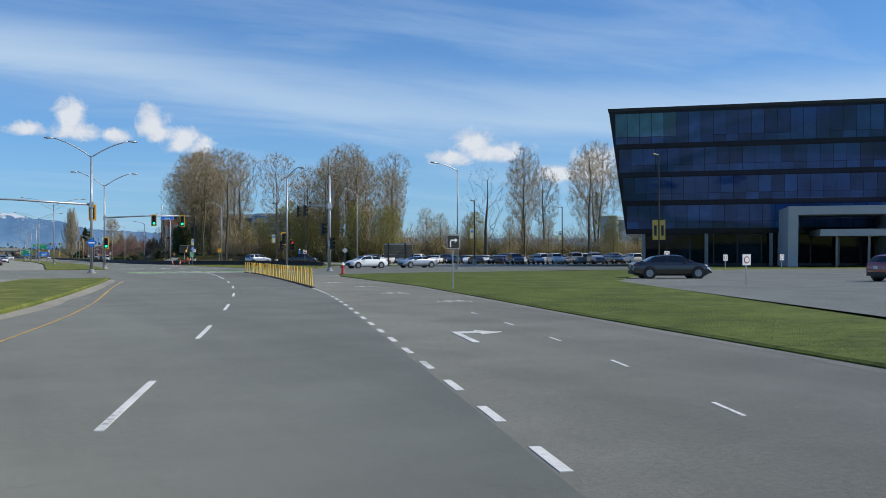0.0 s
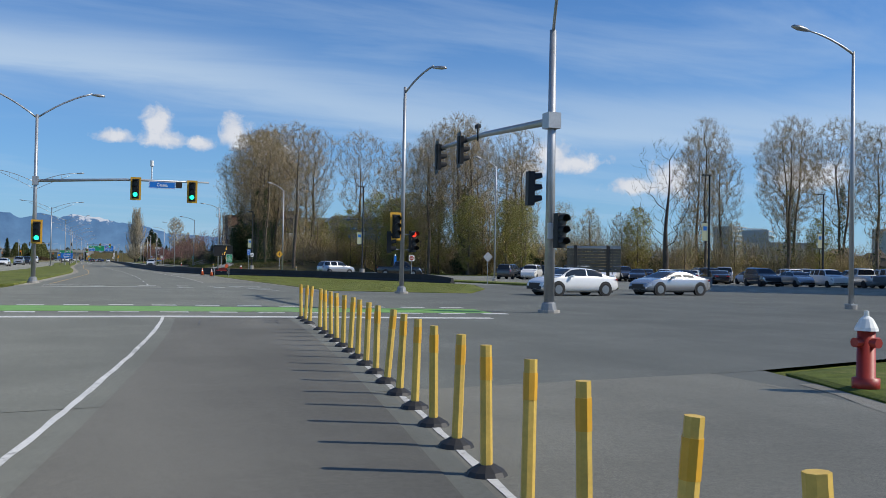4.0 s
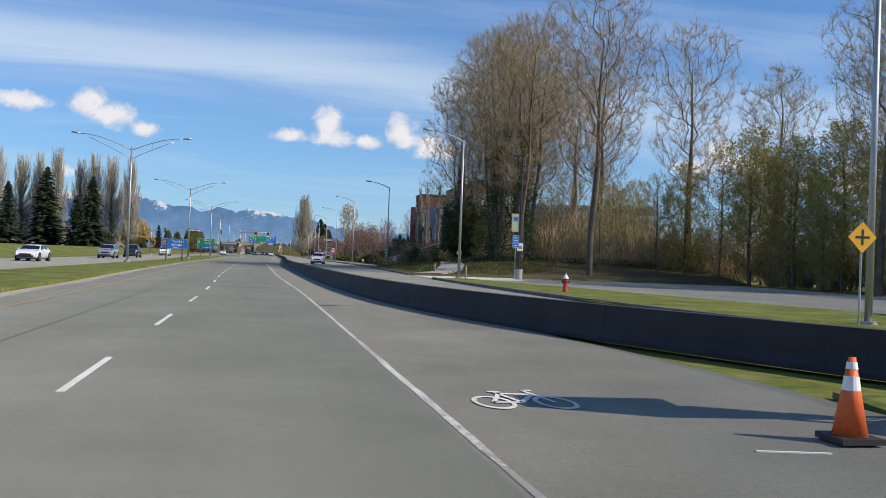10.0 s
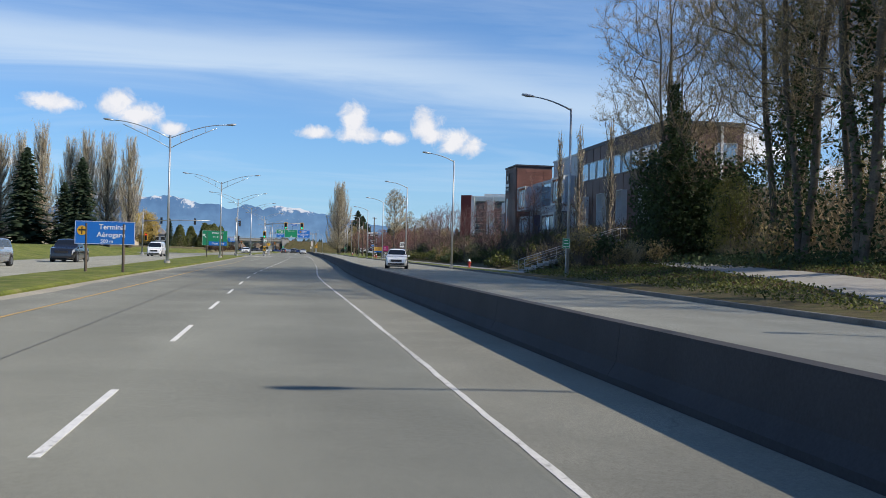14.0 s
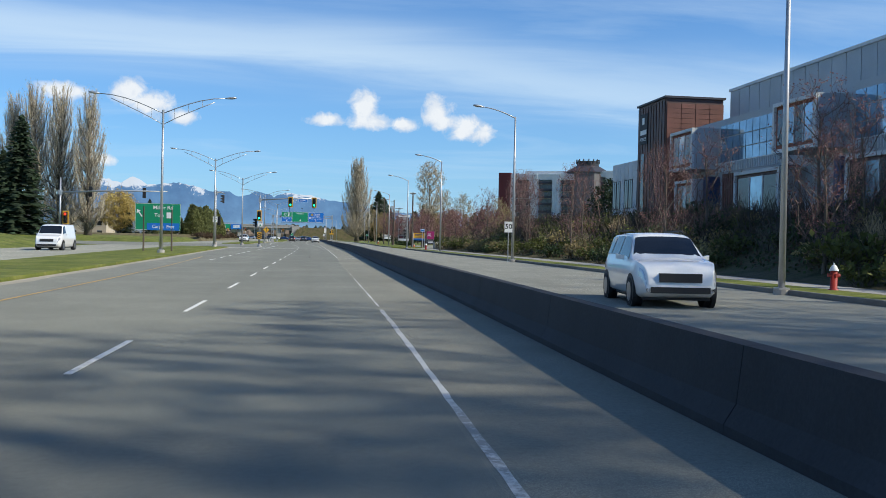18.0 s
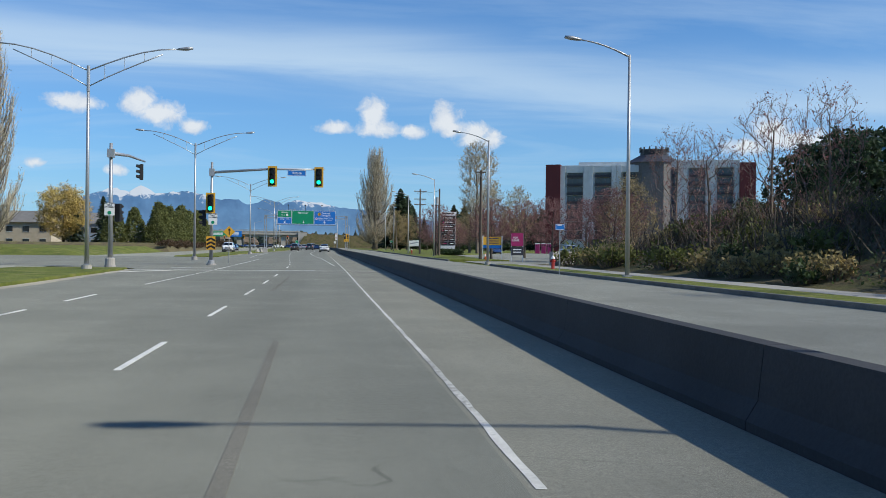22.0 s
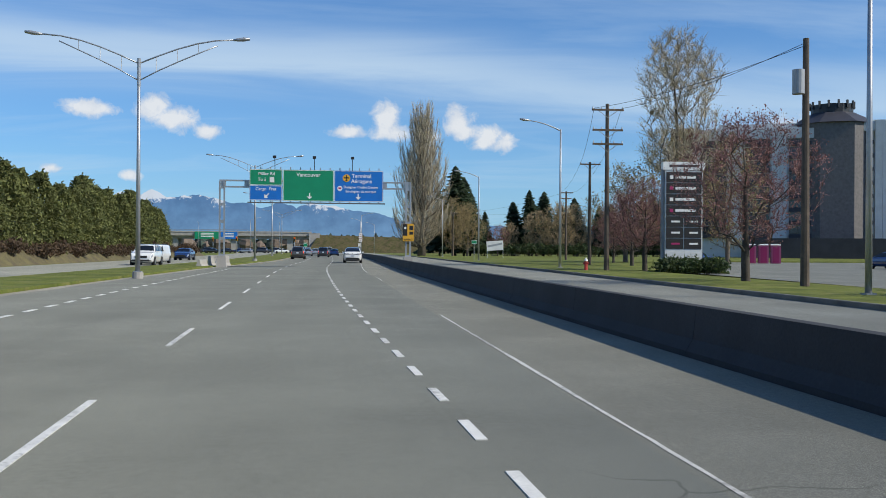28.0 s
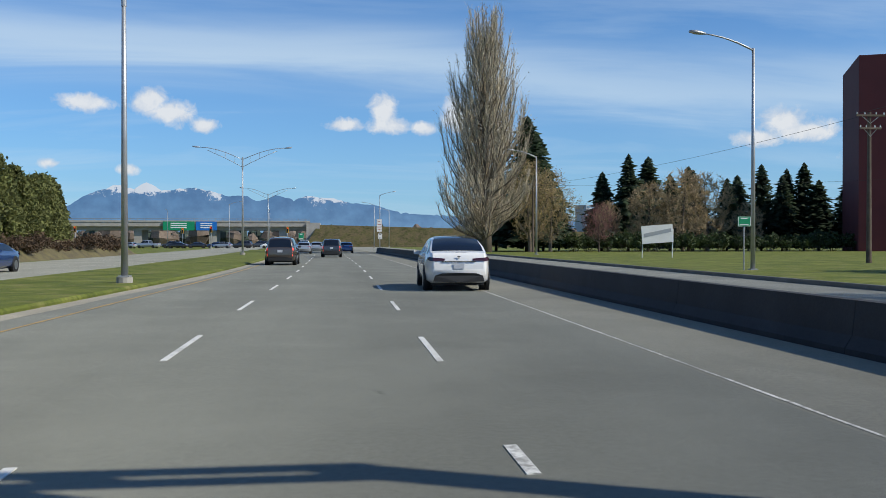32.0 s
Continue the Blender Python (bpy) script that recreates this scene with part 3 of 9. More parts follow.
def verge(name, outline, h, label, mat=GRASS):
    """A grass island with a rounded edge."""
    n = len(outline)
    cx, cy = sum(p[0] for p in outline) / n, sum(p[1] for p in outline) / n
    m = Mesh()
    inner = []
    for i, (x, y) in enumerate(outline):
        d = math.hypot(x - cx, y - cy) or 1
        inner.append((x + (cx - x) / d * 0.35, y + (cy - y) / d * 0.35, h))
    m.ring_loft([[(x, y, -0.05) for x, y in outline], [(x, y, h * 0.5) for x, y in outline], inner], cap=False)
    m.f.append(tuple(len(m.v) - n + i for i in range(n)))
    return solid(name, m, mat, label, "grass", kind="structure")


def outline(a, b, y0, y1, step=6.0):
    n = max(2, int((y1 - y0) / step) + 1)
    ys = np.linspace(y0, y1, n)
    return [(b.x(y), y) for y in ys] + [(a.x(y), y) for y in ys[::-1]]


verge("median_south", outline(MED_L, EDGE_L, -100, 98), 0.12, "grass median with a worn earth edge")
verge("median", outline(MED_L, EDGE_L, 146, 412), 0.12, "long grass median with dry patches and lamp posts")
verge("median_north", outline(MED_L, EDGE_L, 464, 680), 0.12, "grass median with lamp posts")
verge("lawn_south", [(6.9, 36), (9.5, 46.4), (11.4, 54.8), (16.8, 77), (20.2, 97.9), (22.2, 104), (32, 107), (54, 106), (29.5, 79), (16, 51), (12, 38)], 0.06, "mown sloping lawn in front of the glass office building", LAWN)
verge("grass_triangle", [(24.5, 140.6), (28.4, 138.8), (31.3, 137.7), (36, 146), (39.9, 157.6), (37.0, 166), (32.2, 181.6), (27.6, 188.2), (26.2, 190.2), (24.9, 190.6), (24.2, 187.2), (23.9, 179), (24.1, 160)], 0.05, "triangle of grass between road and barrier")
verge("grass_strip", [(45.6, 150.2), (48.2, 150.0), (46.9, 158), (46.0, 165), (41.0, 200), (38, 214), (35, 230), (31.9, 245), (29.6, 243), (30.1, 213), (31.6, 202), (35.2, 190), (40.7, 176)], 0.13, "kerbed grass strip between two roads")


for y0, y1 in ((-60, 97.5), (146.5, 411), (465, 679)):
    solid("shoulder", Mesh().sheet(EDGE_L.pts(y0, y1, 0.0035, 0.0, 3), [(x + 0.55 + 0.28 * noise.noise(Vector((y * 0.35, 1.7, 0))), y, z) for x, y, z in EDGE_L.pts(y0, y1, 0.0035, 0.0, 3)]), SHOULDER, "dusty edge of the asphalt along the grass", "road", kind="structure")
for edge_pts in ([(24.5, 140.6), (24.1, 160), (23.9, 179), (24.2, 187.2)], [(6.9, 36), (9.5, 46.4), (11.4, 54.8), (16.8, 77), (20.2, 97.9), (22.2, 104)]):
    inner, outer = [], []
    for (xa, ya), (xb, yb) in zip(edge_pts[:-1], edge_pts[1:]):
        k = max(2, int((yb - ya) / 0.8))
        for i in range(k):
            x, y = xa + (xb - xa) * i / k, ya + (yb - ya) * i / k
            inner.append((x + 0.1, y, 0.0065))
            outer.append((x - 0.3 - 0.22 * noise.noise(Vector((y * 0.6, 9.1, 0))) - 0.12 * noise.noise(Vector((y * 2.3, 4.1, 0))), y, 0.0065))
    solid("shoulder", Mesh().sheet(outer, inner), SHOULDER, "dusty worn edge of the asphalt along the lawn", "road", kind="structure")
for y0, y1, out in ((-60, 117.5, EDGE_R), (156, 200, Line((23.6, 150), (23.7, 184), (25.1, 190.5), (25.2, 193), (23.7, 198), (22.7, 203), (22.5, 210))), (200, 680, BARR)):
    solid("outer_lane", Mesh().sheet(RIGHT.pts(y0, y1, -0.001, -0.12, 3), RIGHT.pts(y0, y1, 0.0032, 0.03, 3)).sheet(RIGHT.pts(y0, y1, 0.0032, 0.03, 3), out.pts(y0, y1, 0.0032, -0.02, 3)), KHAKI_S if y0 < 0 else KHAKI, "sandier asphalt of the outer lane", "road", kind="structure")
for y0, y1, a, b in ((98, 117.6, 0.3, -0.3),):
    solid("road_patch", Mesh().sheet(LANE.pts(y0, y1, 0.0068, a, 2), [(x + b, y, z) for x, y, z in RIGHT.pts(y0, y1, 0.0068, 0, 2)] if b < 1 else LANE.pts(y0, y1, 0.0068, b, 2)), ASPHALT_D, "darker patch of coarse asphalt", "road", kind="structure")


# ---- road paint ----
def dashes(name, line, y0, y1, length, gap, width, parent, mat=PAINT_W, label=""):
    me = Mesh().slab([(-width / 2, -length / 2), (width / 2, -length / 2), (width / 2, length / 2), (-width / 2, length / 2)], -0.01, 0.0075).data(name, mat)
    y = y0
    while y < y1:
        c = y + length / 2
        part(name, me, mat, parent, label, at=pose(line.x(c), c, 0, 0, 0, line.heading(c)))
        y += length + gap


def stripe(name, line, y0, y1, width, mat, label, off=0.0):
    """A painted line with a ragged, thinning edge."""
    a, b = [], []
    n = int((y1 - y0) / 0.3)
    for i in range(n + 1):
        y = y0 + (y1 - y0) * i / n
        x = line.x(y) + off
        wear = 0.22 * noise.noise(Vector((y * 0.16, 7.7, 0)))
        a.append((x - width * (0.5 + wear + 0.28 * noise.noise(Vector((y * 1.9, 0.3, off)))), y, 0.0055))
        b.append((x + width * (0.5 + wear + 0.28 * noise.noise(Vector((y * 1.9, 5.3, off)))), y, 0.0055))
    return solid(name, Mesh().sheet(a, b), mat, label, "road marking", kind="structure")


lanes = thing("lane_markings", "worn white dashes that part the lanes", "road marking", kind="structure")
def run_dashes(anchors):
    """Dashes whose near ends pass through (y, count) anchors."""
    me = Mesh().slab([(-0.04, -1.5), (0.04, -1.5), (0.04, 1.5), (-0.04, 1.5)], -0.01, 0.0075).data("lane_dash", PAINT_W)
    for k in range(anchors[0][1], anchors[-1][1] + 1):
        c = float(np.interp(k, [a[1] for a in anchors], [a[0] for a in anchors])) + 1.5
        part("lane_dash", me, PAINT_W, lanes, at=pose(LANE.x(c), c, 0, 0, 0, LANE.heading(c)))


run_dashes([(-42.6, -11), (46.5, 0), (95.1, 6)])
run_dashes([(148.7, -3), (173.5, 0), (206.8, 4), (240.4, 8), (256.1, 10), (294.2, 15), (309.8, 17), (333.4, 20), (371.4, 25), (387.1, 27), (402.3, 29)])
run_dashes([(417.7, 0), (426.3, 1), (459.0, 5), (466.8, 6), (499.4, 10), (507.8, 11), (532.4, 14), (655, 29)])
dashes("dot", RIGHT, -40, 70, 0.8, 0.98, 0.095, lanes)
dashes("dot", DOTS, 424.3, 482.5, 0.8, 0.98, 0.095, lanes)
dashes("dot", DOTS, 483.38, 525, 0.8, 1.044, 0.095, lanes)
dashes("dot", DOTS, 526.65, 526.7, 0.8, 1.044, 0.095, lanes)
dashes("lane_dash", DOTS, 531.96, 640, 2.8, 5.38, 0.085, lanes)
dashes("dot", Line(*[(EDGE_L.x(y) + 3.8 - (y - 455) * 0.028, y) for y in np.arange(450, 540, 5)]), 460, 518, 0.8, 0.98, 0.13, lanes)
dashes("lane_dash", Line(*[(11.0 + 0.004 * (y - 366), y) for y in np.arange(350, 420, 4)]), 354, 390, 3.0, 3.0, 0.09, lanes)
stripe("turn_line", Line((11.1, 385), (11.2, 394), (11.35, 402), (11.48, 411), (11.46, 420)), 393.5, 407.3, 0.075, PAINT_W, "solid white line of the turning lane")
dashes("dot", Line((-40, -60), (8.2, 50.5), (9.1, 54.6), (9.9, 58), (13, 70)), 38, 61, 0.75, 2.6, 0.05, lanes)
stripe("lane_line", LANE, 97, 118, 0.072, PAINT_W, "solid white lane line before the stop bar")
stripe("edge_line", RIGHT, 70, 117.5, 0.072, PAINT_E, "solid white edge line under the bollards")
stripe("edge_line", RIGHT, 156, 318.5, 0.072, PAINT_E, "worn solid white edge line")
stripe("edge_line", RIGHT, 319.4, 333, 0.04, PAINT_E, "thin remnant of a worn white edge line")
for ya, yb in ((335.5, 336.9), (340.6, 341.4), (352, 353.0), (358, 360.0)):
    stripe("edge_line", RIGHT, ya, yb, 0.026, PAINT_E, "short worn remnant of a white edge line")
stripe("edge_line", RIGHT, 366, 448, 0.062, PAINT_E, "worn solid white edge line")
stripe("edge_line", RIGHT, 448, 473, 0.045, PAINT_E, "worn solid white edge line")
stripe("edge_line", RIGHT, 493.5, 500, 0.04, PAINT_E, "short worn remnant of a white edge line")
stripe("edge_line", RIGHT, 509, 680, 0.045, PAINT_E, "worn solid white edge line")
stripe("yellow_line", YELLOW_L, -60, 94, 0.075, PAINT_Y, "faded yellow line along the median")
stripe("yellow_line", YELLOW_L, 150, 362, 0.075, PAINT_Y, "faded yellow line along the median")
stripe("yellow_line", YELLOW_L, 525, 680, 0.075, PAINT_Y, "faded yellow line along the median")

for ln, y0, y1, off, w in ((LANE, 180, 290, -1.8, 0.02),):
    solid("tar_seam", Mesh().sheet(ln.pts(y0, y1, 0.006, off - w / 2, 2), ln.pts(y0, y1, 0.006, off + w / 2, 2)), TAR, "dark sealed seam along the asphalt", "road seam", kind="structure")

for line in ([(15.58, 116.67), (16.6, 116.23)], [(16.6, 116.23), (16.16, 114.89)], [(16.16, 114.89), (15.38, 114.97)], [(15.38, 114.97), (15.58, 116.67)], [(17.18, 114.89), (17.35, 116.35)]):
    (xa, ya), (xb, yb) = line
    q = Vector((yb - ya, xa - xb, 0)).normalized() * 0.014
    solid("tar_seam", Mesh().add([Vector((xa, ya, 0.0105)) - q, Vector((xa, ya, 0.0105)) + q, Vector((xb, yb, 0.0105)) + q, Vector((xb, yb, 0.0105)) - q], [(0, 3, 2, 1)]), TAR, "dark sealed joint of a patch in the asphalt", "road seam", kind="structure")

# ---- barrier ----
def barrier_profile(x, y, h, nx, ny):
    """Half-shaped safety barrier: wide foot, sloped toe, upright neck."""
    prof = [(0.0, 0.0), (0.0, 0.08), (0.10, 0.24), (0.15, h), (0.35, h), (0.40, 0.24), (0.50, 0.08), (0.50, 0.0)]
    return [(x + nx * a, y + ny * a, z) for a, z in prof]


barrier = thing("barrier", "row of near-black precast concrete barrier blocks", "barrier", kind="structure")
for k in range(79):
    y0, y1 = 160.5 + 6.09 * k - 0.0, 160.5 + 6.09 * (k + 1)
    rings = []
    for y in np.linspace(y0 + 0.006, y1 - 0.006, 5):
        dx, dy = BARR.x(y + 0.5) - BARR.x(y - 0.5), 1.0
        n = math.hypot(dx, dy)
        h = 0.69 * min(1.0, 0.35 + (y - 158) / 8)
        rings.append(barrier_profile(BARR.x(y), y, h, dy / n, -dx / n))
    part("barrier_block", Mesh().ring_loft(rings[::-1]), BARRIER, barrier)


# ---- street lamps ----
def bend(p0, p1, rise, n=7):
    """Points of an arm that rises in a soft curve."""
    a, b = Vector(p0), Vector(p1)
    return [a.lerp(b, i / (n - 1)) + Vector((0, 0, rise * math.sin(math.pi * 0.5 * i / (n - 1)) * (1 - 0.35 * i / (n - 1)))) for i in range(n)]


def lamp_head(tip, d):
    """A flat cobra head at the arm's tip."""
    d = Vector(d).normalized()
    s = Vector((-d.y, d.x, 0))
    t = Vector(tip)
    rings = []
    for u, w, h in ((-0.05, 0.05, 0.05), (0.15, 0.12, 0.08), (0.45, 0.16, 0.10), (0.72, 0.11, 0.06)):
        c = t + d * u
        rings.append([c + s * w * k + Vector((0, 0, v * h)) for k, v in ((-1, -0.2), (-0.6, -0.8), (0.6, -0.8), (1, -0.2), (0.6, 0.8), (-0.6, 0.8))])
    return Mesh().ring_loft(rings)


def street_lamp(height=10.6, reach=2.3, label="tall grey steel street lamp with one curved arm"):
    """Single arm lamp on a footing; the arm points along -x."""
    e = thing("street_lamp", label, "street lamp", group="street lamps along the frontage road")
    part("footing", Mesh().tube([(0, 0, -0.1), (0, 0, 0.16)], 0.24, 12), CONCRETE, e)
    part("base_plate", Mesh().box((0, 0, 0.19), (0.34, 0.34, 0.05)), GALV, e)
    part("pole", Mesh().tube([(0, 0, 0.2), (0, 0, height * 0.5), (0, 0, height - 0.4)], [0.105, 0.085, 0.06], 12), GALV, e, smooth=True)
    part("arm", Mesh().tube(bend((0, 0, height - 0.5), (-reach, 0, height - 0.1), 0.45), [0.05, 0.05, 0.045, 0.04, 0.04, 0.035, 0.03], 8), GALV, e, smooth=True)
    part("lamp_head", lamp_head((-reach, 0, height + 0.2), (-1, 0, 0.12)), GALV, e, "flat grey lamp head", smooth=True)
    return e


def double_lamp(height=10.4, reach=4.4):
    """Median lamp with two braced truss arms along x."""
    e = thing("double_street_lamp", "tall galvanised median lamp with two braced arms", "street lamp", group="double lamps along the median")
    part("footing", Mesh().tube([(0, 0, -0.1), (0, 0, 0.25)], 0.26, 12), CONCRETE, e)
    part("base_plate", Mesh().box((0, 0, 0.28), (0.36, 0.36, 0.05)), GALV, e)
    part("pole", Mesh().tube([(0, 0, 0.3), (0, 0, height * 0.5), (0, 0, height - 0.2)], [0.115, 0.09, 0.065], 12), GALV, e, smooth=True)
    part("collar", Mesh().tube([(0, 0, height - 1.4), (0, 0, height - 0.1)], 0.085, 12), GALV, e)
    for s in (-1, 1):
        up = [Vector((s * reach * u, 0, height - 0.35 + 1.25 * math.sin(math.pi / 2 * u))) for u in (0, 0.2, 0.4, 0.6, 0.8, 1)]
        lo = [Vector((s * reach * u * 0.82, 0, height - 1.15 + 1.75 * u ** 0.9)) for u in (0, 0.25, 0.5, 0.75, 1)]
        part("arm", Mesh().tube(up, 0.036, 6).tube(lo, 0.03, 6), GALV, e, smooth=True)
        for u in (0.18, 0.4, 0.62):
            part("brace", Mesh().tube([(s * reach * u, 0, height - 0.35 + 1.25 * math.sin(math.pi / 2 * u)), (s * reach * u, 0, height - 1.15 + 1.75 * (u / 0.82) ** 0.9)], 0.018, 5), GALV, e)
        part("lamp_head", lamp_head((s * reach, 0, height + 0.9), (s, 0, 0.1)), GALV, e, "flat grey lamp head", smooth=True)
    return e


lamp = street_lamp()
LAMPS = [(41.0, 121.5, 0), (50.2, 176.3, 10), (34.0, 202.5, 40), (31.7, 245.6, 0), (32.4, 293.5, 0), (30.9, 325.8, 0), (30.8, 362.4, 0), (31.05, 400.2, 0), (30.9, 434.0, 0), (31.97, 478.5, 0), (32.3, 517.2, 0), (33.2, 560.2, 0), (35.0, 612.0, 0), (36.0, 668.0, 0), (23.0, 690, 180), (24.0, 735, 0), (-9.5, 735, 180), (-33, 790, 90), (-62, 790, 90), (-4, 790, 90), (30, 775, 0)]
lamp.matrix_basis = pose(LAMPS[0][0], LAMPS[0][1], 0, 0, 0, LAMPS[0][2])
for x, y, r in LAMPS[1:]:
    c = copy_thing(lamp, pose(x, y, 0, 0, 0, r))
    if y == 176.3:
        c.scale = (0.8, 0.9, 1.12)
dlamp = double_lamp()
DLAMPS = [(6.4, 207), (5.6, 265), (6.3, 316.5), (6.1, 367.3), (5.6, 408.3), (6.2, 443), (6.9, 497), (7.6, 551.5), (4.9, 618), (2.5, 690)]
dlamp.matrix_basis = pose(*DLAMPS[0], 0.05)
for x, y in DLAMPS[1:]:
    copy_thing(dlamp, pose(x, y, 0.05))


# ---- traffic signals ----
def signal_head(parent, c, yaw=0.0, lit=None, back=True, n=3, name="signal_head", color=None, edge=None):
    """A three lens head that faces -y, with its visors and yellow backboard."""
    color = color or BLACK
    h = 0.36 * n
    m = pose(*c, 0, 0, yaw)
    head = part(name, Mesh().box((0, 0, 0), (0.33, 0.22, h)), color, parent, "dark signal housing with round lenses", at=m)
    if back:
        b = Mesh().box((0, 0.05, 0), (0.62, 0.02, h + 0.32))
        part("backboard", b, edge or YELLOW, head, "dark backboard" if edge else "yellow rimmed backboard")
        part("backboard_face", Mesh().box((0, 0.035, 0), (0.40, 0.012, h + 0.1)), BLACK, head)
    for i in range(n):
        z = h / 2 - 0.18 - 0.36 * i
        on = lit == i
        part("lens", Mesh().disc((0, -0.115, z), (0, 1, 0), 0.135, 0.03, 20), (LIT_R, LIT_A, LIT_G)[i] if on and n == 3 else LENS_OFF, head, "lit lens" if on else "")
        v = Mesh()
        k = 10
        ring0 = [(0.155 * math.cos(a), -0.11, z + 0.155 * math.sin(a)) for a in (math.pi * (1.15 - 1.3 * j / k) for j in range(k + 1))]
        ring1 = [(x, -0.36 if i2 not in (0, k) else -0.2, zz) for i2, (x, _, zz) in enumerate(ring0)]
        v.sheet(ring0, ring1).sheet([(x * 0.93, y, z + (zz - z) * 0.93) for x, y, zz in ring1], [(x * 0.93, y, z + (zz - z) * 0.93) for x, y, zz in ring0])
        part("visor", v, color, head)
    return head


def mast(name, label, base, height, arm_end, arm_z, thick=0.13):
    e = thing(name, label, "traffic signal", pose(*base, 0))
    part("footing", Mesh().tube([(0, 0, -0.1), (0, 0, 0.1)], 0.35, 12), CONCRETE, e)
    part("base_plate", Mesh().tube([(0, 0, 0.1), (0, 0, 0.3), (0, 0, 0.36)], [0.26, 0.22, 0.15], 12), STEEL, e)
    part("pole", Mesh().tube([(0, 0, 0.3), (0, 0, height)], [thick, thick * 0.62], 12), GALV, e, smooth=True)
    if arm_end is not None:
        d = Vector((arm_end[0] - base[0], arm_end[1] - base[1], 0))
        part("mast_arm", Mesh().tube([(0, 0, arm_z - 0.35), d * 0.5 + Vector((0, 0, arm_z - 0.05)), d + Vector((0, 0, arm_z))], [thick * 0.75, thick * 0.6, thick * 0.4], 10), GALV, e, "tapered grey mast arm", smooth=True)
        part("arm_bracket", Mesh().box((0, 0, arm_z - 0.35), (thick * 2.6, thick * 2.6, 0.5)), GALV, e)
    return e


def street_sign(parent, text, c, w, h, mat=None):
    s = part("street_sign", Mesh().box((0, 0, 0), (w, 0.03, h)), mat or BLUE_S, parent, "blue street name plate", at=pose(*c))
    rim = Mesh()
    for z in (-h / 2 + 0.02, h / 2 - 0.02):
        rim.box((0, -0.018, z), (w - 0.02, 0.006, 0.02))
    for x in (-w / 2 + 0.02, w / 2 - 0.02):
        rim.box((x, -0.018, 0), (0.02, 0.006, h - 0.06))
    part("rim", rim, WHITE, s)
    words("lettering", text, h * 0.62, WHITE, s, pose(0, -0.02, 0, 90, 0, 0), narrow=0.85)


# far side of the first junction: arm over the road from the median
sig = mast("traffic_signal", "grey mast with two green signal heads over the road", (9.7, 152), 9.9, (19.6, 151.9), 6.35)
signal_head(sig, (5.57, -0.25, 5.77), -8, 2)
signal_head(sig, (8.89, -0.25, 5.73), -8, 2)
signal_head(sig, (0.15, -0.3, 3.0), 0, 2)
street_sign(sig, "Cessna", (7.1, -0.3, 6.05), 1.55, 0.42)
part("detector", Mesh().tube([(6.5, 0, 6.3), (6.5, 0, 7.2)], 0.04, 8).tube([(6.5, 0, 7.2), (6.5, 0, 7.55)], 0.11, 10), WHITE, sig, "white camera on a short mast")
part("sensor", Mesh().box((8.1, -0.1, 6.1), (0.36, 0.3, 0.34)), BLACK, sig)
for s, r in ((-1, 3.0), (1, 3.0)):
    part("lamp_arm", Mesh().tube(bend((0, 0, 9.7), (s * r, 0, 10.9), 0.7), 0.05, 8), GALV, sig, smooth=True)
    part("lamp_head", lamp_head((s * r, 0, 11.3), (s, 0, -0.05)), GALV, sig, smooth=True)

# near left pole with two gooseneck lamps and an arm over the oncoming lanes
sig_b = mast("traffic_signal", "grey mast with two gooseneck lamps and a long arm", (5.9, 121), 10.0, (-6.0, 121.5), 6.2)
for s in (-1, 1):
    part("lamp_arm", Mesh().tube(bend((0, 0, 9.9), (s * 3.0, 0, 10.9), 0.75), 0.05, 8), GALV, sig_b, smooth=True)
    part("lamp_head", lamp_head((s * 3.0, 0, 11.4), (s, 0, -0.05)), GALV, sig_b, smooth=True)
signal_head(sig_b, (0.1, 0.3, 5.2), 180, None)
part("diamond_sign", Mesh().box((0, -0.2, 2.6), (0.62, 0.02, 0.62), m=Matrix.Rotation(radians(45), 3, "Y")), BLUE_S, sig_b, "pale blue diamond sign with plain bars")
part("sign_bar", Mesh().box((0, -0.215, 2.6), (0.5, 0.008, 0.12)), WHITE, sig_b)

# near right mast over the cross street
sig_c = mast("traffic_signal", "large grey mast whose arm reaches over the cross street", (26.6, 119.5), 9.0, (26.8, 130.6), 6.45, 0.17)
signal_head(sig_c, (0.05, 10.4, 6.05), 80, None, edge=DARK)
signal_head(sig_c, (-0.15, 7.4, 6.0), 80, None, edge=DARK)
signal_head(sig_c, (-0.55, 0.35, 3.95), 80, None, back=False)
signal_head(sig_c, (0.1, -0.45, 2.6), 10, None, back=False)
part("detector", Mesh().tube([(0, 6.0, 6.2), (0, 6.0, 6.7)], 0.03, 6).box((0, 6.0, 6.75), (0.12, 0.3, 0.14)), BLACK, sig_c)
part("notice", Mesh().box((-0.02, -0.2, 2.6), (0.35, 0.015, 0.5)), WHITE, sig_c, "small white notice with plain bars")
part("lamp_arm", Mesh().tube(bend((0, 0, 8.9), (-0.6, -1.6, 10.2), 0.5), 0.05, 8), GALV, sig_c, smooth=True)

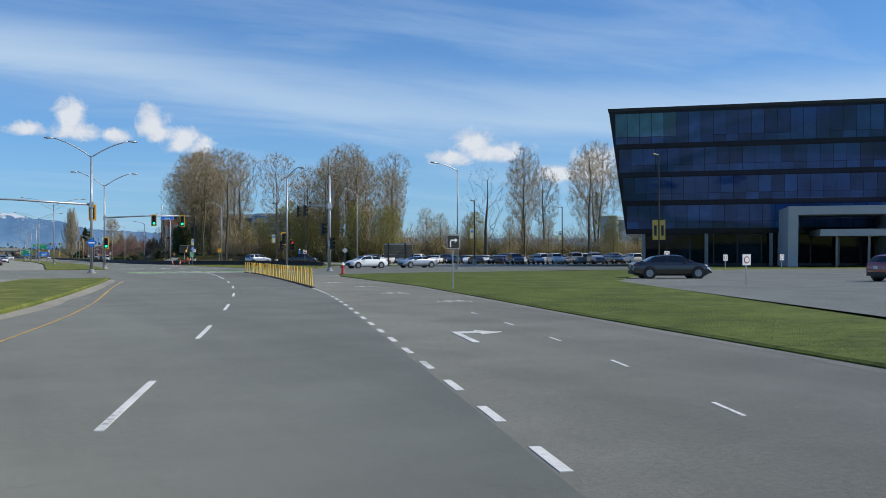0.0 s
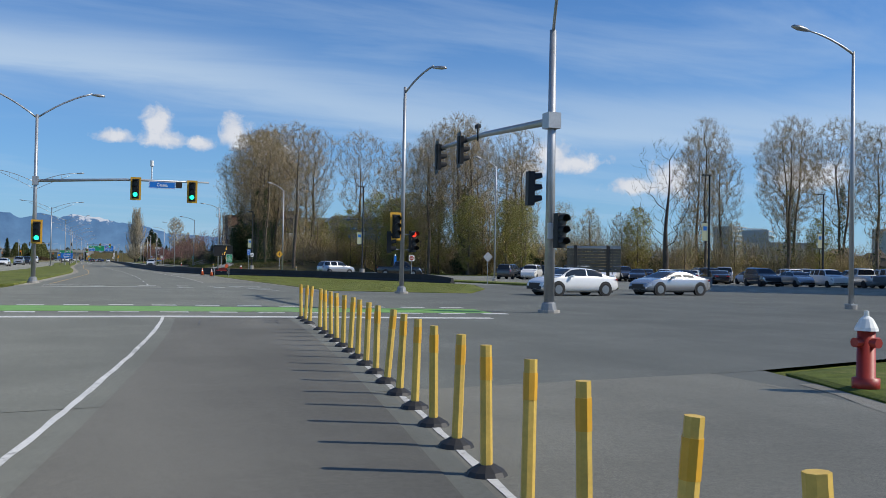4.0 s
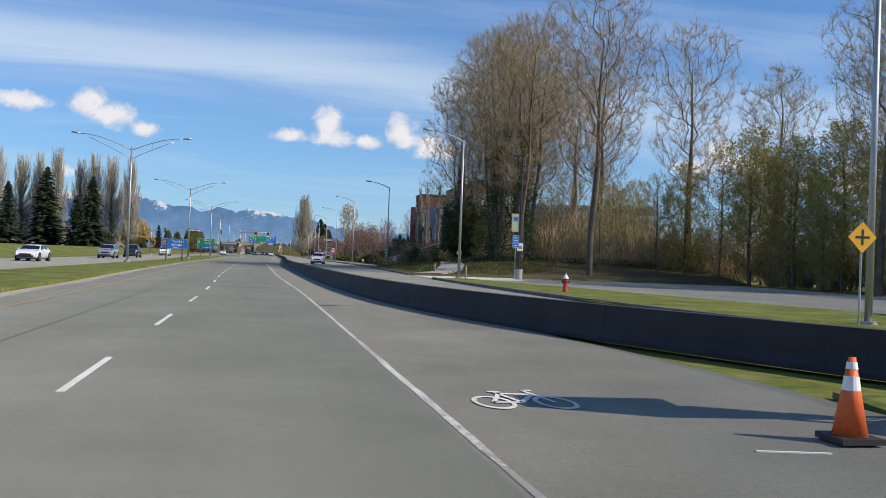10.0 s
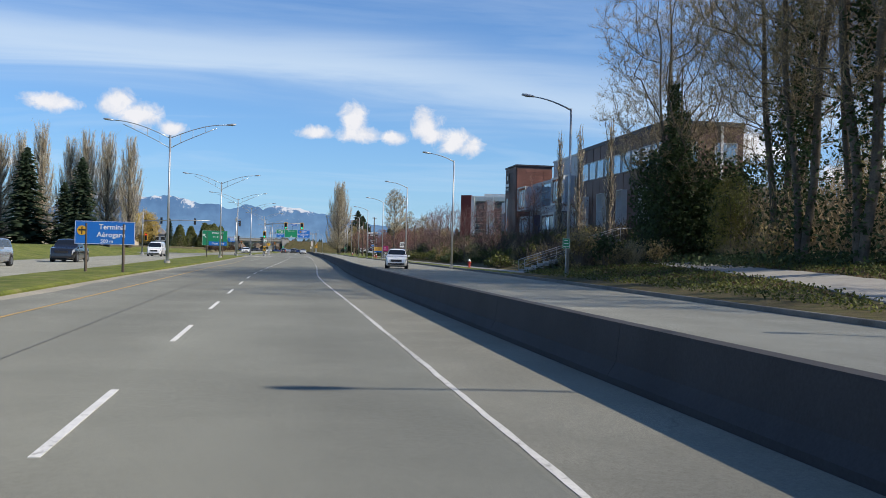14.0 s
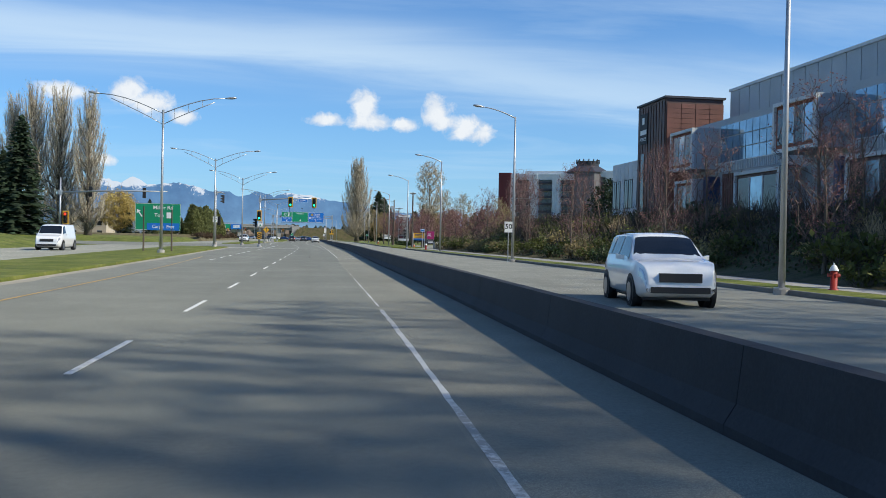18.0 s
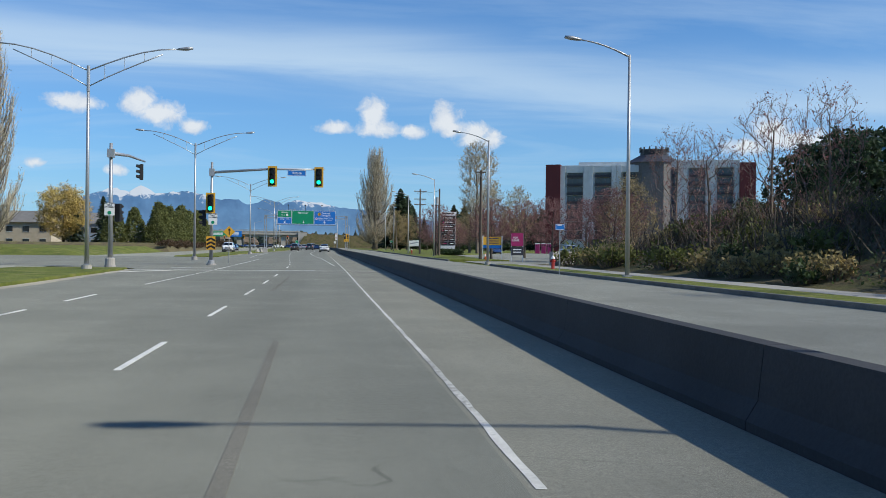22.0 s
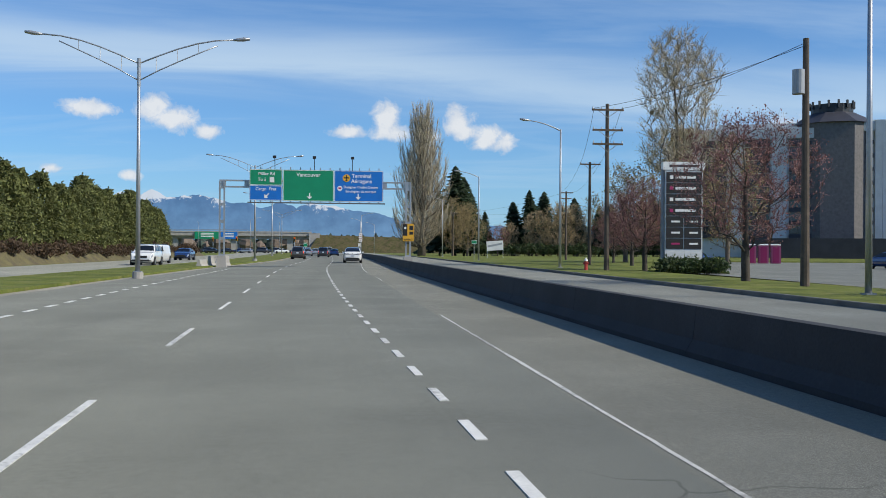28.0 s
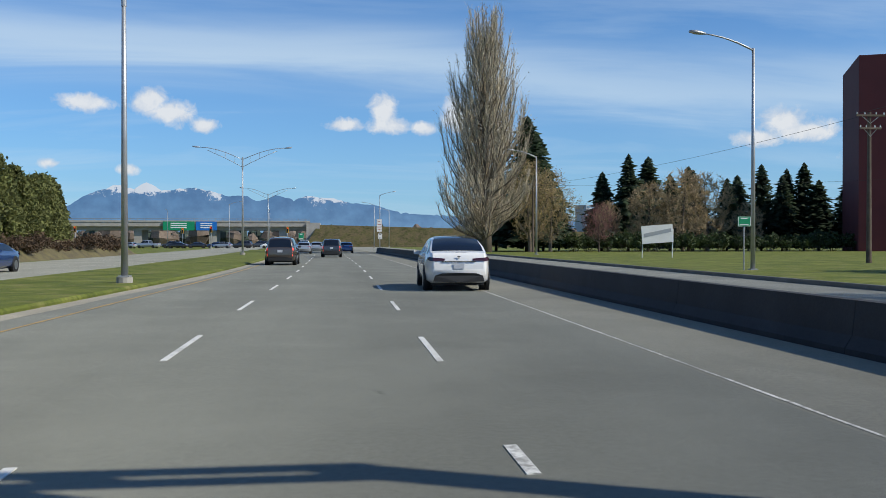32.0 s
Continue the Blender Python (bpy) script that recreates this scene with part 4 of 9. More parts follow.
# pole on the corner of the grass triangle
sig_d = mast("traffic_signal", "tall grey lamp pole with red signal heads on the grass corner", (27.5, 137.1), 10.4, None, 0, 0.12)
signal_head(sig_d, (-0.36, -0.1, 3.36), 0, None)
signal_head(sig_d, (-0.66, 0.1, 2.56), 70, None, back=False)
signal_head(sig_d, (0.54, 0.0, 2.62), 20, 0, back=False)
part("bracket", Mesh().tube([(-0.66, 0, 2.2), (0.54, 0, 2.2)], 0.025, 6).tube([(-0.5, 0, 2.95), (0.54, 0, 2.98)], 0.025, 6), STEEL, sig_d)
part("lamp_arm", Mesh().tube(bend((0, 0, 10.1), (1.0, -1.4, 10.9), 0.6), 0.05, 8), GALV, sig_d, smooth=True)
part("lamp_head", lamp_head((1.0, -1.4, 11.2), (0.6, -0.8, -0.1)), GALV, sig_d, smooth=True)

# second junction
sig_e = mast("traffic_signal", "grey mast with two green signal heads over the road", (9.9, 423.8), 7.0, (17.5, 423.7), 6.65)
signal_head(sig_e, (4.05, -0.25, 6.1), -5, 2)
signal_head(sig_e, (7.2, -0.25, 6.1), -5, 2)
signal_head(sig_e, (-0.05, -0.3, 4.2), 0, 2)
street_sign(sig_e, "Hudson", (5.7, -0.3, 6.35), 1.25, 0.4)
signal_head(sig_e, (-0.5, 0.1, 3.2), -75, None, back=False)
chev = part("chevron_board", Mesh().box((0, -0.25, 1.5), (0.6, 0.02, 0.9)), YELLOW, sig_e, "black and amber chevron board")
for i in range(3):
    for s in (-1, 1):
        part("chevron", Mesh().box((s * 0.14, -0.265, 1.22 + 0.26 * i), (0.33, 0.008, 0.13), m=Matrix.Rotation(radians(-s * -32), 3, "Y")), BLACK, chev)
sig_f = mast("traffic_signal", "wooden toned mast with signals for the turning lane", (4.8, 417.0), 7.4, (5.0, 426.4), 7.15, 0.15)
signal_head(sig_f, (0.15, 8.5, 6.35), -75, None, back=False)
signal_head(sig_f, (0.42, 0.1, 3.25), 160, None, back=False)
part("footing_pile", Mesh().tube([(0, 0, -0.1), (0, 0, 0.5), (0, 0, 0.56)], [0.3, 0.28, 0.22], 14), CONCRETE, sig_f, "tall weathered concrete footing")
for owner, bx_, bz in ((sig_f, 0.0, 3.45), (sig_e, 0.12, 3.12)):
    board = part("yield_board", Mesh().box((bx_, -0.28, bz), (0.58, 0.02, 0.76)), WHITE, owner, "white signal notice board with a green disc")
    words("lettering", "LEFT TURN\nYIELD\nON GREEN", 0.115, BLACK, board, pose(bx_, -0.293, bz + 0.23, 90, 0, 0))
    part("green_disc", Mesh().tube([(bx_, -0.29, bz - 0.22), (bx_, -0.3, bz - 0.22)], 0.11, 18), GREEN_S, board)
sig_g = mast("traffic_signal", "grey mast with an arm over the oncoming lanes", (-9.5, 400.5), 7.2, (1.5, 400), 6.0)
for x in (3.0, 8.5):
    signal_head(sig_g, (x, 0.2, 5.8), 180, None, back=False)
signal_head(sig_g, (0.6, -0.2, 3.0), 0, 0)


# ---- road signs ----
def post_sign(name, label, base, w, h, zc, mat, text=(), post=GALV, yaw=0.0, rows=0, bar_mat=None, posts=1, diamond=False):
    """A sheet sign on round posts, with a rim, and either words or plain bars."""
    e = thing(name, label, "road sign", pose(*base, 0, 0, 0, yaw))
    for k in range(posts):
        px = 0 if posts == 1 else (k - 0.5) * w * 0.62
        part("post", Mesh().tube([(px, 0.04, -0.1), (px, 0.04, zc + h * 0.4)], 0.03 if posts == 1 else 0.07, 8), post if posts == 1 else WOODP, e)
    rot = Matrix.Rotation(radians(45), 3, "Y") if diamond else None
    part("sign_plate", Mesh().box((0, 0, zc), (w, 0.015, h), m=rot), mat, e)
    if not diamond:
        rim = Mesh()
        for z in (zc - h / 2 + 0.025, zc + h / 2 - 0.025):
            rim.box((0, -0.01, z), (w - 0.02, 0.006, 0.018))
        for x in (-w / 2 + 0.025, w / 2 - 0.025):
            rim.box((x, -0.01, zc), (0.018, 0.006, h - 0.07))
        part("rim", rim, bar_mat or WHITE, e)
    for body, x, z, size in text:
        words("lettering", body, size, bar_mat or WHITE, e, pose(x, -0.012, zc + z, 90, 0, 0))
    for k in range(rows):
        ww = w * (0.5 + 0.28 * ((k * 7) % 3) / 2)
        part("text_bar", Mesh().box((-0.02 * w, -0.011, zc + h * 0.30 - k * h * 0.62 / max(1, rows - 1)), (ww, 0.006, h * 0.17 / rows)), bar_mat or WHITE, e)
    return e


turn = post_sign("turn_sign", "black lane sign with a white turn arrow", (16.33, 72.5), 0.62, 0.62, 2.0, BLACK, rows=0)
part("turn_arrow", Mesh().box((-0.12, -0.012, 1.92), (0.06, 0.006, 0.26)).box((-0.02, -0.012, 2.07), (0.2, 0.006, 0.06)).add([(0.08, -0.015, 2.18), (0.08, -0.015, 1.96), (0.2, -0.015, 2.07)], [(0, 1, 2)]), WHITE, turn)
post_sign("bike_route_sign", "green bike route sign with rows of small writing", (24.47, 178.2), 0.55, 0.74, 1.73, GREEN_S, rows=7)
post_sign("bus_stop_sign", "blue notice on a thin pole", (37.6, 251.7), 0.55, 1.0, 3.1, BLUE_S, rows=4)
air = post_sign("airport_sign", "blue airport sign with a yellow roundel on two posts", (7.2, 288.5), 2.9, 1.15, 2.05, BLUE_S, (("Terminal", 0.35, 0.28, 0.36), ("Aérogare", 0.3, -0.1, 0.36), ("500 m", 0.1, -0.42, 0.24)), posts=2, yaw=-4)
part("roundel", Mesh().disc((-1.1, -0.012, 2.15), (0, 1, 0), 0.24, 0.008, 24), YELLOW, air, "yellow roundel with a black aircraft")
part("aircraft", Mesh().box((-1.1, -0.019, 2.15), (0.05, 0.006, 0.36)).box((-1.1, -0.019, 2.17), (0.34, 0.007, 0.07)), BLACK, air)
guide = post_sign("guide_sign", "green and blue guide sign on two wooden posts", (4.8, 373.8), 3.5, 2.1, 2.8, GREEN_S, (("Miller Rd", 0.4, 0.72, 0.42), ("To à", 0.1, 0.12, 0.4)), posts=2, yaw=-4)
pn = part("blue_panel", Mesh().box((0.42, -0.013, 2.03), (2.5, 0.012, 0.56)), BLUE_S, guide, "blue lower panel for cargo")
words("lettering", "Cargo  Fret", 0.36, WHITE, pn, pose(0.42, -0.022, 2.03, 90, 0, 0))
part("route_shield", Mesh().box((0.85, -0.012, 2.93), (0.36, 0.006, 0.46)), WHITE, guide, "white route shield")
part("arrow", Mesh().box((0, 0, 0), (0.09, 0.006, 0.5)).add([(-0.2, -0.002, 0.2), (0.2, -0.002, 0.2), (0, -0.002, 0.45)], [(0, 1, 2)]).turned(pose(-1.35, -0.012, 3.0, 0, -35, 0)), WHITE, guide)
lw = post_sign("lane_warning_sign", "yellow diamond sign with a merging arrow", (10.5, 429.6), 0.62, 0.62, 2.35, YELLOW, diamond=True)
part("arrow", Mesh().box((0.02, -0.012, 2.3), (0.06, 0.006, 0.36)).add([(-0.1, -0.012, 2.45), (0.14, -0.012, 2.45), (0.02, -0.012, 2.62)], [(0, 1, 2)]), BLACK, lw)
post_sign("route_sign", "green bike route sign on the lamp post", (32.2, 293.2), 0.45, 0.6, 2.2, GREEN_S, rows=3)
post_sign("speed_sign", "white speed limit sign", (30.1, 360.7), 0.6, 0.75, 2.42, WHITE, (("50", 0, 0.02, 0.5),), bar_mat=BLACK)
post_sign("bike_sign", "green bike sign over a white plate", (32.6, 559.8), 0.62, 0.45, 2.35, GREEN_S, rows=2)
dm = post_sign("diamond_sign", "yellow diamond crossroad sign on the lamp post", (33.6, 202.3), 0.6, 0.6, 2.45, YELLOW, diamond=True)
part("cross_mark", Mesh().box((0, -0.012, 2.45), (0.42, 0.006, 0.06)).box((0, -0.012, 2.45), (0.06, 0.007, 0.42)), BLACK, dm)
post_sign("small_yellow_sign", "small yellow sign on a thin post", (35.3, 263), 0.5, 0.28, 2.1, YELLOW, rows=1, bar_mat=BLACK)
post_sign("bus_sign", "blue bus stop sign on a thin post", (30.0, 408.0), 0.5, 0.32, 2.55, BLUE_S, rows=1)

post_sign("junction_board", "tall white lane board on a post", (22.6, 684), 0.9, 2.3, 4.4, WHITE, rows=4, bar_mat=RED)
post_sign("lane_board", "white lane sign on a post", (21.9, 668), 0.7, 0.9, 2.4, WHITE, rows=2, bar_mat=BLACK)
post_sign("exit_board", "green exit sign on a post", (9.0, 676), 0.9, 1.1, 2.4, GREEN_S, rows=2)
for x, y in ((-44, 736), (-14, 738), (-24, 760), (3.5, 742)):
    fsig = mast("traffic_signal", "grey signal pole before the bridge with a red light", (x, y), 5.0, None, 0, 0.1)
    signal_head(fsig, (0, -0.25, 4.4), 0, 0)

# ---- overhead gantry ----
CLAD_M = material("dull dark galvanised steel", (0.16, 0.165, 0.17), 0.55, 0.5, vary=0.12, scale=0.7, fine=15, bump=0.05)
GY = 523.4
gantry = thing("sign_gantry", "galvanised gantry over the road with a green and blue sign", "gantry", pose(0, GY, 0))
for x, nm in ((7.55, "post"), (21.75, "post")):
    p = Mesh()
    for dx in (-0.17, 0.17):
        p.box((x + dx, 0, 3.3), (0.12, 0.16, 6.5))
    for z in (0.9, 2.2, 3.5, 4.8, 6.1):
        p.box((x, 0, z), (0.24, 0.12, 0.22))
    part(nm, p, GALV, gantry)
    part("footing", Mesh().box((x, 0, 0.4), (0.75, 0.75, 0.9), taper=0.85), CONCRETE, gantry)
part("beam", Mesh().box((14.65, 0.05, 6.62), (14.6, 0.14, 0.12)).box((14.65, 0.05, 6.14), (14.4, 0.14, 0.12)), GALV, gantry)
for k in range(9):
    part("gusset", Mesh().box((7.65 + 1.75 * k, 0.05, 6.38), (0.36, 0.10, 0.4)), GALV, gantry)
cat = Mesh()
for x in np.arange(9.7, 19.9, 0.75):
    cat.box((x, -0.12, 6.3), (0.08, 0.12, 2.75))
part("sign_support", cat, GALV, gantry)
walk_rail = part("walkway", Mesh().box((14.7, -0.82, 4.93), (10.4, 0.06, 0.07)).box((14.7, -0.36, 4.93), (10.4, 0.06, 0.07)), CLAD_M, gantry, "dark slim maintenance rails")
for k in range(27):
    part("rung", Mesh().box((9.6 + 0.392 * k, -0.59, 4.93), (0.035, 0.42, 0.04)), CLAD_M, walk_rail)
sg = part("sign_left_green", Mesh().box((10.85, -0.26, 6.87), (2.46, 0.04, 1.22)), GREEN_S, gantry, "green panel for the exit road")
sb = part("sign_left_blue", Mesh().box((10.85, -0.26, 5.68), (2.46, 0.04, 1.14)), BLUE_S, gantry, "blue panel for cargo")
sm = part("sign_middle", Mesh().box((14.05, -0.26, 6.28), (3.86, 0.04, 2.4)), GREEN_S, gantry, "green panel for the city")
sr = part("sign_right", Mesh().box((17.9, -0.26, 6.28), (3.76, 0.04, 2.4)), BLUE_S, gantry, "blue panel for the terminal")


def rim(parent, x0, x1, z0, z1, y=-0.285, w=0.035):
    m = Mesh()
    for z in (z0 + w, z1 - w):
        m.box(((x0 + x1) / 2, y, z), (x1 - x0 - w, 0.006, w))
    for x in (x0 + w, x1 - w):
        m.box((x, y, (z0 + z1) / 2), (w, 0.006, z1 - z0 - 3 * w))
    part("rim", m, WHITE, parent)


rim(sg, 9.62, 12.08, 6.26, 7.48)
rim(sb, 9.62, 12.08, 5.11, 6.25)
rim(sm, 12.12, 15.98, 5.08, 7.48)
rim(sr, 16.02, 19.78, 5.08, 7.48)
for par, tx, x, z, s in ((sg, "Miller Rd", 10.9, 7.14, 0.34), (sg, "To à", 10.55, 6.70, 0.34), (sb, "Cargo  Fret", 10.85, 5.98, 0.33), (sm, "Vancouver", 14.05, 7.1, 0.42), (sr, "Terminal", 18.1, 7.06, 0.42), (sr, "Aérogare", 18.1, 6.66, 0.42), (sr, "Designer Outlet Centre", 18.05, 6.2, 0.27), (sr, "Boutiques de marque", 18.05, 5.88, 0.27)):
    words("lettering", tx, s, WHITE, par, pose(x, -0.285, z, 90, 0, 0))
part("route_shield", Mesh().box((11.3, -0.285, 6.7), (0.34, 0.006, 0.42)), WHITE, sg, "white route shield")
part("roundel", Mesh().disc((16.95, -0.285, 6.9), (0, 1, 0), 0.29, 0.01, 28), YELLOW, sr, "yellow roundel with a black aircraft")
plane = Mesh().box((16.95, -0.293, 6.9), (0.06, 0.006, 0.44)).box((16.95, -0.293, 6.92), (0.42, 0.006, 0.09)).box((16.95, -0.293, 6.72), (0.18, 0.006, 0.05))
part("aircraft", plane, BLACK, sr)
part("outlet_mark", Mesh().disc((16.45, -0.285, 6.1), (0, 1, 0), 0.2, 0.01, 24), WHITE, sr, "white round mark with a red and blue shape")
part("outlet_shape", Mesh().box((16.45, -0.294, 6.12), (0.22, 0.006, 0.12)), MAGENTA, sr)


def down_arrow(parent, x, z, s, tilt=0.0):
    m = Mesh().box((0, 0, 0.35 * s), (0.18 * s, 0.006, 0.6 * s)).add([(-0.45 * s, 0, 0.1 * s), (0.45 * s, 0, 0.1 * s), (0, 0, -0.35 * s)], [(0, 1, 2)])
    part("arrow", m.turned(pose(x, -0.287, z, 0, tilt, 0)), WHITE, parent)


down_arrow(sm, 14.15, 5.4, 0.48)
down_arrow(sr, 17.85, 5.4, 0.48)
down_arrow(sb, 10.85, 5.42, 0.48, 45)
for x in (11.5, 14.5, 17.4):
    part("sign_lamp", Mesh().tube([(x, 0.1, 7.5), (x, -0.1, 8.2), (x, -0.35, 8.45)], 0.03, 6).box((x, -0.5, 8.42), (0.24, 0.34, 0.18)), BLACK, gantry, "lamp that lights the sign")
hv = part("carpool_sign", Mesh().box((21.75, -0.26, 2.75), (0.86, 0.02, 1.35)), YELLOW, gantry, "yellow lane sign with car and bus shapes")
part("black_panel", Mesh().box((21.5, -0.275, 2.95), (0.34, 0.008, 0.9)), BLACK, hv)
part("diamond", Mesh().box((21.5, -0.283, 3.1), (0.16, 0.006, 0.16), m=Matrix.Rotation(radians(45), 3, "Y")), WHITE, hv)
part("bus_shape", Mesh().box((21.98, -0.275, 3.1), (0.3, 0.008, 0.34)), BLACK, hv)
part("car_shape", Mesh().box((21.98, -0.275, 2.7), (0.3, 0.008, 0.24)), BLACK, hv)
words("lettering", "AHEAD", 0.2, BLACK, hv, pose(21.75, -0.275, 2.2, 90, 0, 0))


# ---- trees ----
def leaves(points, rng, size, per, spread):
    m = Mesh()
    for p in points:
        for _ in range(per):
            c = Vector(p) + Vector((rng.gauss(0, spread), rng.gauss(0, spread), rng.gauss(0, spread)))
            a = Vector((rng.gauss(0, 1), rng.gauss(0, 1), rng.gauss(0, 1))).normalized()
            b = a.cross(Vector((rng.gauss(0, 1), rng.gauss(0, 1), rng.gauss(0, 1)))).normalized()
            s = size * rng.uniform(0.6, 1.3)
            m.add([c - a * s, c + b * s * 0.55, c + a * s, c - b * s * 0.55], [(0, 1, 2, 3)])
    return m


def grow(seed, h, r, clear, wide, count, up=0.3, belly=0.5, step=1.1, stems=1, tip=0.008):
    """Grows a tree towards points of its crown: every point is joined to the cheapest branch so far."""
    rng = random.Random(seed)
    pos, par, path, free = [], [], [], []

    def add(p, parent):
        pos.append(p)
        par.append(parent)
        path.append(0 if parent < 0 else path[parent] + (p - pos[parent]).length)
        free.append(p.z > clear * h * 0.8)
        return len(pos) - 1

    root = add(Vector((0, 0, -0.3)), -1)
    for s in range(stems):
        a = rng.uniform(0, 6.283)
        lean = Vector((math.cos(a), math.sin(a), 0)) * (0.03 if stems == 1 else 0.075)
        last, top = root, h * rng.uniform(0.78, 0.9) * (1 if s == 0 else 0.85)
        k = int(top / step)
        for i in range(1, k + 1):
            z = top * i / k
            last = add(Vector((lean.x * z + 0.12 * math.sin(z * 0.5 + seed) * min(1, z / 5), lean.y * z + 0.12 * math.cos(z * 0.4 + seed * 2) * min(1, z / 5), z)), last)
    goals = []
    while len(goals) < count:
        s = rng.random()
        f = max(0.0, 1 - abs((s - belly) / (belly if s < belly else 1.02 - belly)) ** 2.3)
        R = wide * f ** 0.6 * (0.85 + 0.3 * noise.noise(Vector((s * 3, seed, 0))))
        a, q = rng.uniform(0, 6.283), rng.random() ** 0.55
        if rng.random() < (R / wide) ** 1.2 + 0.05:
            goals.append(Vector((math.cos(a) * R * q, math.sin(a) * R * q, h * (clear + (1 - clear) * s))))
    goals.sort(key=lambda p: (p - Vector((0, 0, h * clear))).length * rng.uniform(0.85, 1.15))
    P, walked, done = np.zeros((60000, 3)), np.zeros(60000), 0
    for g in goals:
        while done < len(pos):
            P[done], walked[done] = pos[done], path[done] * 0.28 + (0 if free[done] else 1e6)
            done += 1
        d = P[:done] - np.array(tuple(g))
        hor = np.hypot(d[:, 0], d[:, 1])
        cost = np.sqrt((d ** 2).sum(1)) + walked[:done] + 2.5 * np.maximum(0, d[:, 2] + up * hor)
        i = int(cost.argmin())
        a0, dist = pos[i].copy(), (g - pos[i]).length
        k = max(1, int(dist / step))
        last = i
        for j in range(1, k + 1):
            u = j / k
            w = dist * 0.05
            p = a0.lerp(g, u) + Vector((rng.gauss(0, w), rng.gauss(0, w), -0.10 * dist * math.sin(math.pi * u))) * (1 if j < k else 0)
            last = add(p, last)
    n = len(pos)
    load = [0] * n
    kids = [[] for _ in range(n)]
    for i in range(n - 1, -1, -1):
        if load[i] == 0:
            load[i] = 1
        if par[i] >= 0:
            load[par[i]] += load[i]
            kids[par[i]].append(i)
    k = math.log(r / tip) / math.log(max(2, load[0]))
    rad = [tip * c ** k for c in load]
    trunk, limb = Mesh(), Mesh()
    todo = [(root, None)]
    while todo:
        i, start = todo.pop()
        pts, rr = ([pos[start]] if start is not None else []), ([rad[i] * 0.95] if start is not None else [])
        while True:
            pts.append(pos[i])
            rr.append(rad[i])
            if not kids[i]:
                break
            c = sorted(kids[i], key=lambda q: -load[q])
            todo += [(q, i) for q in c[1:]]
            i = c[0]
        if len(pts) > 1:
            thick = rr[0] > r * 0.45
            if start is None:
                rr[0] *= 1.25
            (trunk if thick else limb).tube(pts, rr, 10 if thick else 5 if rr[0] > 0.06 else 3, cap=False)
    return rng, pos, par, load, trunk, limb


def bare_tree(name, label, seed, h, r, wide, clear=0.3, count=420, bud=None, bud_share=0.4, bark=None, twig=None, twigs=8, twig_len=0.95, up=0.3, belly=0.5, stems=1, ivy=0.0, bud_size=0.11, group="", twig_w=0.016):
    rng, pos, par, load, trunk, limb = grow(seed, h, r, clear, wide, count, up, belly, 1.1 if h > 12 else 0.5, stems)
    e = thing(name, label, "tree", group=group)
    part("trunk", trunk, bark or BARK, e, smooth=True)
    part("branchwork", limb, bark or BARK, e)
    m, tips = Mesh(), []
    for i, p in enumerate(pos):
        if load[i] > 7 or par[i] < 0:
            continue
        d = (p - pos[par[i]])
        L = d.length
        d = d / max(L, 1e-6)
        for _ in range(twigs if load[i] < 4 else twigs // 2):
            c = p - d * L * rng.random()
            v = (d * 0.7 + Vector((rng.gauss(0, 0.6), rng.gauss(0, 0.6), rng.gauss(0.35, 0.45)))).normalized()
            q = c + v * twig_len * rng.uniform(0.4, 1.3)
            s = v.cross(Vector((rng.gauss(0, 1), rng.gauss(0, 1), rng.gauss(0, 1)))).normalized() * twig_w
            m.add([c - s, c + s, q], [(0, 1, 2)])
            tips += [q, c.lerp(q, 0.6)]
    part("twig_crown", m, twig or TWIG, e, "fine bare twigs")
    if bud is not None:
        part("crown", leaves([p for p in tips if rng.random() < bud_share], rng, bud_size, 1, 0.12), bud, e, "sparse young leaves and buds")
    if ivy:
        pts = []
        for i in range(int(3200 * ivy)):
            z = h * 0.58 * rng.random() ** 1.1
            a = rng.uniform(0, 2 * math.pi)
            rr = r * (1 - z / h) + rng.random() ** 1.5 * 1.9 * (1.15 - z / (h * 0.58)) * (1 + 0.5 * noise.noise(Vector((a, z * 0.4, seed))))
            pts.append((math.cos(a) * rr, math.sin(a) * rr, z))
        part("ivy", leaves(pts, rng, 0.15, 2, 0.2), IVY, e, "ivy that wraps the trunk")
    return e


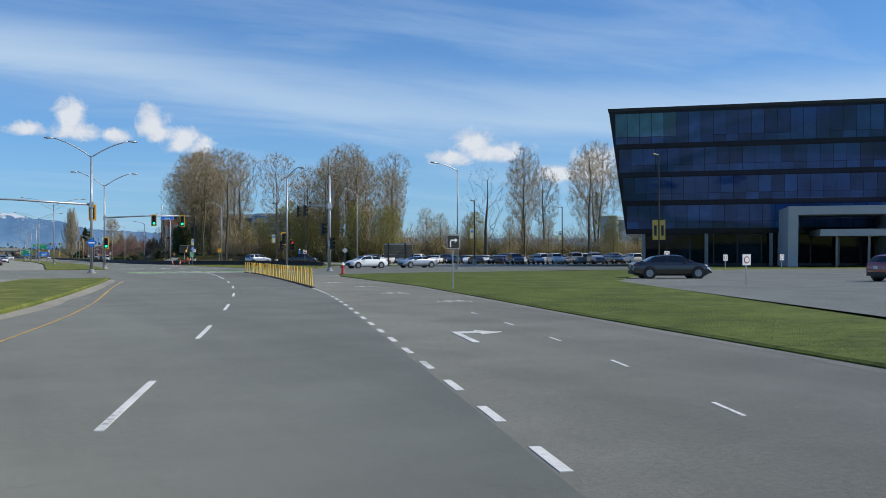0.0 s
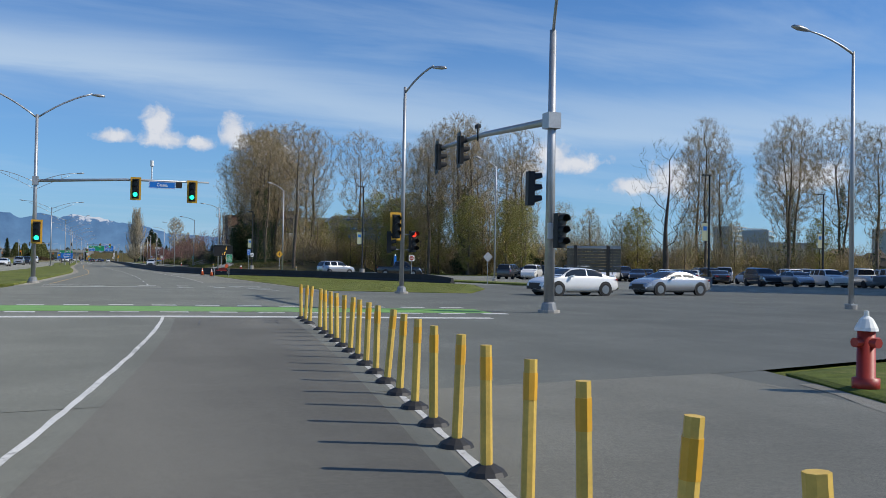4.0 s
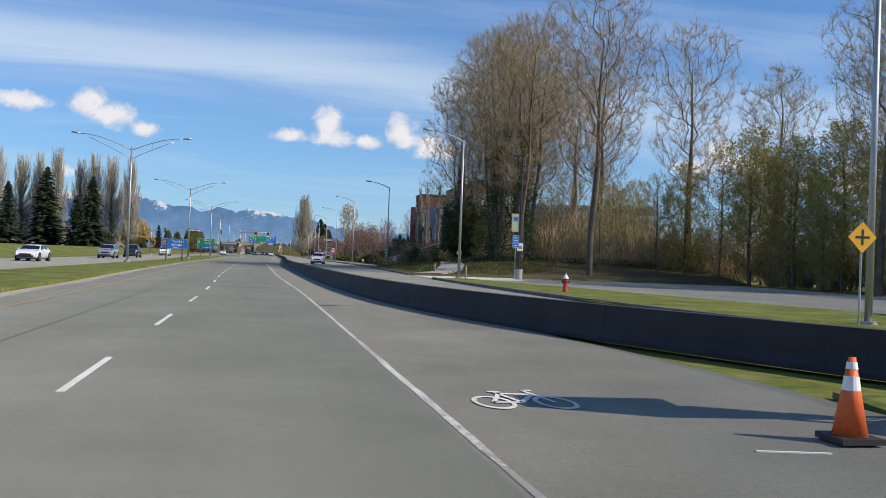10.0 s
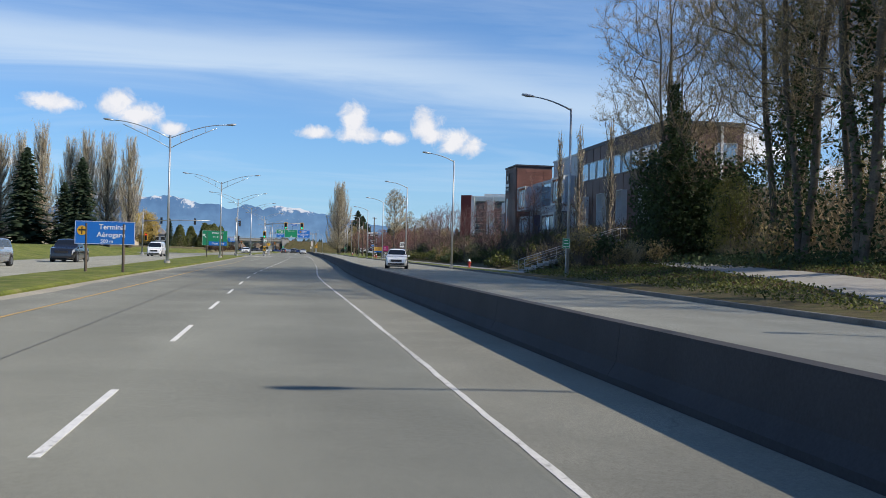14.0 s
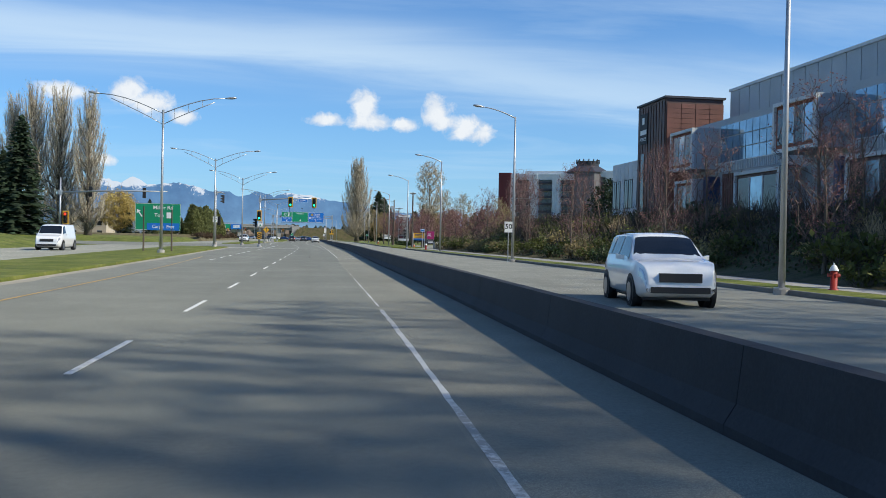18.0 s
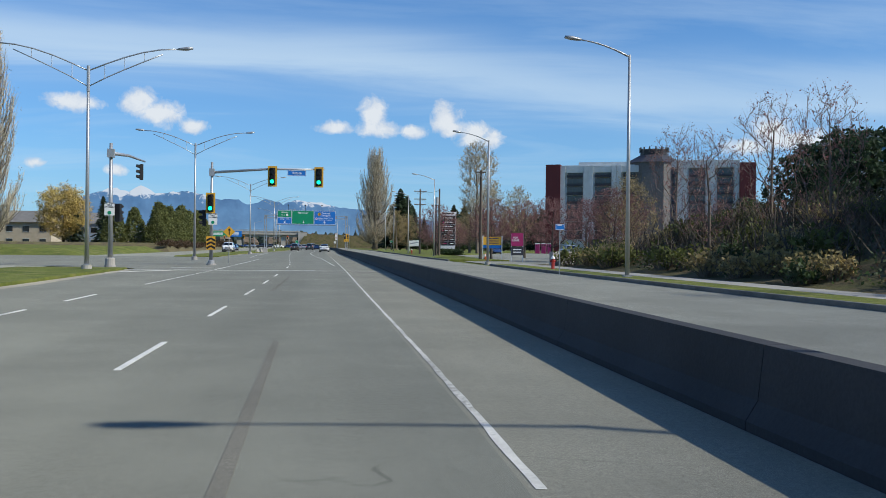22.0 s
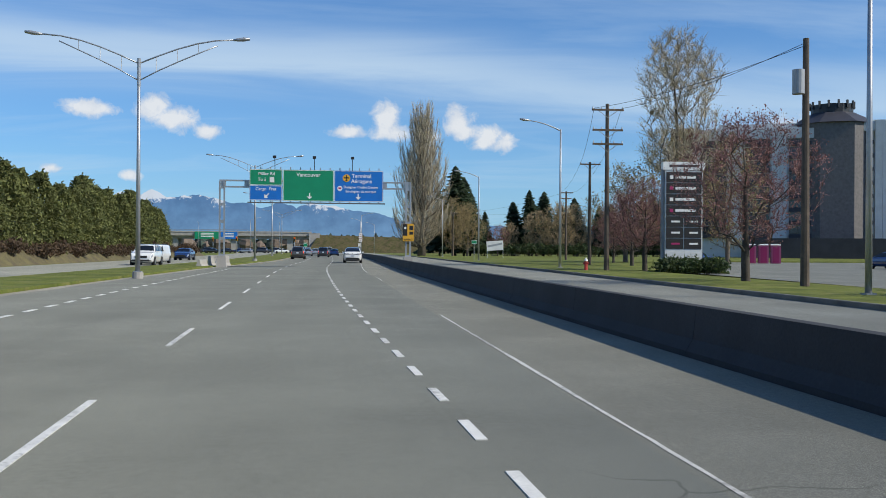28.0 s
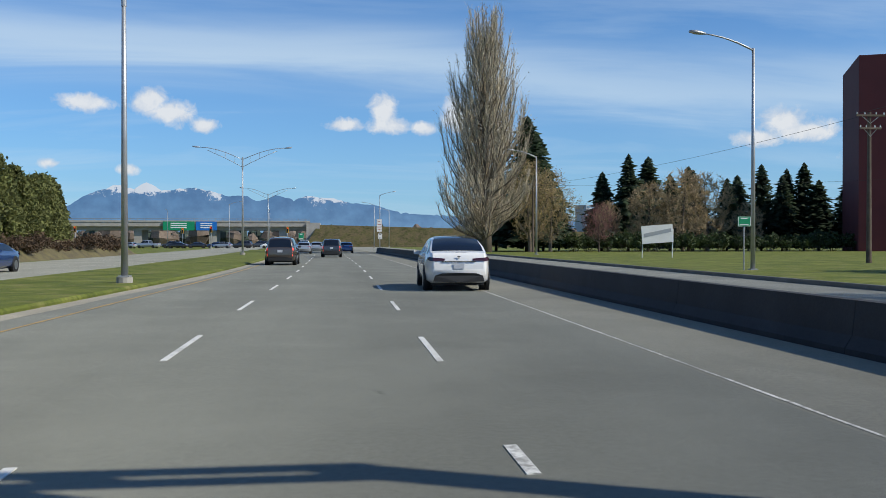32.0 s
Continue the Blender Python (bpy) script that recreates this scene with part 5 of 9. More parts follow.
def conifer(seed, h, r, label="tall dark spruce with drooping boughs", mat=None, whorl=11, bare=0.04):
    rng = random.Random(seed)
    e = thing("conifer", label, "tree")
    part("trunk", Mesh().tube([(0, 0, -0.2), (0, 0, h * 0.5), (0, 0, h)], [h * 0.016, h * 0.009, 0.01], 8), BARK_D, e)
    m = Mesh()
    z = h * bare
    while z < h * 0.985:
        f = z / h
        rr = r * (1 - f) ** 0.75 * min(1.0, 0.55 + f * 3) * rng.uniform(0.75, 1.12) + 0.15
        for k in range(whorl):
            a = 2 * math.pi * (k + rng.random()) / whorl
            L = rr * rng.uniform(0.6, 1.18)
            d, s = Vector((math.cos(a), math.sin(a), 0)), Vector((-math.sin(a), math.cos(a), 0))
            nseg = max(2, int(L / 0.55))
            for j in range(nseg):
                u = (j + 0.6) / nseg
                if u < 0.3 and L > 1.5:
                    continue
                c = d * L * u + Vector((0, 0, z - 0.24 * L * u * u + rng.gauss(0, 0.1)))
                w = (0.22 + 0.26 * L * (1 - 0.55 * u)) * rng.uniform(0.7, 1.2)
                t = d * (L / nseg * 0.85)
                drop = Vector((0, 0, -0.14 - 0.22 * rng.random()))
                m.add([c - t + s * w * 0.4, c + s * w + drop * 1.6, c + t + drop, c - s * w + drop * 1.6, c - t - s * w * 0.4], [(0, 1, 2), (0, 2, 4), (4, 2, 3)])
        z += 0.048 * h * (1 - f) ** 0.5 * rng.uniform(0.6, 1.0) + 0.08
    part("foliage", m, mat or NEEDLE, e)
    return e


def poplar(seed, h, width, label="tall bare Lombardy poplar with upright branches", limbs_n=110, twig_n=26, bud=0.5):
    rng = random.Random(seed)
    e = thing("poplar", label, "tree")
    part("trunk", Mesh().tube([(0, 0, -0.3), (0.1, 0, h * 0.15), (0, 0.1, h * 0.55), (0, 0, h * 0.95)], [h * 0.03, h * 0.02, h * 0.011, 0.02], 10), BARK, e, smooth=True)
    limbs, twigs, tips = Mesh(), Mesh(), []
    for i in range(limbs_n):
        f = 0.05 + 0.8 * ((i + rng.random()) / limbs_n) ** 1.25
        a = rng.uniform(0, 2 * math.pi)
        reach = width * min(1.0, 0.85 + f * 1.0) * max(0.06, 1 - f) ** 0.72 * rng.uniform(0.5, 1.05)
        L = h * (0.16 + 0.12 * (1 - f)) * rng.uniform(0.8, 1.2) * (0.62 if f < 0.22 else 1.0)
        z0 = h * f
        L = min(L, h - z0)
        pts = [Vector((math.cos(a) * reach * math.sin(math.pi / 2 * u ** 0.7) + rng.gauss(0, 0.06), math.sin(a) * reach * math.sin(math.pi / 2 * u ** 0.7) + rng.gauss(0, 0.06), z0 + L * u ** 1.15)) for u in (0, 0.12, 0.3, 0.6, 1)]
        r = 0.012 * L + 0.015
        limbs.tube(pts, [r, r * 0.8, r * 0.6, r * 0.35, 0.012], 4, cap=False)
        for j in range(twig_n):
            u = rng.uniform(0.1, 1)
            k = min(3, int(u * 4))
            c = pts[k].lerp(pts[k + 1], u * 4 - k)
            l2 = L * rng.uniform(0.12, 0.32)
            d = Vector((rng.gauss(0, 0.26) + 0.18 * math.cos(a), rng.gauss(0, 0.26) + 0.18 * math.sin(a), 1)).normalized()
            q = c + d * l2
            s = d.cross(Vector((rng.gauss(0, 1), rng.gauss(0, 1), rng.gauss(0, 1)))).normalized() * 0.026
            twigs.add([c - s, c + s, q], [(0, 1, 2)])
            tips += [c.lerp(q, 0.6), q]
    part("branchwork", limbs, BARK, e)
    part("twig_crown", twigs, TWIG_P, e, "fine upright twigs")
    part("crown", leaves([p for p in tips if rng.random() < bud], rng, 0.09, 1, 0.12), TWIG_P, e, "faint haze of buds")
    return e


def spread_out(proto, spots, group=""):
    """Places the first at the first spot and copies it to the others: x, y, turn, scale."""
    for i, (x, y, r, s) in enumerate(spots):
        m = pose(x, y, 0, 0, 0, r)
        if i == 0:
            proto.scale = (1, 1, 1)
            proto.matrix_basis = m @ Matrix.Scale(s, 4)
        else:
            c = copy_thing(proto, m)
            w_ = s * (0.86 + 0.30 * ((i * 53) % 11) / 11)
            c.scale = (w_, w_, s * (0.94 + 0.12 * ((i * 37) % 10) / 10))
            if group:
                c["group"] = group
    if group:
        proto["group"] = group


WOOD = "bare cottonwoods of the roadside wood"
cw1 = bare_tree("cottonwood", "tall bare cottonwood with an ivy clad trunk", 3, 31, 0.36, 9.6, 0.24, 1250, BUD, 0.6, twigs=14, twig_len=0.8, stems=2, ivy=0.9, up=0.02, belly=0.56, twig_w=0.012, bud_size=0.045, group=WOOD)
cw2 = bare_tree("cottonwood", "tall bare cottonwood with spreading upper limbs", 11, 31, 0.34, 8.8, 0.30, 1150, BUD, 0.6, twigs=15, twig_len=1.05, stems=2, ivy=0.4, up=0.08, belly=0.62, twig_w=0.012, bud_size=0.045, group=WOOD)
cw5 = bare_tree("cottonwood", "tall slim cottonwood with a fan of fine grey twigs", 37, 29, 0.28, 6.6, 0.36, 760, BUD, 0.5, twigs=13, twig_len=1.1, ivy=0.0, up=0.25, belly=0.68, twig_w=0.012, bud_size=0.045, group=WOOD)
cw3 = bare_tree("cottonwood", "slender bare cottonwood with a few yellow buds", 29, 27, 0.28, 5.8, 0.26, 860, BUD, 0.55, twigs=13, twig_len=1.05, ivy=0.08, up=0.15, belly=0.58, twig_w=0.012, bud_size=0.05, group=WOOD)
cw4 = bare_tree("alder", "yellow budding alder at the edge of the wood", 41, 15, 0.17, 3.9, 0.06, 620, LEAF_Y, 0.9, twigs=9, twig_len=0.7, up=0.15, belly=0.42, bud_size=0.11, twig_w=0.011, group=WOOD)
cw6 = bare_tree("alder", "brown twiggy alder with few leaves under the tall trees", 47, 14, 0.15, 3.2, 0.06, 560, LEAF_Y, 0.3, twigs=10, twig_len=0.8, up=0.25, belly=0.45, bud_size=0.07, twig_w=0.012, group=WOOD)
spread_out(cw1, [(44.0, 305.5, 0, 0.80), (46.2, 308.5, 100, 0.70), (50.5, 299.5, 200, 0.85), (70, 233, 60, 0.82)], WOOD)
spread_out(cw2, [(47.1, 295.9, 0, 0.98), (44.7, 289, 330, 0.93), (47.3, 281.5, 140, 0.98), (44.2, 274, 120, 0.94), (72, 250, 80, 0.86), (71.8, 240.3, 10, 0.9), (43.7, 282, 310, 0.95), (146, 228, 120, 0.95), (132, 226, 10, 0.95)], WOOD)
spread_out(cw5, [(63.9, 275.2, 0, 1.0), (47.4, 261.3, 70, 0.93), (54.5, 279, 140, 1.02), (60.9, 238.4, 20, 0.8), (48.5, 290.3, 250, 1.0), (82, 238, 210, 0.9), (56, 292, 160, 0.95)], WOOD)
spread_out(cw3, [(63.7, 232.4, 0, 0.86), (68, 264, 60, 0.8), (79, 250, 120, 0.95), (69.7, 230.5, 180, 0.98), (74.6, 220.6, 240, 0.72), (104, 214, 20, 0.95), (124, 218, 75, 1.0), (140, 214, 190, 0.95), (84, 246, 10, 0.85), (108, 222, 100, 0.9), (118, 228, 310, 0.9), (67, 243, 130, 0.85), (-62, 545, 12, 0.7)], WOOD)
spread_out(cw4, [(63, 260, 0, 1.0), (66, 250, 50, 0.95), (68, 226, 100, 0.85), (60, 268, 150, 0.85), (57, 281, 200, 0.7), (73, 216, 250, 0.75), (46.5, 301, 30, 0.5), (92, 215, 80, 0.7), (64.5, 255, 280, 0.9), (66, 243, 330, 0.8), (62, 286, 20, 0.85), (75, 224, 70, 0.8), (70, 270, 111, 1.0), (62, 247, 210, 0.62), (61.5, 240, 260, 0.7), (66, 234, 15, 0.8), (72, 221, 160, 0.8), (132, 219, 60, 0.7), (-95, 520, 0, 0.8), (-80, 470, 40, 0.75)], WOOD)
spread_out(cw6, [(55, 275, 0, 0.9), (58, 270, 60, 0.8), (62, 264, 120, 1.0), (50, 266, 190, 0.75), (53, 284, 240, 0.9), (51, 293, 300, 0.8), (66, 258, 20, 1.0), (70, 256, 90, 1.05), (69, 246, 150, 1.0), (65, 238, 200, 0.8), (72, 230, 260, 1.0), (78, 228, 320, 0.95), (76, 236, 40, 1.05), (84, 216, 100, 0.8), (100, 214, 130, 0.7), (112, 217, 180, 0.7), (56, 300, 220, 0.8), (49, 279, 280, 0.7), (88, 232, 340, 0.9), (96, 226, 10, 0.8)], WOOD)
dead = bare_tree("dead_tree", "dead leafless tree with crooked branches", 77, 20, 0.40, 6.0, 0.2, 240, None, bark=BARK_D, twig=BARK_D, twigs=2, twig_len=1.0, up=0.0, belly=0.55)
dead.matrix_basis = pose(86, 199, 0)
# street trees and lot trees
st = bare_tree("street_tree", "young bare street tree with dusky red buds", 51, 8.5, 0.10, 2.2, 0.22, 230, BUD_R, 0.45, twig=TWIG_R, twigs=5, twig_len=0.5, up=0.6, bud_size=0.05, twig_w=0.010, group="young street trees")
spread_out(st, [(41.5, 338, 0, 1.0), (39.5, 350, 60, 0.95), (41.0, 360, 120, 1.05), (38.5, 371, 180, 1.0), (37.2, 384, 240, 0.9), (39.5, 398, 300, 1.05), (37.5, 406, 20, 0.95), (50, 441, 130, 1.45), (43, 326, 200, 0.9), (42.5, 409, 250, 1.25), (36.2, 348, 80, 0.9), (35.8, 365, 190, 0.85), (44, 346, 280, 1.3), (36.6, 333, 310, 0.8)], "young street trees")
ch = bare_tree("cherry_tree", "round budding cherry tree with dusky red twigs", 63, 8.0, 0.2, 4.2, 0.22, 420, BUD_R, 0.55, bark=BARK_D, twig=TWIG_R, twigs=10, twig_len=0.6, up=0.15, bud_size=0.06, twig_w=0.013, belly=0.55, group="red budding trees by the lot")
spread_out(ch, [(33.8, 490.5, 0, 0.92), (36.5, 511, 70, 0.75), (45, 444, 140, 0.9), (41, 452, 200, 0.85), (50, 470, 260, 0.9), (36.5, 462, 320, 0.85), (58, 450, 30, 0.8), (44, 478, 90, 0.9), (42, 530, 150, 0.8), (46, 548, 210, 0.7), (38.5, 475, 111, 0.8), (50, 640, 20, 0.8)], "red budding trees by the lot")
big = bare_tree("willow_tree", "tall pale budding tree with an upright crown", 71, 21.5, 0.30, 4.7, 0.34, 700, BUD, 0.5, bud_size=0.05, twig=TWIG_P, twigs=17, up=0.5, belly=0.6, twig_w=0.02)
big.matrix_basis = pose(47, 532, 0)
# poplars
pop = poplar(5, 30.5, 7.2, limbs_n=320, twig_n=90, bud=0.3)
pop.matrix_basis = pose(33.4, 634, 0)
pop_s = poplar(9, 29, 5.0, "tall bare poplar in a row behind the field", 190, 60, 0.4)
spread_out(pop_s, [(-28.5, 494, 0, 1.04), (-35, 498, 70, 1.06), (-41, 501, 140, 1.12), (-46, 504, 210, 1.1), (-53, 501, 280, 1.12), (-60, 507, 20, 1.1), (-66, 510, 95, 1.12), (-73, 506, 160, 1.1), (-80, 512, 200, 1.1), (-88, 515, 300, 1.1), (-97, 515, 45, 1.1), (-107, 518, 110, 1.0), (-120, 520, 10, 1.05)], "bare poplars behind the field")
slim = poplar(21, 11.5, 0.75, "slim columnar young tree on the planted bank", 46, 16, 0.05)
slim.matrix_basis = pose(42, 328.4, 2.2)
for x, y, r in ((42.2, 322.6, 80), (43.0, 316.5, 200)):
    copy_thing(slim, pose(x, y, 2.1, 0, 0, r))
# conifers
con = conifer(2, 24, 7.0, whorl=14)
spread_out(con, [(-38, 482, 0, 1.0), (-54, 492, 80, 1.1), (-64, 486, 150, 0.9), (-45, 494, 220, 0.8), (-70, 468, 20, 0.85), (-25, 545, 200, 0.45), (-32, 552, 100, 0.4)], "tall spruces by the field")
fir = conifer(8, 17, 6.2, "dark fir in a belt beyond the grass", whorl=13, bare=0.12)
spread_out(fir, [(45.0, 655, 0, 1.05), (42.5, 651, 60, 1.15), (47.5, 662, 100, 0.9), (41, 668, 20, 0.95), (52.6, 672, 0, 0.62), (57.8, 664, 140, 0.76), (63.5, 668, 180, 0.84), (72.3, 662, 220, 0.74), (79, 664, 260, 0.7), (82.5, 668, 300, 0.72), (87.6, 662, 40, 0.78), (90.5, 666, 90, 0.8), (94, 662, 130, 0.7), (97.5, 668, 170, 0.66), (75.5, 670, 30, 0.6), (67, 672, 75, 0.7), (60.5, 674, 15, 0.66), (84.5, 672, 110, 0.74), (100, 664, 25, 0.7), (68, 412, 10, 0.72), (74, 416, 50, 0.65), (64, 416, 90, 0.7), (70, 420, 40, 0.7), (79, 412, 200, 0.6), (53, 330, 30, 0.35), (50, 337, 70, 0.3), (46, 333, 120, 0.28), (61.5, 662, 210, 0.88), (65.5, 664, 280, 0.9), (74, 668, 330, 0.86), (70, 666, 12, 0.8), (86, 666, 66, 0.84), (92.5, 664, 145, 0.88), (99, 660, 245, 0.82), (104, 664, 310, 0.78), (109, 662, 35, 0.7), (59, 668, 95, 0.8)], "dark firs in a belt")
pine = bare_tree("pine", "broad dark pine above the planted bank", 15, 14, 0.24, 5.2, 0.22, 520, NEEDLE, 1.0, bark=BARK_D, twig=NEEDLE, twigs=6, twig_len=0.6, up=0.0, belly=0.5, bud_size=0.26, twig_w=0.03)
spread_out(pine, [(72, 450, 0, 1.0), (67.5, 449, 90, 0.85), (77, 452, 200, 1.05), (82, 449, 300, 1.1), (58, 402, 40, 0.7)], "broad pines above the bank")
lime = bare_tree("lime_tree", "bare brown spreading tree in front of the firs", 91, 12, 0.25, 4.8, 0.1, 420, None, twigs=16, up=0.1, twig_w=0.022)
spread_out(lime, [(65, 648, 0, 1.0), (70, 651, 160, 0.95), (60.5, 650, 300, 0.85), (77, 652, 80, 0.65), (55, 652, 30, 0.6), (98, 655, 200, 0.7), (-88, 545, 60, 1.0), (-104, 540, 140, 1.1)], "bare trees in front of the firs")
budt = bare_tree("maple_tree", "broad yellow budding tree beside the poplar", 83, 12, 0.25, 4.4, 0.12, 380, BUD, 0.6, twigs=7, up=0.2)
spread_out(budt, [(40.5, 640, 0, 1.0), (44, 643, 120, 0.9), (47, 446, 200, 0.7), (52, 462, 290, 0.65), (53.5, 551, 60, 1.2), (58, 546, 160, 1.15), (49, 553, 250, 0.95)], "yellow trees beside the poplar")


willow = bare_tree("weeping_willow", "broad golden weeping willow in front of the houses", 97, 12.6, 0.35, 6.0, 0.14, 620, WILLOW, 0.95, twig=WILLOW, twigs=12, twig_len=1.2, up=-0.15, belly=0.5, bud_size=0.16, twig_w=0.03)
willow.matrix_basis = pose(-34, 551, 0)

# ---- buildings ----
GLASS = material("dark blue reflective glass", (0.020, 0.080, 0.235), 0.04, 0.35, vary=0.25, scale=6.0, fine=0.4, bump=0.0, spec=0.9, coat=0.0, obj=0.4)
GLASS_T = material("clear pale corner glass", (0.06, 0.19, 0.34), 0.04, 0.4, vary=0.25, scale=6.0, fine=0.4, bump=0.0, spec=1.0, obj=0.3)
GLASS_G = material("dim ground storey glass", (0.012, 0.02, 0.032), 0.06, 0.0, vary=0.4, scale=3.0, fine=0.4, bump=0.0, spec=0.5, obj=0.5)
# darker, rougher copy of the office glass; the side wall's shade is put in
GLASS_S = material("shaded blue glass", (0.02, 0.06, 0.17), 0.35, 0.2, vary=0.2, scale=6.0, fine=0.4, bump=0.0, obj=0.2)
PORTAL = material("pale grey portal panel", (0.42, 0.44, 0.47), 0.5, 0.0, vary=0.06, scale=2.0, fine=10, bump=0.03)
GLASS_L = material("pale blue window glass", (0.24, 0.36, 0.46), 0.06, 0.4, vary=0.3, scale=4.0, fine=0.5, bump=0.0, spec=1.0, coat=0.6, obj=0.3)
GLASS_D = material("dim window glass", (0.03, 0.035, 0.04), 0.1, 0.0, vary=0.4, scale=3.0, fine=0.5, bump=0.0, spec=0.8, obj=0.4)
SPANDREL = material("dark blue spandrel panel", (0.008, 0.018, 0.042), 0.2, 0.3, vary=0.2, scale=5.0, fine=2, bump=0.0, obj=0.2)
PANEL_G = material("light grey metal panel", (0.38, 0.40, 0.42), 0.5, 0.1, vary=0.08, scale=3.0, fine=8, bump=0.03, obj=0.06)
PANEL_W = material("white concrete panel", (0.60, 0.62, 0.62), 0.7, 0.0, vary=0.1, scale=2.0, fine=12, bump=0.08, obj=0.05)
CLAD_B = material("dark brown metal cladding", (0.105, 0.058, 0.048), 0.55, 0.1, vary=0.2, scale=2.0, fine=10, bump=0.05, obj=0.15)
CLAD_R = material("red brown ribbed cladding", (0.17, 0.07, 0.052), 0.6, 0.1, vary=0.2, scale=2.0, fine=10, bump=0.05, obj=0.15)
BRICK_R = material("rust red brick cladding", (0.24, 0.085, 0.055), 0.85, 0.0, vary=0.25, scale=1.5, fine=18, bump=0.3, obj=0.15)
RED_W = material("deep red rendered wall", (0.12, 0.02, 0.022), 0.75, 0.0, vary=0.12, scale=4.0, fine=15, bump=0.1)
CORE_G = material("weathered grey concrete core", (0.15, 0.14, 0.14), 0.8, vary=0.2, scale=0.6, fine=10, bump=0.1)
CLAD_D = material("charcoal ribbed cladding", (0.045, 0.045, 0.055), 0.55, 0.2, vary=0.2, scale=2.0, fine=10, bump=0.05, obj=0.1)
BLUE_P = material("dark blue panel", (0.03, 0.05, 0.12), 0.5, 0.1, vary=0.1, scale=2.0, fine=10, bump=0.02)
ROOF_G = material("grey shingle roof", (0.17, 0.165, 0.16), 0.9, vary=0.2, scale=1.0, fine=12, bump=0.4)


class Facade:
    """Places pieces on a wall that runs from a to b (plan), seen from its left-hand side looking a to b turned right."""

    def __init__(self, owner, a, b, lean=0.0, z0=0.0):
        self.e, self.a = owner, Vector((a[0], a[1], 0))
        d = Vector((b[0] - a[0], b[1] - a[1], 0))
        self.length, self.d = d.length, d.normalized()
        self.n = Vector((self.d.y, -self.d.x, 0))
        self.lean, self.z0 = lean, z0

    def at(self, u, z, out=0.0):
        return self.a + self.d * u + self.n * (out + self.lean * (z - self.z0)) + Vector((0, 0, z))

    def slab(self, mesh, u0, u1, z0, z1, out0, out1):
        vs = [self.at(u, z, o) for o in (out0, out1) for u, z in ((u0, z0), (u1, z0), (u1, z1), (u0, z1))]
        return mesh.add(vs, [(3, 2, 1, 0), (4, 5, 6, 7), (0, 1, 5, 4), (1, 2, 6, 5), (2, 3, 7, 6), (3, 0, 4, 7)])

    def piece(self, name, mat, u0, u1, z0, z1, out0, out1, parent=None, label=""):
        return part(name, self.slab(Mesh(), u0, u1, z0, z1, out0, out1), mat, parent or self.e, label)

    def window(self, u0, u1, z0, z1, glass, frame=None, depth=0.08, mull=0, bars=0, label=""):
        w = self.piece("window", glass, u0, u1, z0, z1, -0.05, min(0.11, depth * 0.62), None, label)
        f = Mesh()
        t = 0.06
        self.slab(f, u0 - t, u1 + t, z1, z1 + t, -0.02, depth)
        self.slab(f, u0 - t, u1 + t, z0 - t, z0, -0.02, depth)
        self.slab(f, u0 - t, u0, z0, z1, -0.02, depth)
        self.slab(f, u1, u1 + t, z0, z1, -0.02, depth)
        for k in range(mull):
            u = u0 + (u1 - u0) * (k + 1) / (mull + 1)
            self.slab(f, u - 0.03, u + 0.03, z0, z1, 0.0, depth * 0.8)
        for k in range(bars):
            z = z0 + (z1 - z0) * (k + 1) / (bars + 1)
            self.slab(f, u0, u1, z - 0.025, z + 0.025, 0.0, depth * 0.7)
        part("frame", f, frame or PANEL_G, w)
        return w


def block(owner, outline, z0, z1, mat, name="wall", label=""):
    return part(name, Mesh().slab(outline, z0, z1), mat, owner, label)


# glass office block with walls that lean outwards
office = thing("office_building", "dark blue glass office block whose walls lean outwards", "building")
A, B = Vector((74.3, 136.6)), Vector((125.0, 95.0))
fo = Facade(office, A, B, 0.115)
TOP, BACK = 20.3, 24.0
n2 = Vector((fo.n.x, fo.n.y))
d2 = Vector((fo.d.x, fo.d.y))


def office_ring(z, inset=0.0):
    o = n2 * (0.115 * z - inset)
    e0 = d2 * (-0.13 * z + inset)
    return [(p.x, p.y, z) for p in (A + o + e0, A - n2 * BACK + e0, B - n2 * BACK, B + o)]


part("wall", Mesh().ring_loft([office_ring(4.2), office_ring(TOP)][::1]), SPANDREL, office, "dark glazed wall")
part("ground_storey", Mesh().ring_loft([[(x, y, z) for x, y, _ in office_ring(0, 1.6)] for z in (0, 4.25)]), SPANDREL, office, "recessed dark ground storey")
part("roof_edge", Mesh().ring_loft([office_ring(TOP - 0.02, -0.08), office_ring(TOP + 0.35, -0.1)]), DARK, office)
FL = ((4.9, 7.9), (8.6, 11.6), (12.3, 15.3), (16.0, 19.9))
for k, (z0, z1) in enumerate(FL):
    for j in range(int(fo.length / 1.55)):
        u = -0.125 * z0 + 0.2 + j * 1.55
        tall = k == 3 and j % 9 in (5, 6, 7)
        fo.piece("pane", GLASS_T if k == 3 and j < 5 else GLASS, u, u + 1.50, z0 + (0.9 if not tall else 0.0), z1, -0.05, 0.04 + 0.012 * ((j * 7 + k * 3) % 3))
        if not tall:
            fo.piece("lower_pane", GLASS, u, u + 1.50, z0, z0 + 0.86, -0.05, 0.035)
for z in (4.3, 8.05, 11.75, 15.45):
    fo.piece("ledge", SPANDREL, -0.13 * z, fo.length, z, z + 0.42, -0.05, 0.10)
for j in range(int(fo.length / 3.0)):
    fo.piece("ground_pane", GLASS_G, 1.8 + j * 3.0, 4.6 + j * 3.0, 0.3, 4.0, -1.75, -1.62)
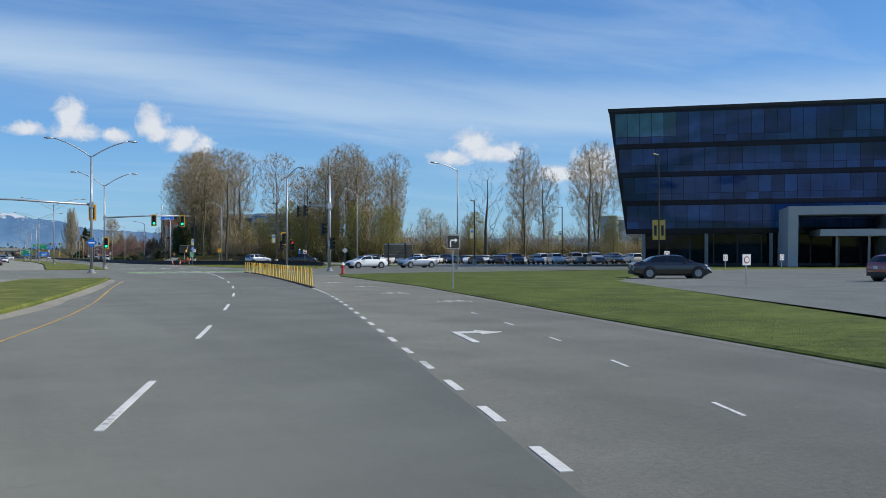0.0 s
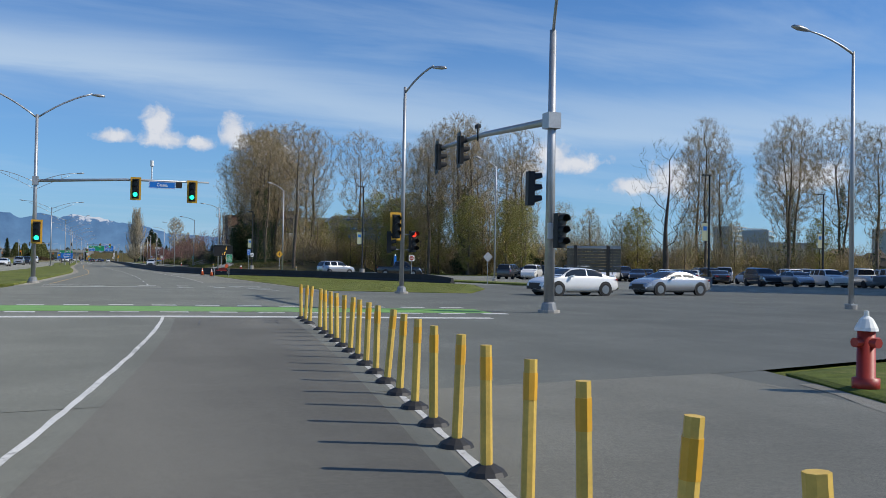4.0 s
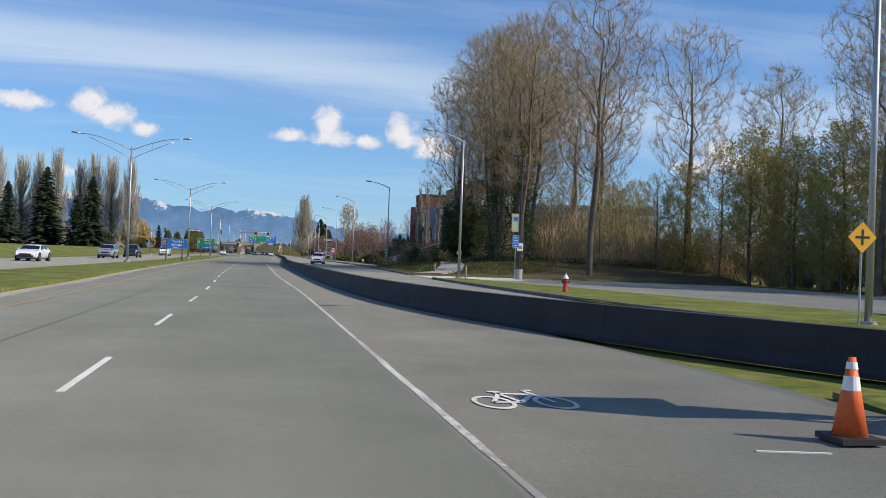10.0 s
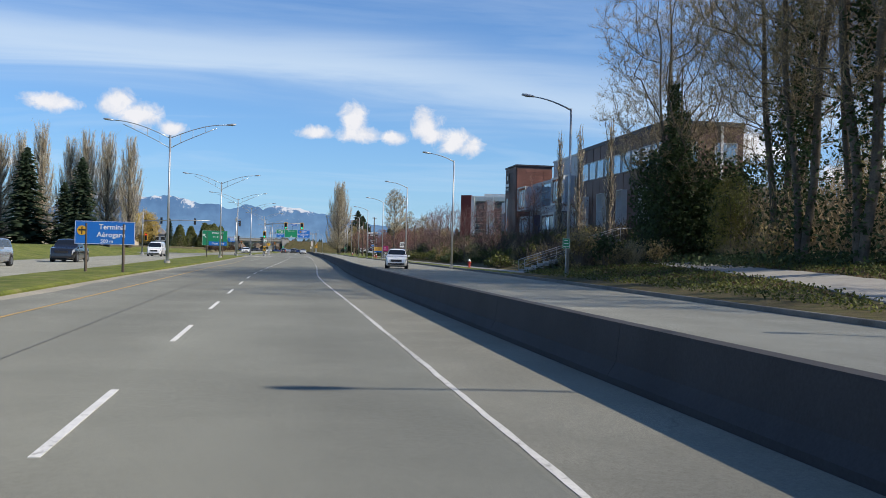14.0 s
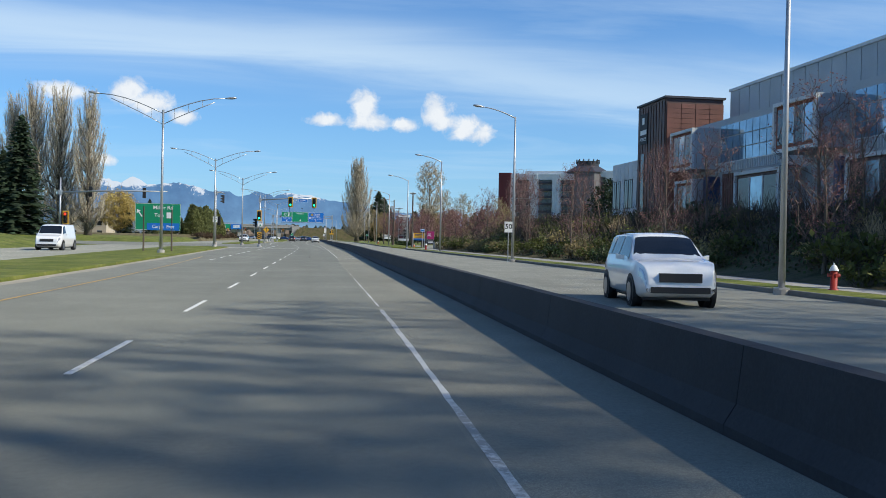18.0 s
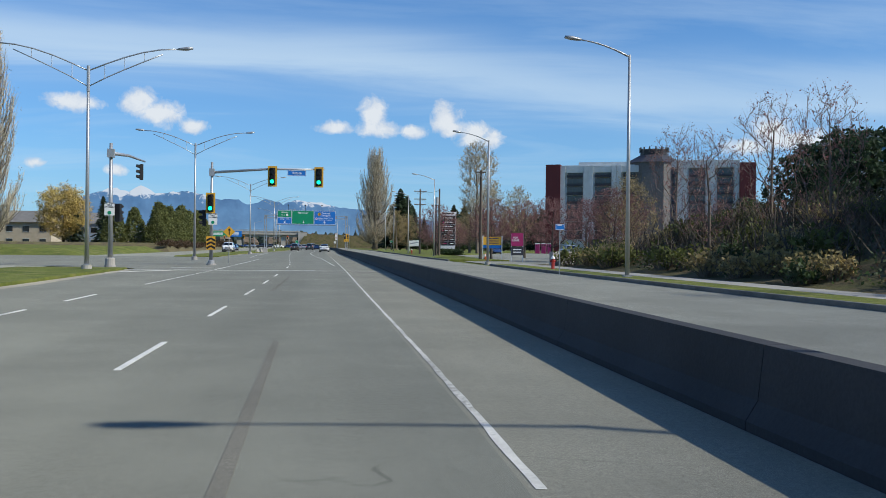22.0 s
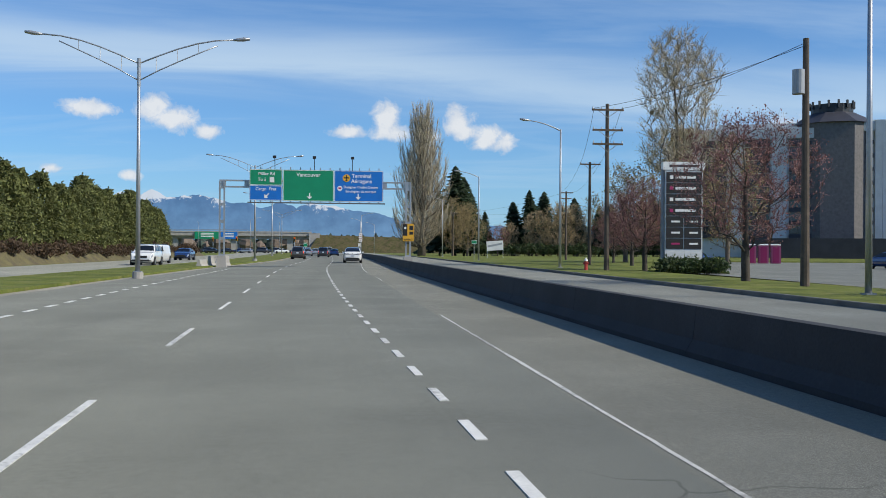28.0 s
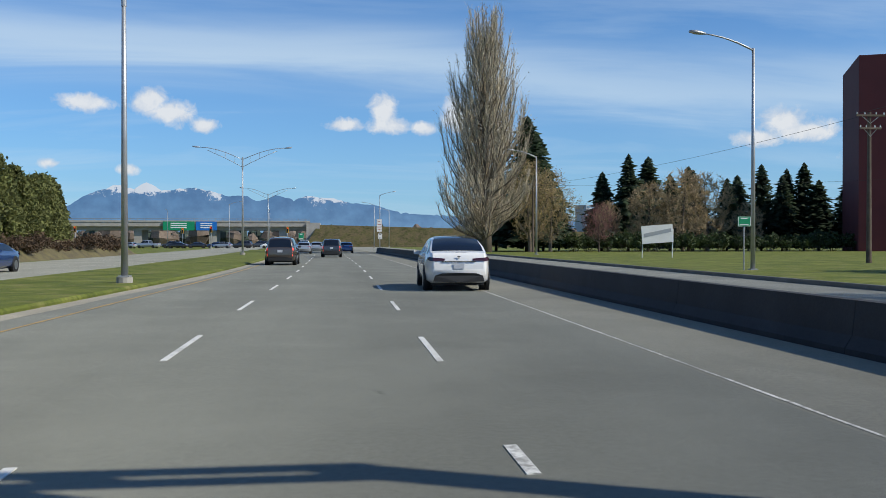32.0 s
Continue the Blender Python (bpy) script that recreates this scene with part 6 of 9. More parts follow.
for j in range(8):
    fo.piece("column", STEEL, 1.5 + j * 8.0, 1.95 + j * 8.0, 0, 4.3, -0.6, -0.15)
fs = Facade(office, A - n2 * BACK, A, 0.13)
for k, (z0, z1) in enumerate(FL):
    for j in range(7):
        fs.piece("side_pane", GLASS_S, 1.0 + j * 3.3, 4.1 + j * 3.3, z0, z1, -0.05, 0.04)
for u0, u1, z0, z1 in ((18.6, 19.7, 0, 6.1), (30.2, 31.3, 0, 6.1), (18.6, 31.3, 6.1, 7.1)):
    fo.piece("portal", PORTAL, u0, u1, z0, z1, -1.2, 9.4, None, "pale grey entrance portal")
fo.piece("portal_canopy", PORTAL, 22.2, 31.5, 3.6, 4.4, 0.4, 9.0, None, "lower pale canopy")
for u in (24.0, 27.5):
    fo.piece("portal_strut", STEEL, u, u + 0.25, 0, 3.6, 8.2, 8.5)

# long brown block beside the frontage road
lodge = thing("apartment_building", "long low building in brown, white and blue cladding", "building")
Z0 = 2.6
block(lodge, [(50, 321), (50, 347), (57.5, 347), (57.5, 321)], 0, 14.0, CLAD_B)
block(lodge, [(54, 347), (54, 386.4), (62, 386.4), (62, 347)], 0, 13.0, PANEL_G)
block(lodge, [(57.2, 347), (57.2, 384), (62, 384), (62, 347)], 13.0, 16.6, PANEL_G, "upper_storey")
block(lodge, [(51.6, 386.4), (51.6, 394.0), (57.6, 394.0), (57.6, 386.4)], 0, 16.1, CLAD_B, "stair_tower")
f1 = Facade(lodge, (50, 347), (50, 321))
for i in range(21):
    f1.piece("cladding_strip", CLAD_B, 0.05 + i * 1.24, 1.22 + i * 1.24, Z0, 13.9, 0.0, 0.05 + 0.03 * (i % 2))
f1.piece("parapet", CLAD_D, -0.1, 26.1, 13.9, 14.3, -0.2, 0.15)
for i in range(9):
    f1.window(1.0 + i * 2.7, 3.3 + i * 2.7, 10.4, 12.3, GLASS_L, PANEL_W, 0.16)
for i in range(4):
    f1.window(2.0 + i * 6.3, 3.5 + i * 6.3, 4.6, 8.4, GLASS_L, PANEL_W, 0.7, 0, 1, "tall window in a deep white frame")
f2 = Facade(lodge, (54, 386.4), (54, 347))


def bay(u0, u1, z0, z1, out, face, cols, label):
    """A boxed bay: pale rim, recessed cladding and upright windows."""
    b = f2.piece("bay", PANEL_G, u0, u1, z0, z1, 0.0, out - 0.25, None, label)
    m = Mesh()
    f2.slab(m, u0, u1, z1 - 0.28, z1, out - 0.25, out)
    f2.slab(m, u0, u1, z0, z0 + 0.28, out - 0.25, out)
    f2.slab(m, u0, u0 + 0.26, z0 + 0.28, z1 - 0.28, out - 0.25, out)
    f2.slab(m, u1 - 0.26, u1, z0 + 0.28, z1 - 0.28, out - 0.25, out)
    part("rim", m, PANEL_W, b, "white rim of the bay")
    w = (u1 - u0 - 0.9) / cols
    f2.piece("bay_face", face, u0 + 0.26, u1 - 0.26, z0 + 0.28, z1 - 0.28, out - 0.25, out - 0.2, b)
    for k in range(cols):
        a = u0 + 0.45 + k * w
        f2.piece("bay_window", GLASS_L if k % 2 else GLASS_D, a + 0.08, a + w - 0.12, z0 + 0.6, z1 - 0.55, out - 0.2, out - 0.15, b)
        f2.piece("mullion", PANEL_W, a + w - 0.12, a + w - 0.02, z0 + 0.5, z1 - 0.5, out - 0.2, out - 0.1, b)


for u, w, cols in ((1.6, 5.2, 3), (21.5, 6.0, 4)):
    bay(u, u + w, 8.5, 12.3, 2.6, BRICK_R, cols, "upper boxed bay in a white rim")
for u, w, face in ((2.0, 4.2, BRICK_R), (14.5, 7.4, CLAD_B), (30.5, 5.6, CLAD_B)):
    bay(u, u + w, 3.0, 7.6, 2.2, face, 3, "lower boxed bay in a white rim")
for k in range(11):
    for r in range(3):
        for u0 in (7.4, 28.2):
            if u0 + 1.22 * k + 1.2 < 39.2 and not (u0 < 10 and k > 10):
                f2.piece("curtain_pane", GLASS_L, u0 + 1.22 * k + 0.05, u0 + 1.22 * k + 1.17, 9.0 + 1.15 * r + 0.04, 9.0 + 1.15 * r + 1.1, 0.02, 0.08)
for u0, u1 in ((7.4, 20.9), (28.2, 39.2)):
    rails = Mesh()
    for k in range(int((u1 - u0) / 0.3)):
        f2.slab(rails, u0 + 0.3 * k, u0 + 0.3 * k + 0.06, 8.1, 8.9, 0.5, 0.56)
    f2.slab(rails, u0, u1, 8.86, 8.94, 0.48, 0.58)
    part("balustrade", rails, PANEL_W, lodge, "slender white balustrade")
for k in range(13):
    f2.piece("rib", CLAD_R, 8.8 + 0.42 * k, 9.05 + 0.42 * k, 2.6, 7.9, 0.0, 0.5)
for k in range(12):
    f2.piece("panel", PANEL_G, 22.2 + 0.68 * k, 22.85 + 0.68 * k, 2.6, 7.9, 0.0, 0.06)
for u in (6.4, 20.2, 27.6):
    f2.piece("panel", BLUE_P, u, u + 0.9, 2.6, 7.8, 0.0, 1.2)
f3 = Facade(lodge, (57.2, 384), (57.2, 347))
for i in range(19):
    f3.piece("panel", PANEL_G, 0.1 + i * 1.94, 1.96 + i * 1.94, 13.1, 16.5, 0.0, 0.05)
f3.piece("cornice", PANEL_W, 0, 37, 16.5, 16.75, -0.2, 0.18)
f4 = Facade(lodge, (51.6, 394), (51.6, 386.4))
for i in range(10):
    f4.piece("rib", CLAD_B, 0.1 + i * 0.75, 0.62 + i * 0.75, Z0, 15.9, 0.0, 0.09)
f4.piece("slot_window", GLASS_D, 1.2, 2.0, 4.0, 11.0, 0.09, 0.12)
mark = f4.piece("gym_sign", BLACK, 0.7, 2.9, 12.0, 15.2, 0.09, 0.16, None, "dark upright gym sign with pale letters")
f4b = Facade(lodge, (51.6, 386.4), (57.6, 386.4))
for i in range(4):
    for j in range(26):
        f4b.piece("plank", CLAD_R, 0.08 + i * 1.5, 1.52 + i * 1.5, Z0 + 0.5 * j, Z0 + 0.47 + 0.5 * j, 0.0, 0.06)
part("tower_cap", Mesh().slab([(51.4, 386.2), (57.8, 386.2), (57.8, 394.2), (51.4, 394.2)], 16.1, 16.3), CLAD_D, lodge)
words("lettering", "FITNESS", 0.5, WHITE, mark, Matrix(((0, 0, -1, 51.42), (-1, 0, 0, 392.2), (0, 1, 0, 12.5), (0, 0, 0, 1))))
part("sign_bar", f4.slab(Mesh(), 1.0, 2.7, 13.0, 13.5, 0.16, 0.18), WHITE, mark)
part("sign_shape", f4.slab(Mesh(), 1.5, 2.1, 14.1, 14.8, 0.16, 0.18), WHITE, mark)
f5 = Facade(lodge, (50, 321), (57.5, 321))
for i in range(5):
    f5.piece("cladding_strip", CLAD_B, 0.05 + i * 1.5, 1.50 + i * 1.5, Z0 - 1.0, 13.9, 0.0, 0.05 + 0.03 * (i % 2))
f5.piece("parapet", CLAD_D, -0.1, 7.6, 13.9, 14.3, -0.2, 0.15)
f5.piece("corner_trim", PANEL_W, 5.2, 5.45, 1.8, 13.9, 0.0, 0.2)
for i in range(2):
    f5.window(0.8 + i * 3.9, 2.9 + i * 3.9, 10.4, 12.3, GLASS_L, PANEL_W, 0.14, 1)
for u in (1.6,):
    f5.window(u, u + 2.0, 4.8, 8.2, GLASS_L, PANEL_W, 0.6, 0, 1, "window in a deep white frame")

# white panel block
white_block = thing("panel_building", "low white panel building with tall dark windows", "building")
block(white_block, [(55, 396), (55, 412), (88, 412), (88, 396)], 0, 11.4, PANEL_W)
f6 = Facade(white_block, (55, 412), (55, 396))
for i in range(11):
    f6.piece("panel", PANEL_W, 0.05 + i * 1.45, 1.42 + i * 1.45, 9.4, 11.3, 0, 0.05)
    f6.piece("panel", PANEL_W, 0.05 + i * 1.45, 1.42 + i * 1.45, 3.6, 5.6, 0, 0.05)
    if i % 3 != 2:
        f6.window(0.12 + i * 1.45, 1.35 + i * 1.45, 5.8, 9.2, GLASS_D, CLAD_D, 0.08, 1)
f6.piece("plinth", CLAD_D, 0, 16, 0, 3.5, 0, 0.06)

# hotel: two wings, a core and red end walls
hotel = thing("hotel", "large hotel with pale fins, a dark core and red end walls", "building")
H = 27.0


def wing(a, b, depth, cols, red_end, top):
    f = Facade(hotel, a, b)
    nb = Vector((-f.n.x, -f.n.y))
    o = [Vector(a), Vector(b), Vector(b) + nb * depth, Vector(a) + nb * depth]
    block(hotel, [(p.x, p.y) for p in (o[0], o[1], o[2], o[3])], 0, top, PANEL_W)
    w = f.length / cols
    for c in range(cols):
        for s in (0.0, 0.83):
            f.piece("fin", PANEL_W, w * (c + s), w * (c + s) + w * 0.165, 3.5, top - 0.3, 0.0, 1.3, None, "pale concrete fin")
        f.piece("parapet", PANEL_W, w * (c + 0.17), w * (c + 0.825), top - 2.4, top - 0.35, 0.0, 1.1, None, "pale concrete parapet")
        for k in range(8):
            z = 4.2 + k * 2.75
            f.piece("balcony_wall", CLAD_D, w * (c + 0.22), w * (c + 0.80), z, z + 0.9, 0.6, 0.75)
            f.window(w * (c + 0.24), w * (c + 0.78), z + 0.95, z + 2.55, GLASS_D, CLAD_B, 0.1, 2)
    for u, sgn in red_end:
        f.piece("end_wall", RED_W, u, u + 4.6, 0, H + 0.6, -depth * 0.9, 1.8, None, "deep red end wall")


wing((92.5, 640), (116.5, 629.6), 16, 3, [(-4.6, -1)], 27.4)
wing((119.5, 629.4), (142.5, 620), 16, 3, [(24.9, 1)], 28.6)
part("core", Mesh().tube([(120.8, 634, 0), (120.8, 634, H + 1.0)], 8.5, 8), CORE_G, hotel, "dark eight sided core")
part("core_roof", Mesh().tube([(120.8, 634, H + 1.0), (120.8, 634, H + 3.6)], [9.2, 4.5], 8), CLAD_D, hotel)
part("roof_drum", Mesh().tube([(120.8, 634, H + 3.6), (120.8, 634, H + 5.4)], 4.2, 16), DARK, hotel)
for i in range(14):
    a = 2 * math.pi * i / 14
    part("antenna", Mesh().box((120.8 + 4.3 * math.cos(a), 634 + 4.3 * math.sin(a), H + 5.3), (0.35, 0.35, 1.6)), DARK, hotel)
part("plant_room", Mesh().box((107, 640, H - 0.1), (16, 8, 3.2), -23), PANEL_W, hotel)
part("podium", Mesh().box((122, 617, 2.0), (52, 10, 4.0), -21), CLAD_D, hotel)

# rounded glass office behind the pines
glass_office = thing("glass_office", "rounded office block with blue glass bands and pale spandrels", "building")
ring = []
for cx, cy, a0 in ((126, 529, 180), (160, 512, 270), (162, 556, 0), (131, 556, 90)):
    ring += [(cx + 5.5 * math.cos(radians(a0 + 15 * k)), cy + 5.5 * math.sin(radians(a0 + 15 * k))) for k in range(7)]
def off_ring(d):
    c = Vector((145, 534))
    return [tuple(c + (Vector(p) - c) * (1 + d / 24)) for p in ring]


for k in range(6):
    block(glass_office, off_ring(0.0), 3.9 * k, 3.9 * k + 1.5, PANEL_G, "spandrel", "pale metal spandrel")
    block(glass_office, off_ring(-0.25), 3.9 * k + 1.5, 3.9 * k + 3.9, GLASS_T, "glass_band", "blue mirror glass band")
block(glass_office, off_ring(0.0), 23.4, 24.6, PANEL_G, "parapet")
for i, (p, q) in enumerate(zip(off_ring(-0.1), off_ring(-0.1)[1:])):
    n_ = max(1, int((Vector(q) - Vector(p)).length / 3))
    for j in range(n_):
        c = Vector(p).lerp(Vector(q), j / n_)
        part("mullion", Mesh().box((c.x, c.y, 12), (0.14, 0.14, 23)), PANEL_G, glass_office)

# overpass
overpass = thing("overpass", "concrete road bridge over the carriageway", "bridge", pose(0, 800, 0))
part("deck", Mesh().box((-55, 0, 6.7), (125, 12, 1.3)), CONCRETE, overpass)
part("girder", Mesh().box((-55, -4, 5.6), (124, 1.2, 1.3)).box((-55, 4, 5.6), (124, 1.2, 1.3)), CONCRETE, overpass)
rail = Mesh().box((-55, -6, 8.3), (125, 0.12, 0.12))
for i in range(62):
    rail.box((-117 + i * 2.02, -6, 7.85), (0.1, 0.1, 1.0))
part("parapet", Mesh().box((-55, -6, 7.55), (125, 0.3, 0.5)), CONCRETE, overpass)
part("railing", rail, STEEL, overpass)
for x in (-78, -42.5, -21, -0.5):
    part("pier", Mesh().box((x, 0, 2.5), (2.2, 9, 5.2)), CONCRETE, overpass)
part("abutment", Mesh().box((8.5, 0, 3.6), (4, 14, 7.2)), CONCRETE, overpass)
solid("embankment", Mesh().ring_loft([[(6, 788, -0.1), (160, 788, -0.1), (160, 815, -0.1), (6, 815, -0.1)], [(10, 794, 6.6), (160, 796, 3.0), (160, 806, 3.0), (10, 806, 6.6)]]), ROUGH, "grass bank that carries the bridge road", "bank", kind="structure")
for i, x in enumerate((-30.5, -22.6)):
    part("bridge_sign", Mesh().box((x, -6.4, 6.2), (9.0 if i == 0 else 6.0, 0.15, 2.6)), GREEN_S if i == 0 else BLUE_S, overpass, "guide sign on the bridge")
    for dz in (0.7, 0.1, -0.5):
        part("text_bar", Mesh().box((x, -6.5, 6.2 + dz), (4.6 - 1.2 * i, 0.05, 0.3)), WHITE, overpass)


# houses beyond the field
def house(x, y, w, dp, h, r, wall):
    e = thing("house", "two storey house with a grey pitched roof", "house", pose(x, y, 0, 0, 0, r))
    part("wall", Mesh().box((0, 0, h / 2), (w, dp, h)), wall, e)
    part("roof", Mesh().add([(-w / 2 - 0.5, -dp / 2 - 0.5, h), (w / 2 + 0.5, -dp / 2 - 0.5, h), (w / 2 + 0.5, dp / 2 + 0.5, h), (-w / 2 - 0.5, dp / 2 + 0.5, h), (-w / 2 + 2, 0, h + 2.6), (w / 2 - 2, 0, h + 2.6)], [(3, 2, 1, 0), (0, 1, 5, 4), (2, 3, 4, 5), (1, 2, 5), (3, 0, 4)]), ROOF_G, e)
    for k in range(4):
        for z in (1.5, 4.2):
            wn = part("window", Mesh().box((-w / 2 + w * (k + 0.5) / 4, -dp / 2 - 0.03, z), (1.3, 0.08, 1.2)), GLASS_D, e)
            part("frame", Mesh().box((-w / 2 + w * (k + 0.5) / 4, -dp / 2 - 0.02, z + 0.66), (1.5, 0.1, 0.1)).box((-w / 2 + w * (k + 0.5) / 4, -dp / 2 - 0.02, z - 0.66), (1.5, 0.1, 0.1)), PANEL_W, wn)


CREAM = material("cream house render", (0.48, 0.42, 0.33), 0.8, vary=0.1, scale=1, fine=20, bump=0.1)
BLUEH = material("blue grey siding", (0.20, 0.26, 0.34), 0.7, vary=0.1, scale=1, fine=20, bump=0.1)
for x, y, w, r, c in ((-66, 560, 16, 10, CREAM), (-46, 568, 14, -6, CREAM), (-34, 575, 8, 4, BLUEH), (-88, 566, 15, 0, CREAM), (-112, 560, 16, 8, CREAM), (-140, 570, 16, -4, CREAM)):
    house(x, y, w, 10, 5.6, r, c)

# far towers
def tower(x, y, w, h, floors, label, r=20):
    e = thing("tower_block", label, "building", pose(x, y, 0, 0, 0, r))
    part("wall", Mesh().box((0, 0, h / 2), (w, w * 0.8, h)), PANEL_G, e)
    for k in range(floors):
        z = h * (k + 0.5) / floors
        for i in range(5):
            part("window", Mesh().box((-w / 2 + w * (i + 0.5) / 5, -w * 0.4 - 0.05, z), (w * 0.15, 0.12, h / floors * 0.55)), GLASS_L, e)
        part("balcony", Mesh().box((0, -w * 0.4 - 0.5, z - h / floors * 0.42), (w * 1.02, 1.2, 0.3)), PANEL_W, e)


tower(372, 545, 16, 28, 10, "distant pale apartment tower")
tower(398, 560, 18, 28, 10, "distant glass apartment tower", -10)
tower(330, 470, 16, 22, 7, "distant pale apartment block", 40)
tower(430, 480, 18, 26, 8, "distant pale apartment block", 30)
tower(255, 1350, 22, 36, 9, "distant white office block")
tower(300, 420, 30, 14, 4, "distant low office block", 60)

# mountains, a backdrop that glows with its haze painted in
MOUNT = bpy.data.materials.new("self-lit mountain forest and snow with painted haze")
MOUNT.use_nodes = True
nt = MOUNT.node_tree
bs = nt.nodes["Principled BSDF"]
ge = nt.nodes.new("ShaderNodeNewGeometry")
sx = nt.nodes.new("ShaderNodeSeparateXYZ")
link(nt, ge.outputs["Position"], sx.inputs[0])
nz = node(nt, "ShaderNodeTexNoise", Scale=0.026, Detail=9.0, Roughness=0.7, Distortion=0.8)
link(nt, ge.outputs["Position"], nz.inputs["Vector"])
hh = mathn(nt, "ADD", sx.outputs[2], mathn(nt, "MULTIPLY", mathn(nt, "SUBTRACT", nz.outputs["Fac"], 0.5), 190.0))
by = nt.nodes.new("ShaderNodeMath")
by.operation = "ARCTAN2"
link(nt, sx.outputs[0], by.inputs[0])
link(nt, mathn(nt, "SUBTRACT", sx.outputs[1], 300.0), by.inputs[1])
high = None
for a, w, lift in ((-11.2, 3.2, 34.0), (-6.6, 0.8, 52.0), (-0.2, 2.1, 72.0)):
    q = mathn(nt, "DIVIDE", mathn(nt, "SUBTRACT", by.outputs[0], radians(a)), radians(w))
    v = mathn(nt, "MULTIPLY", mathn(nt, "SUBTRACT", 1.0, mathn(nt, "MULTIPLY", q, q), clamp=True), lift)
    high = v if high is None else mathn(nt, "MAXIMUM", high, v)
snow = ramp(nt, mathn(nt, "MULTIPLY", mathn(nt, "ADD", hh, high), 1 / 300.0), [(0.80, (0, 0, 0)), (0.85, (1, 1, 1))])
# distance haze painted as blue glow, palest at the foot
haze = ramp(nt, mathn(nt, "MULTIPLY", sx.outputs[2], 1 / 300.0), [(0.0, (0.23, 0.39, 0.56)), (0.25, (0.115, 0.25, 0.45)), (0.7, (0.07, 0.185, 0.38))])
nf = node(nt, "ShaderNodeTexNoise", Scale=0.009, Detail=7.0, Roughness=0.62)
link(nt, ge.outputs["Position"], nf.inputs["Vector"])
# noise paints lighter and darker slopes into that colour
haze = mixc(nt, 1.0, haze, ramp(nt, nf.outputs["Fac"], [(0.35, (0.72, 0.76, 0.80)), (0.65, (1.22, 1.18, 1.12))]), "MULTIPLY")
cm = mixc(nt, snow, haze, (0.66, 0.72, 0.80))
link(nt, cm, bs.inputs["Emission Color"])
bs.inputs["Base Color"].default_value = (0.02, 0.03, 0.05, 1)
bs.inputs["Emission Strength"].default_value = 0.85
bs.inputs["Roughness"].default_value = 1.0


def ridge(az):
    """Height in degrees of the skyline at a bearing."""
    pts = [(-60, 1.0), (-24, 1.2), (-18, 1.3), (-15.6, 1.6), (-14.3, 2.2), (-13.6, 2.7), (-12.8, 3.0), (-12.1, 3.25), (-11.2, 3.05), (-10.4, 3.45), (-9.7, 3.05), (-8.9, 3.0), (-8.0, 3.18), (-6.8, 3.0), (-6.0, 2.7), (-4.9, 2.75), (-4.2, 2.4), (-3.1, 2.8), (-2.1, 2.5), (-1.4, 2.75), (-0.1, 2.65), (1.5, 2.35), (2.8, 2.2), (4.3, 1.75), (7, 1.6), (12, 1.4), (18, 1.3), (24, 1.2), (40, 1.1), (90, 0.9)]
    base = np.interp(az, [p[0] for p in pts], [p[1] for p in pts])
    return base + 0.05 * noise.noise(Vector((az * 1.3, 0, 0))) + 0.07 * noise.noise(Vector((az * 4.1, 5, 0))) + 0.08 * noise.noise(Vector((az * 11, 9, 0))) + 0.04 * noise.noise(Vector((az * 31, 3, 0)))


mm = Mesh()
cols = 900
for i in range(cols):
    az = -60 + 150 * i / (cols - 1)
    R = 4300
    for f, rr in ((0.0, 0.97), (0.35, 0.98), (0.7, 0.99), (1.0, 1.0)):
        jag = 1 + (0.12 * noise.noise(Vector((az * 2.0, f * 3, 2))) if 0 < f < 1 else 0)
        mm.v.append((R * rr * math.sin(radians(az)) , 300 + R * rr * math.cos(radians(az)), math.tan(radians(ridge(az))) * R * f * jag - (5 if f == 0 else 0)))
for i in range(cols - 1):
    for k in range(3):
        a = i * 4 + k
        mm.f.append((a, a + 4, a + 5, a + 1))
solid("mountains", mm, MOUNT, "far self-lit mountains with snow on their tops and painted blue haze", "backdrop", kind="structure", smooth=True)


# ---- vehicles ----
def car_paint(name, c, metal=0.0):
    return material(name, c, 0.25, metal, vary=0.04, scale=1.5, fine=6, bump=0.0, coat=1.0, spec=0.6)


P_WHITE, P_SILVER, P_GREY = car_paint("white car paint", (0.78, 0.78, 0.77)), car_paint("silver car paint", (0.42, 0.43, 0.45), 0.5), car_paint("dark grey car paint", (0.06, 0.062, 0.068), 0.4)
P_BLACK, P_BLUE, P_RED = car_paint("black car paint", (0.012, 0.012, 0.014)), car_paint("dark blue car paint", (0.02, 0.05, 0.16), 0.2), car_paint("dark red car paint", (0.22, 0.015, 0.018))
P_BROWN = car_paint("grey brown car paint", (0.115, 0.095, 0.08), 0.5)
CAR_GLASS = material("tinted car glass", (0.010, 0.014, 0.022), 0.05, vary=0.1, scale=2, fine=3, bump=0.0, spec=0.5, coat=0.0)
TYRE = material("black tyre rubber", (0.02, 0.02, 0.021), 0.85, vary=0.2, scale=0.3, fine=40, bump=0.2)
RIM = material("dull alloy rim", (0.30, 0.31, 0.32), 0.35, 0.8, vary=0.1, scale=0.3, fine=20, bump=0.0)
TAIL = material("red tail lamp", (0.26, 0.012, 0.012), 0.15, vary=0.1, scale=0.3, fine=20, bump=0.0, coat=1.0)
TAIL_D = material("dark smoked tail lamp", (0.05, 0.008, 0.01), 0.12, vary=0.1, scale=0.3, fine=20, bump=0.0, coat=1.0)
BRAKE = glow("lit brake lamp", (1.0, 0.06, 0.03), 0.8)
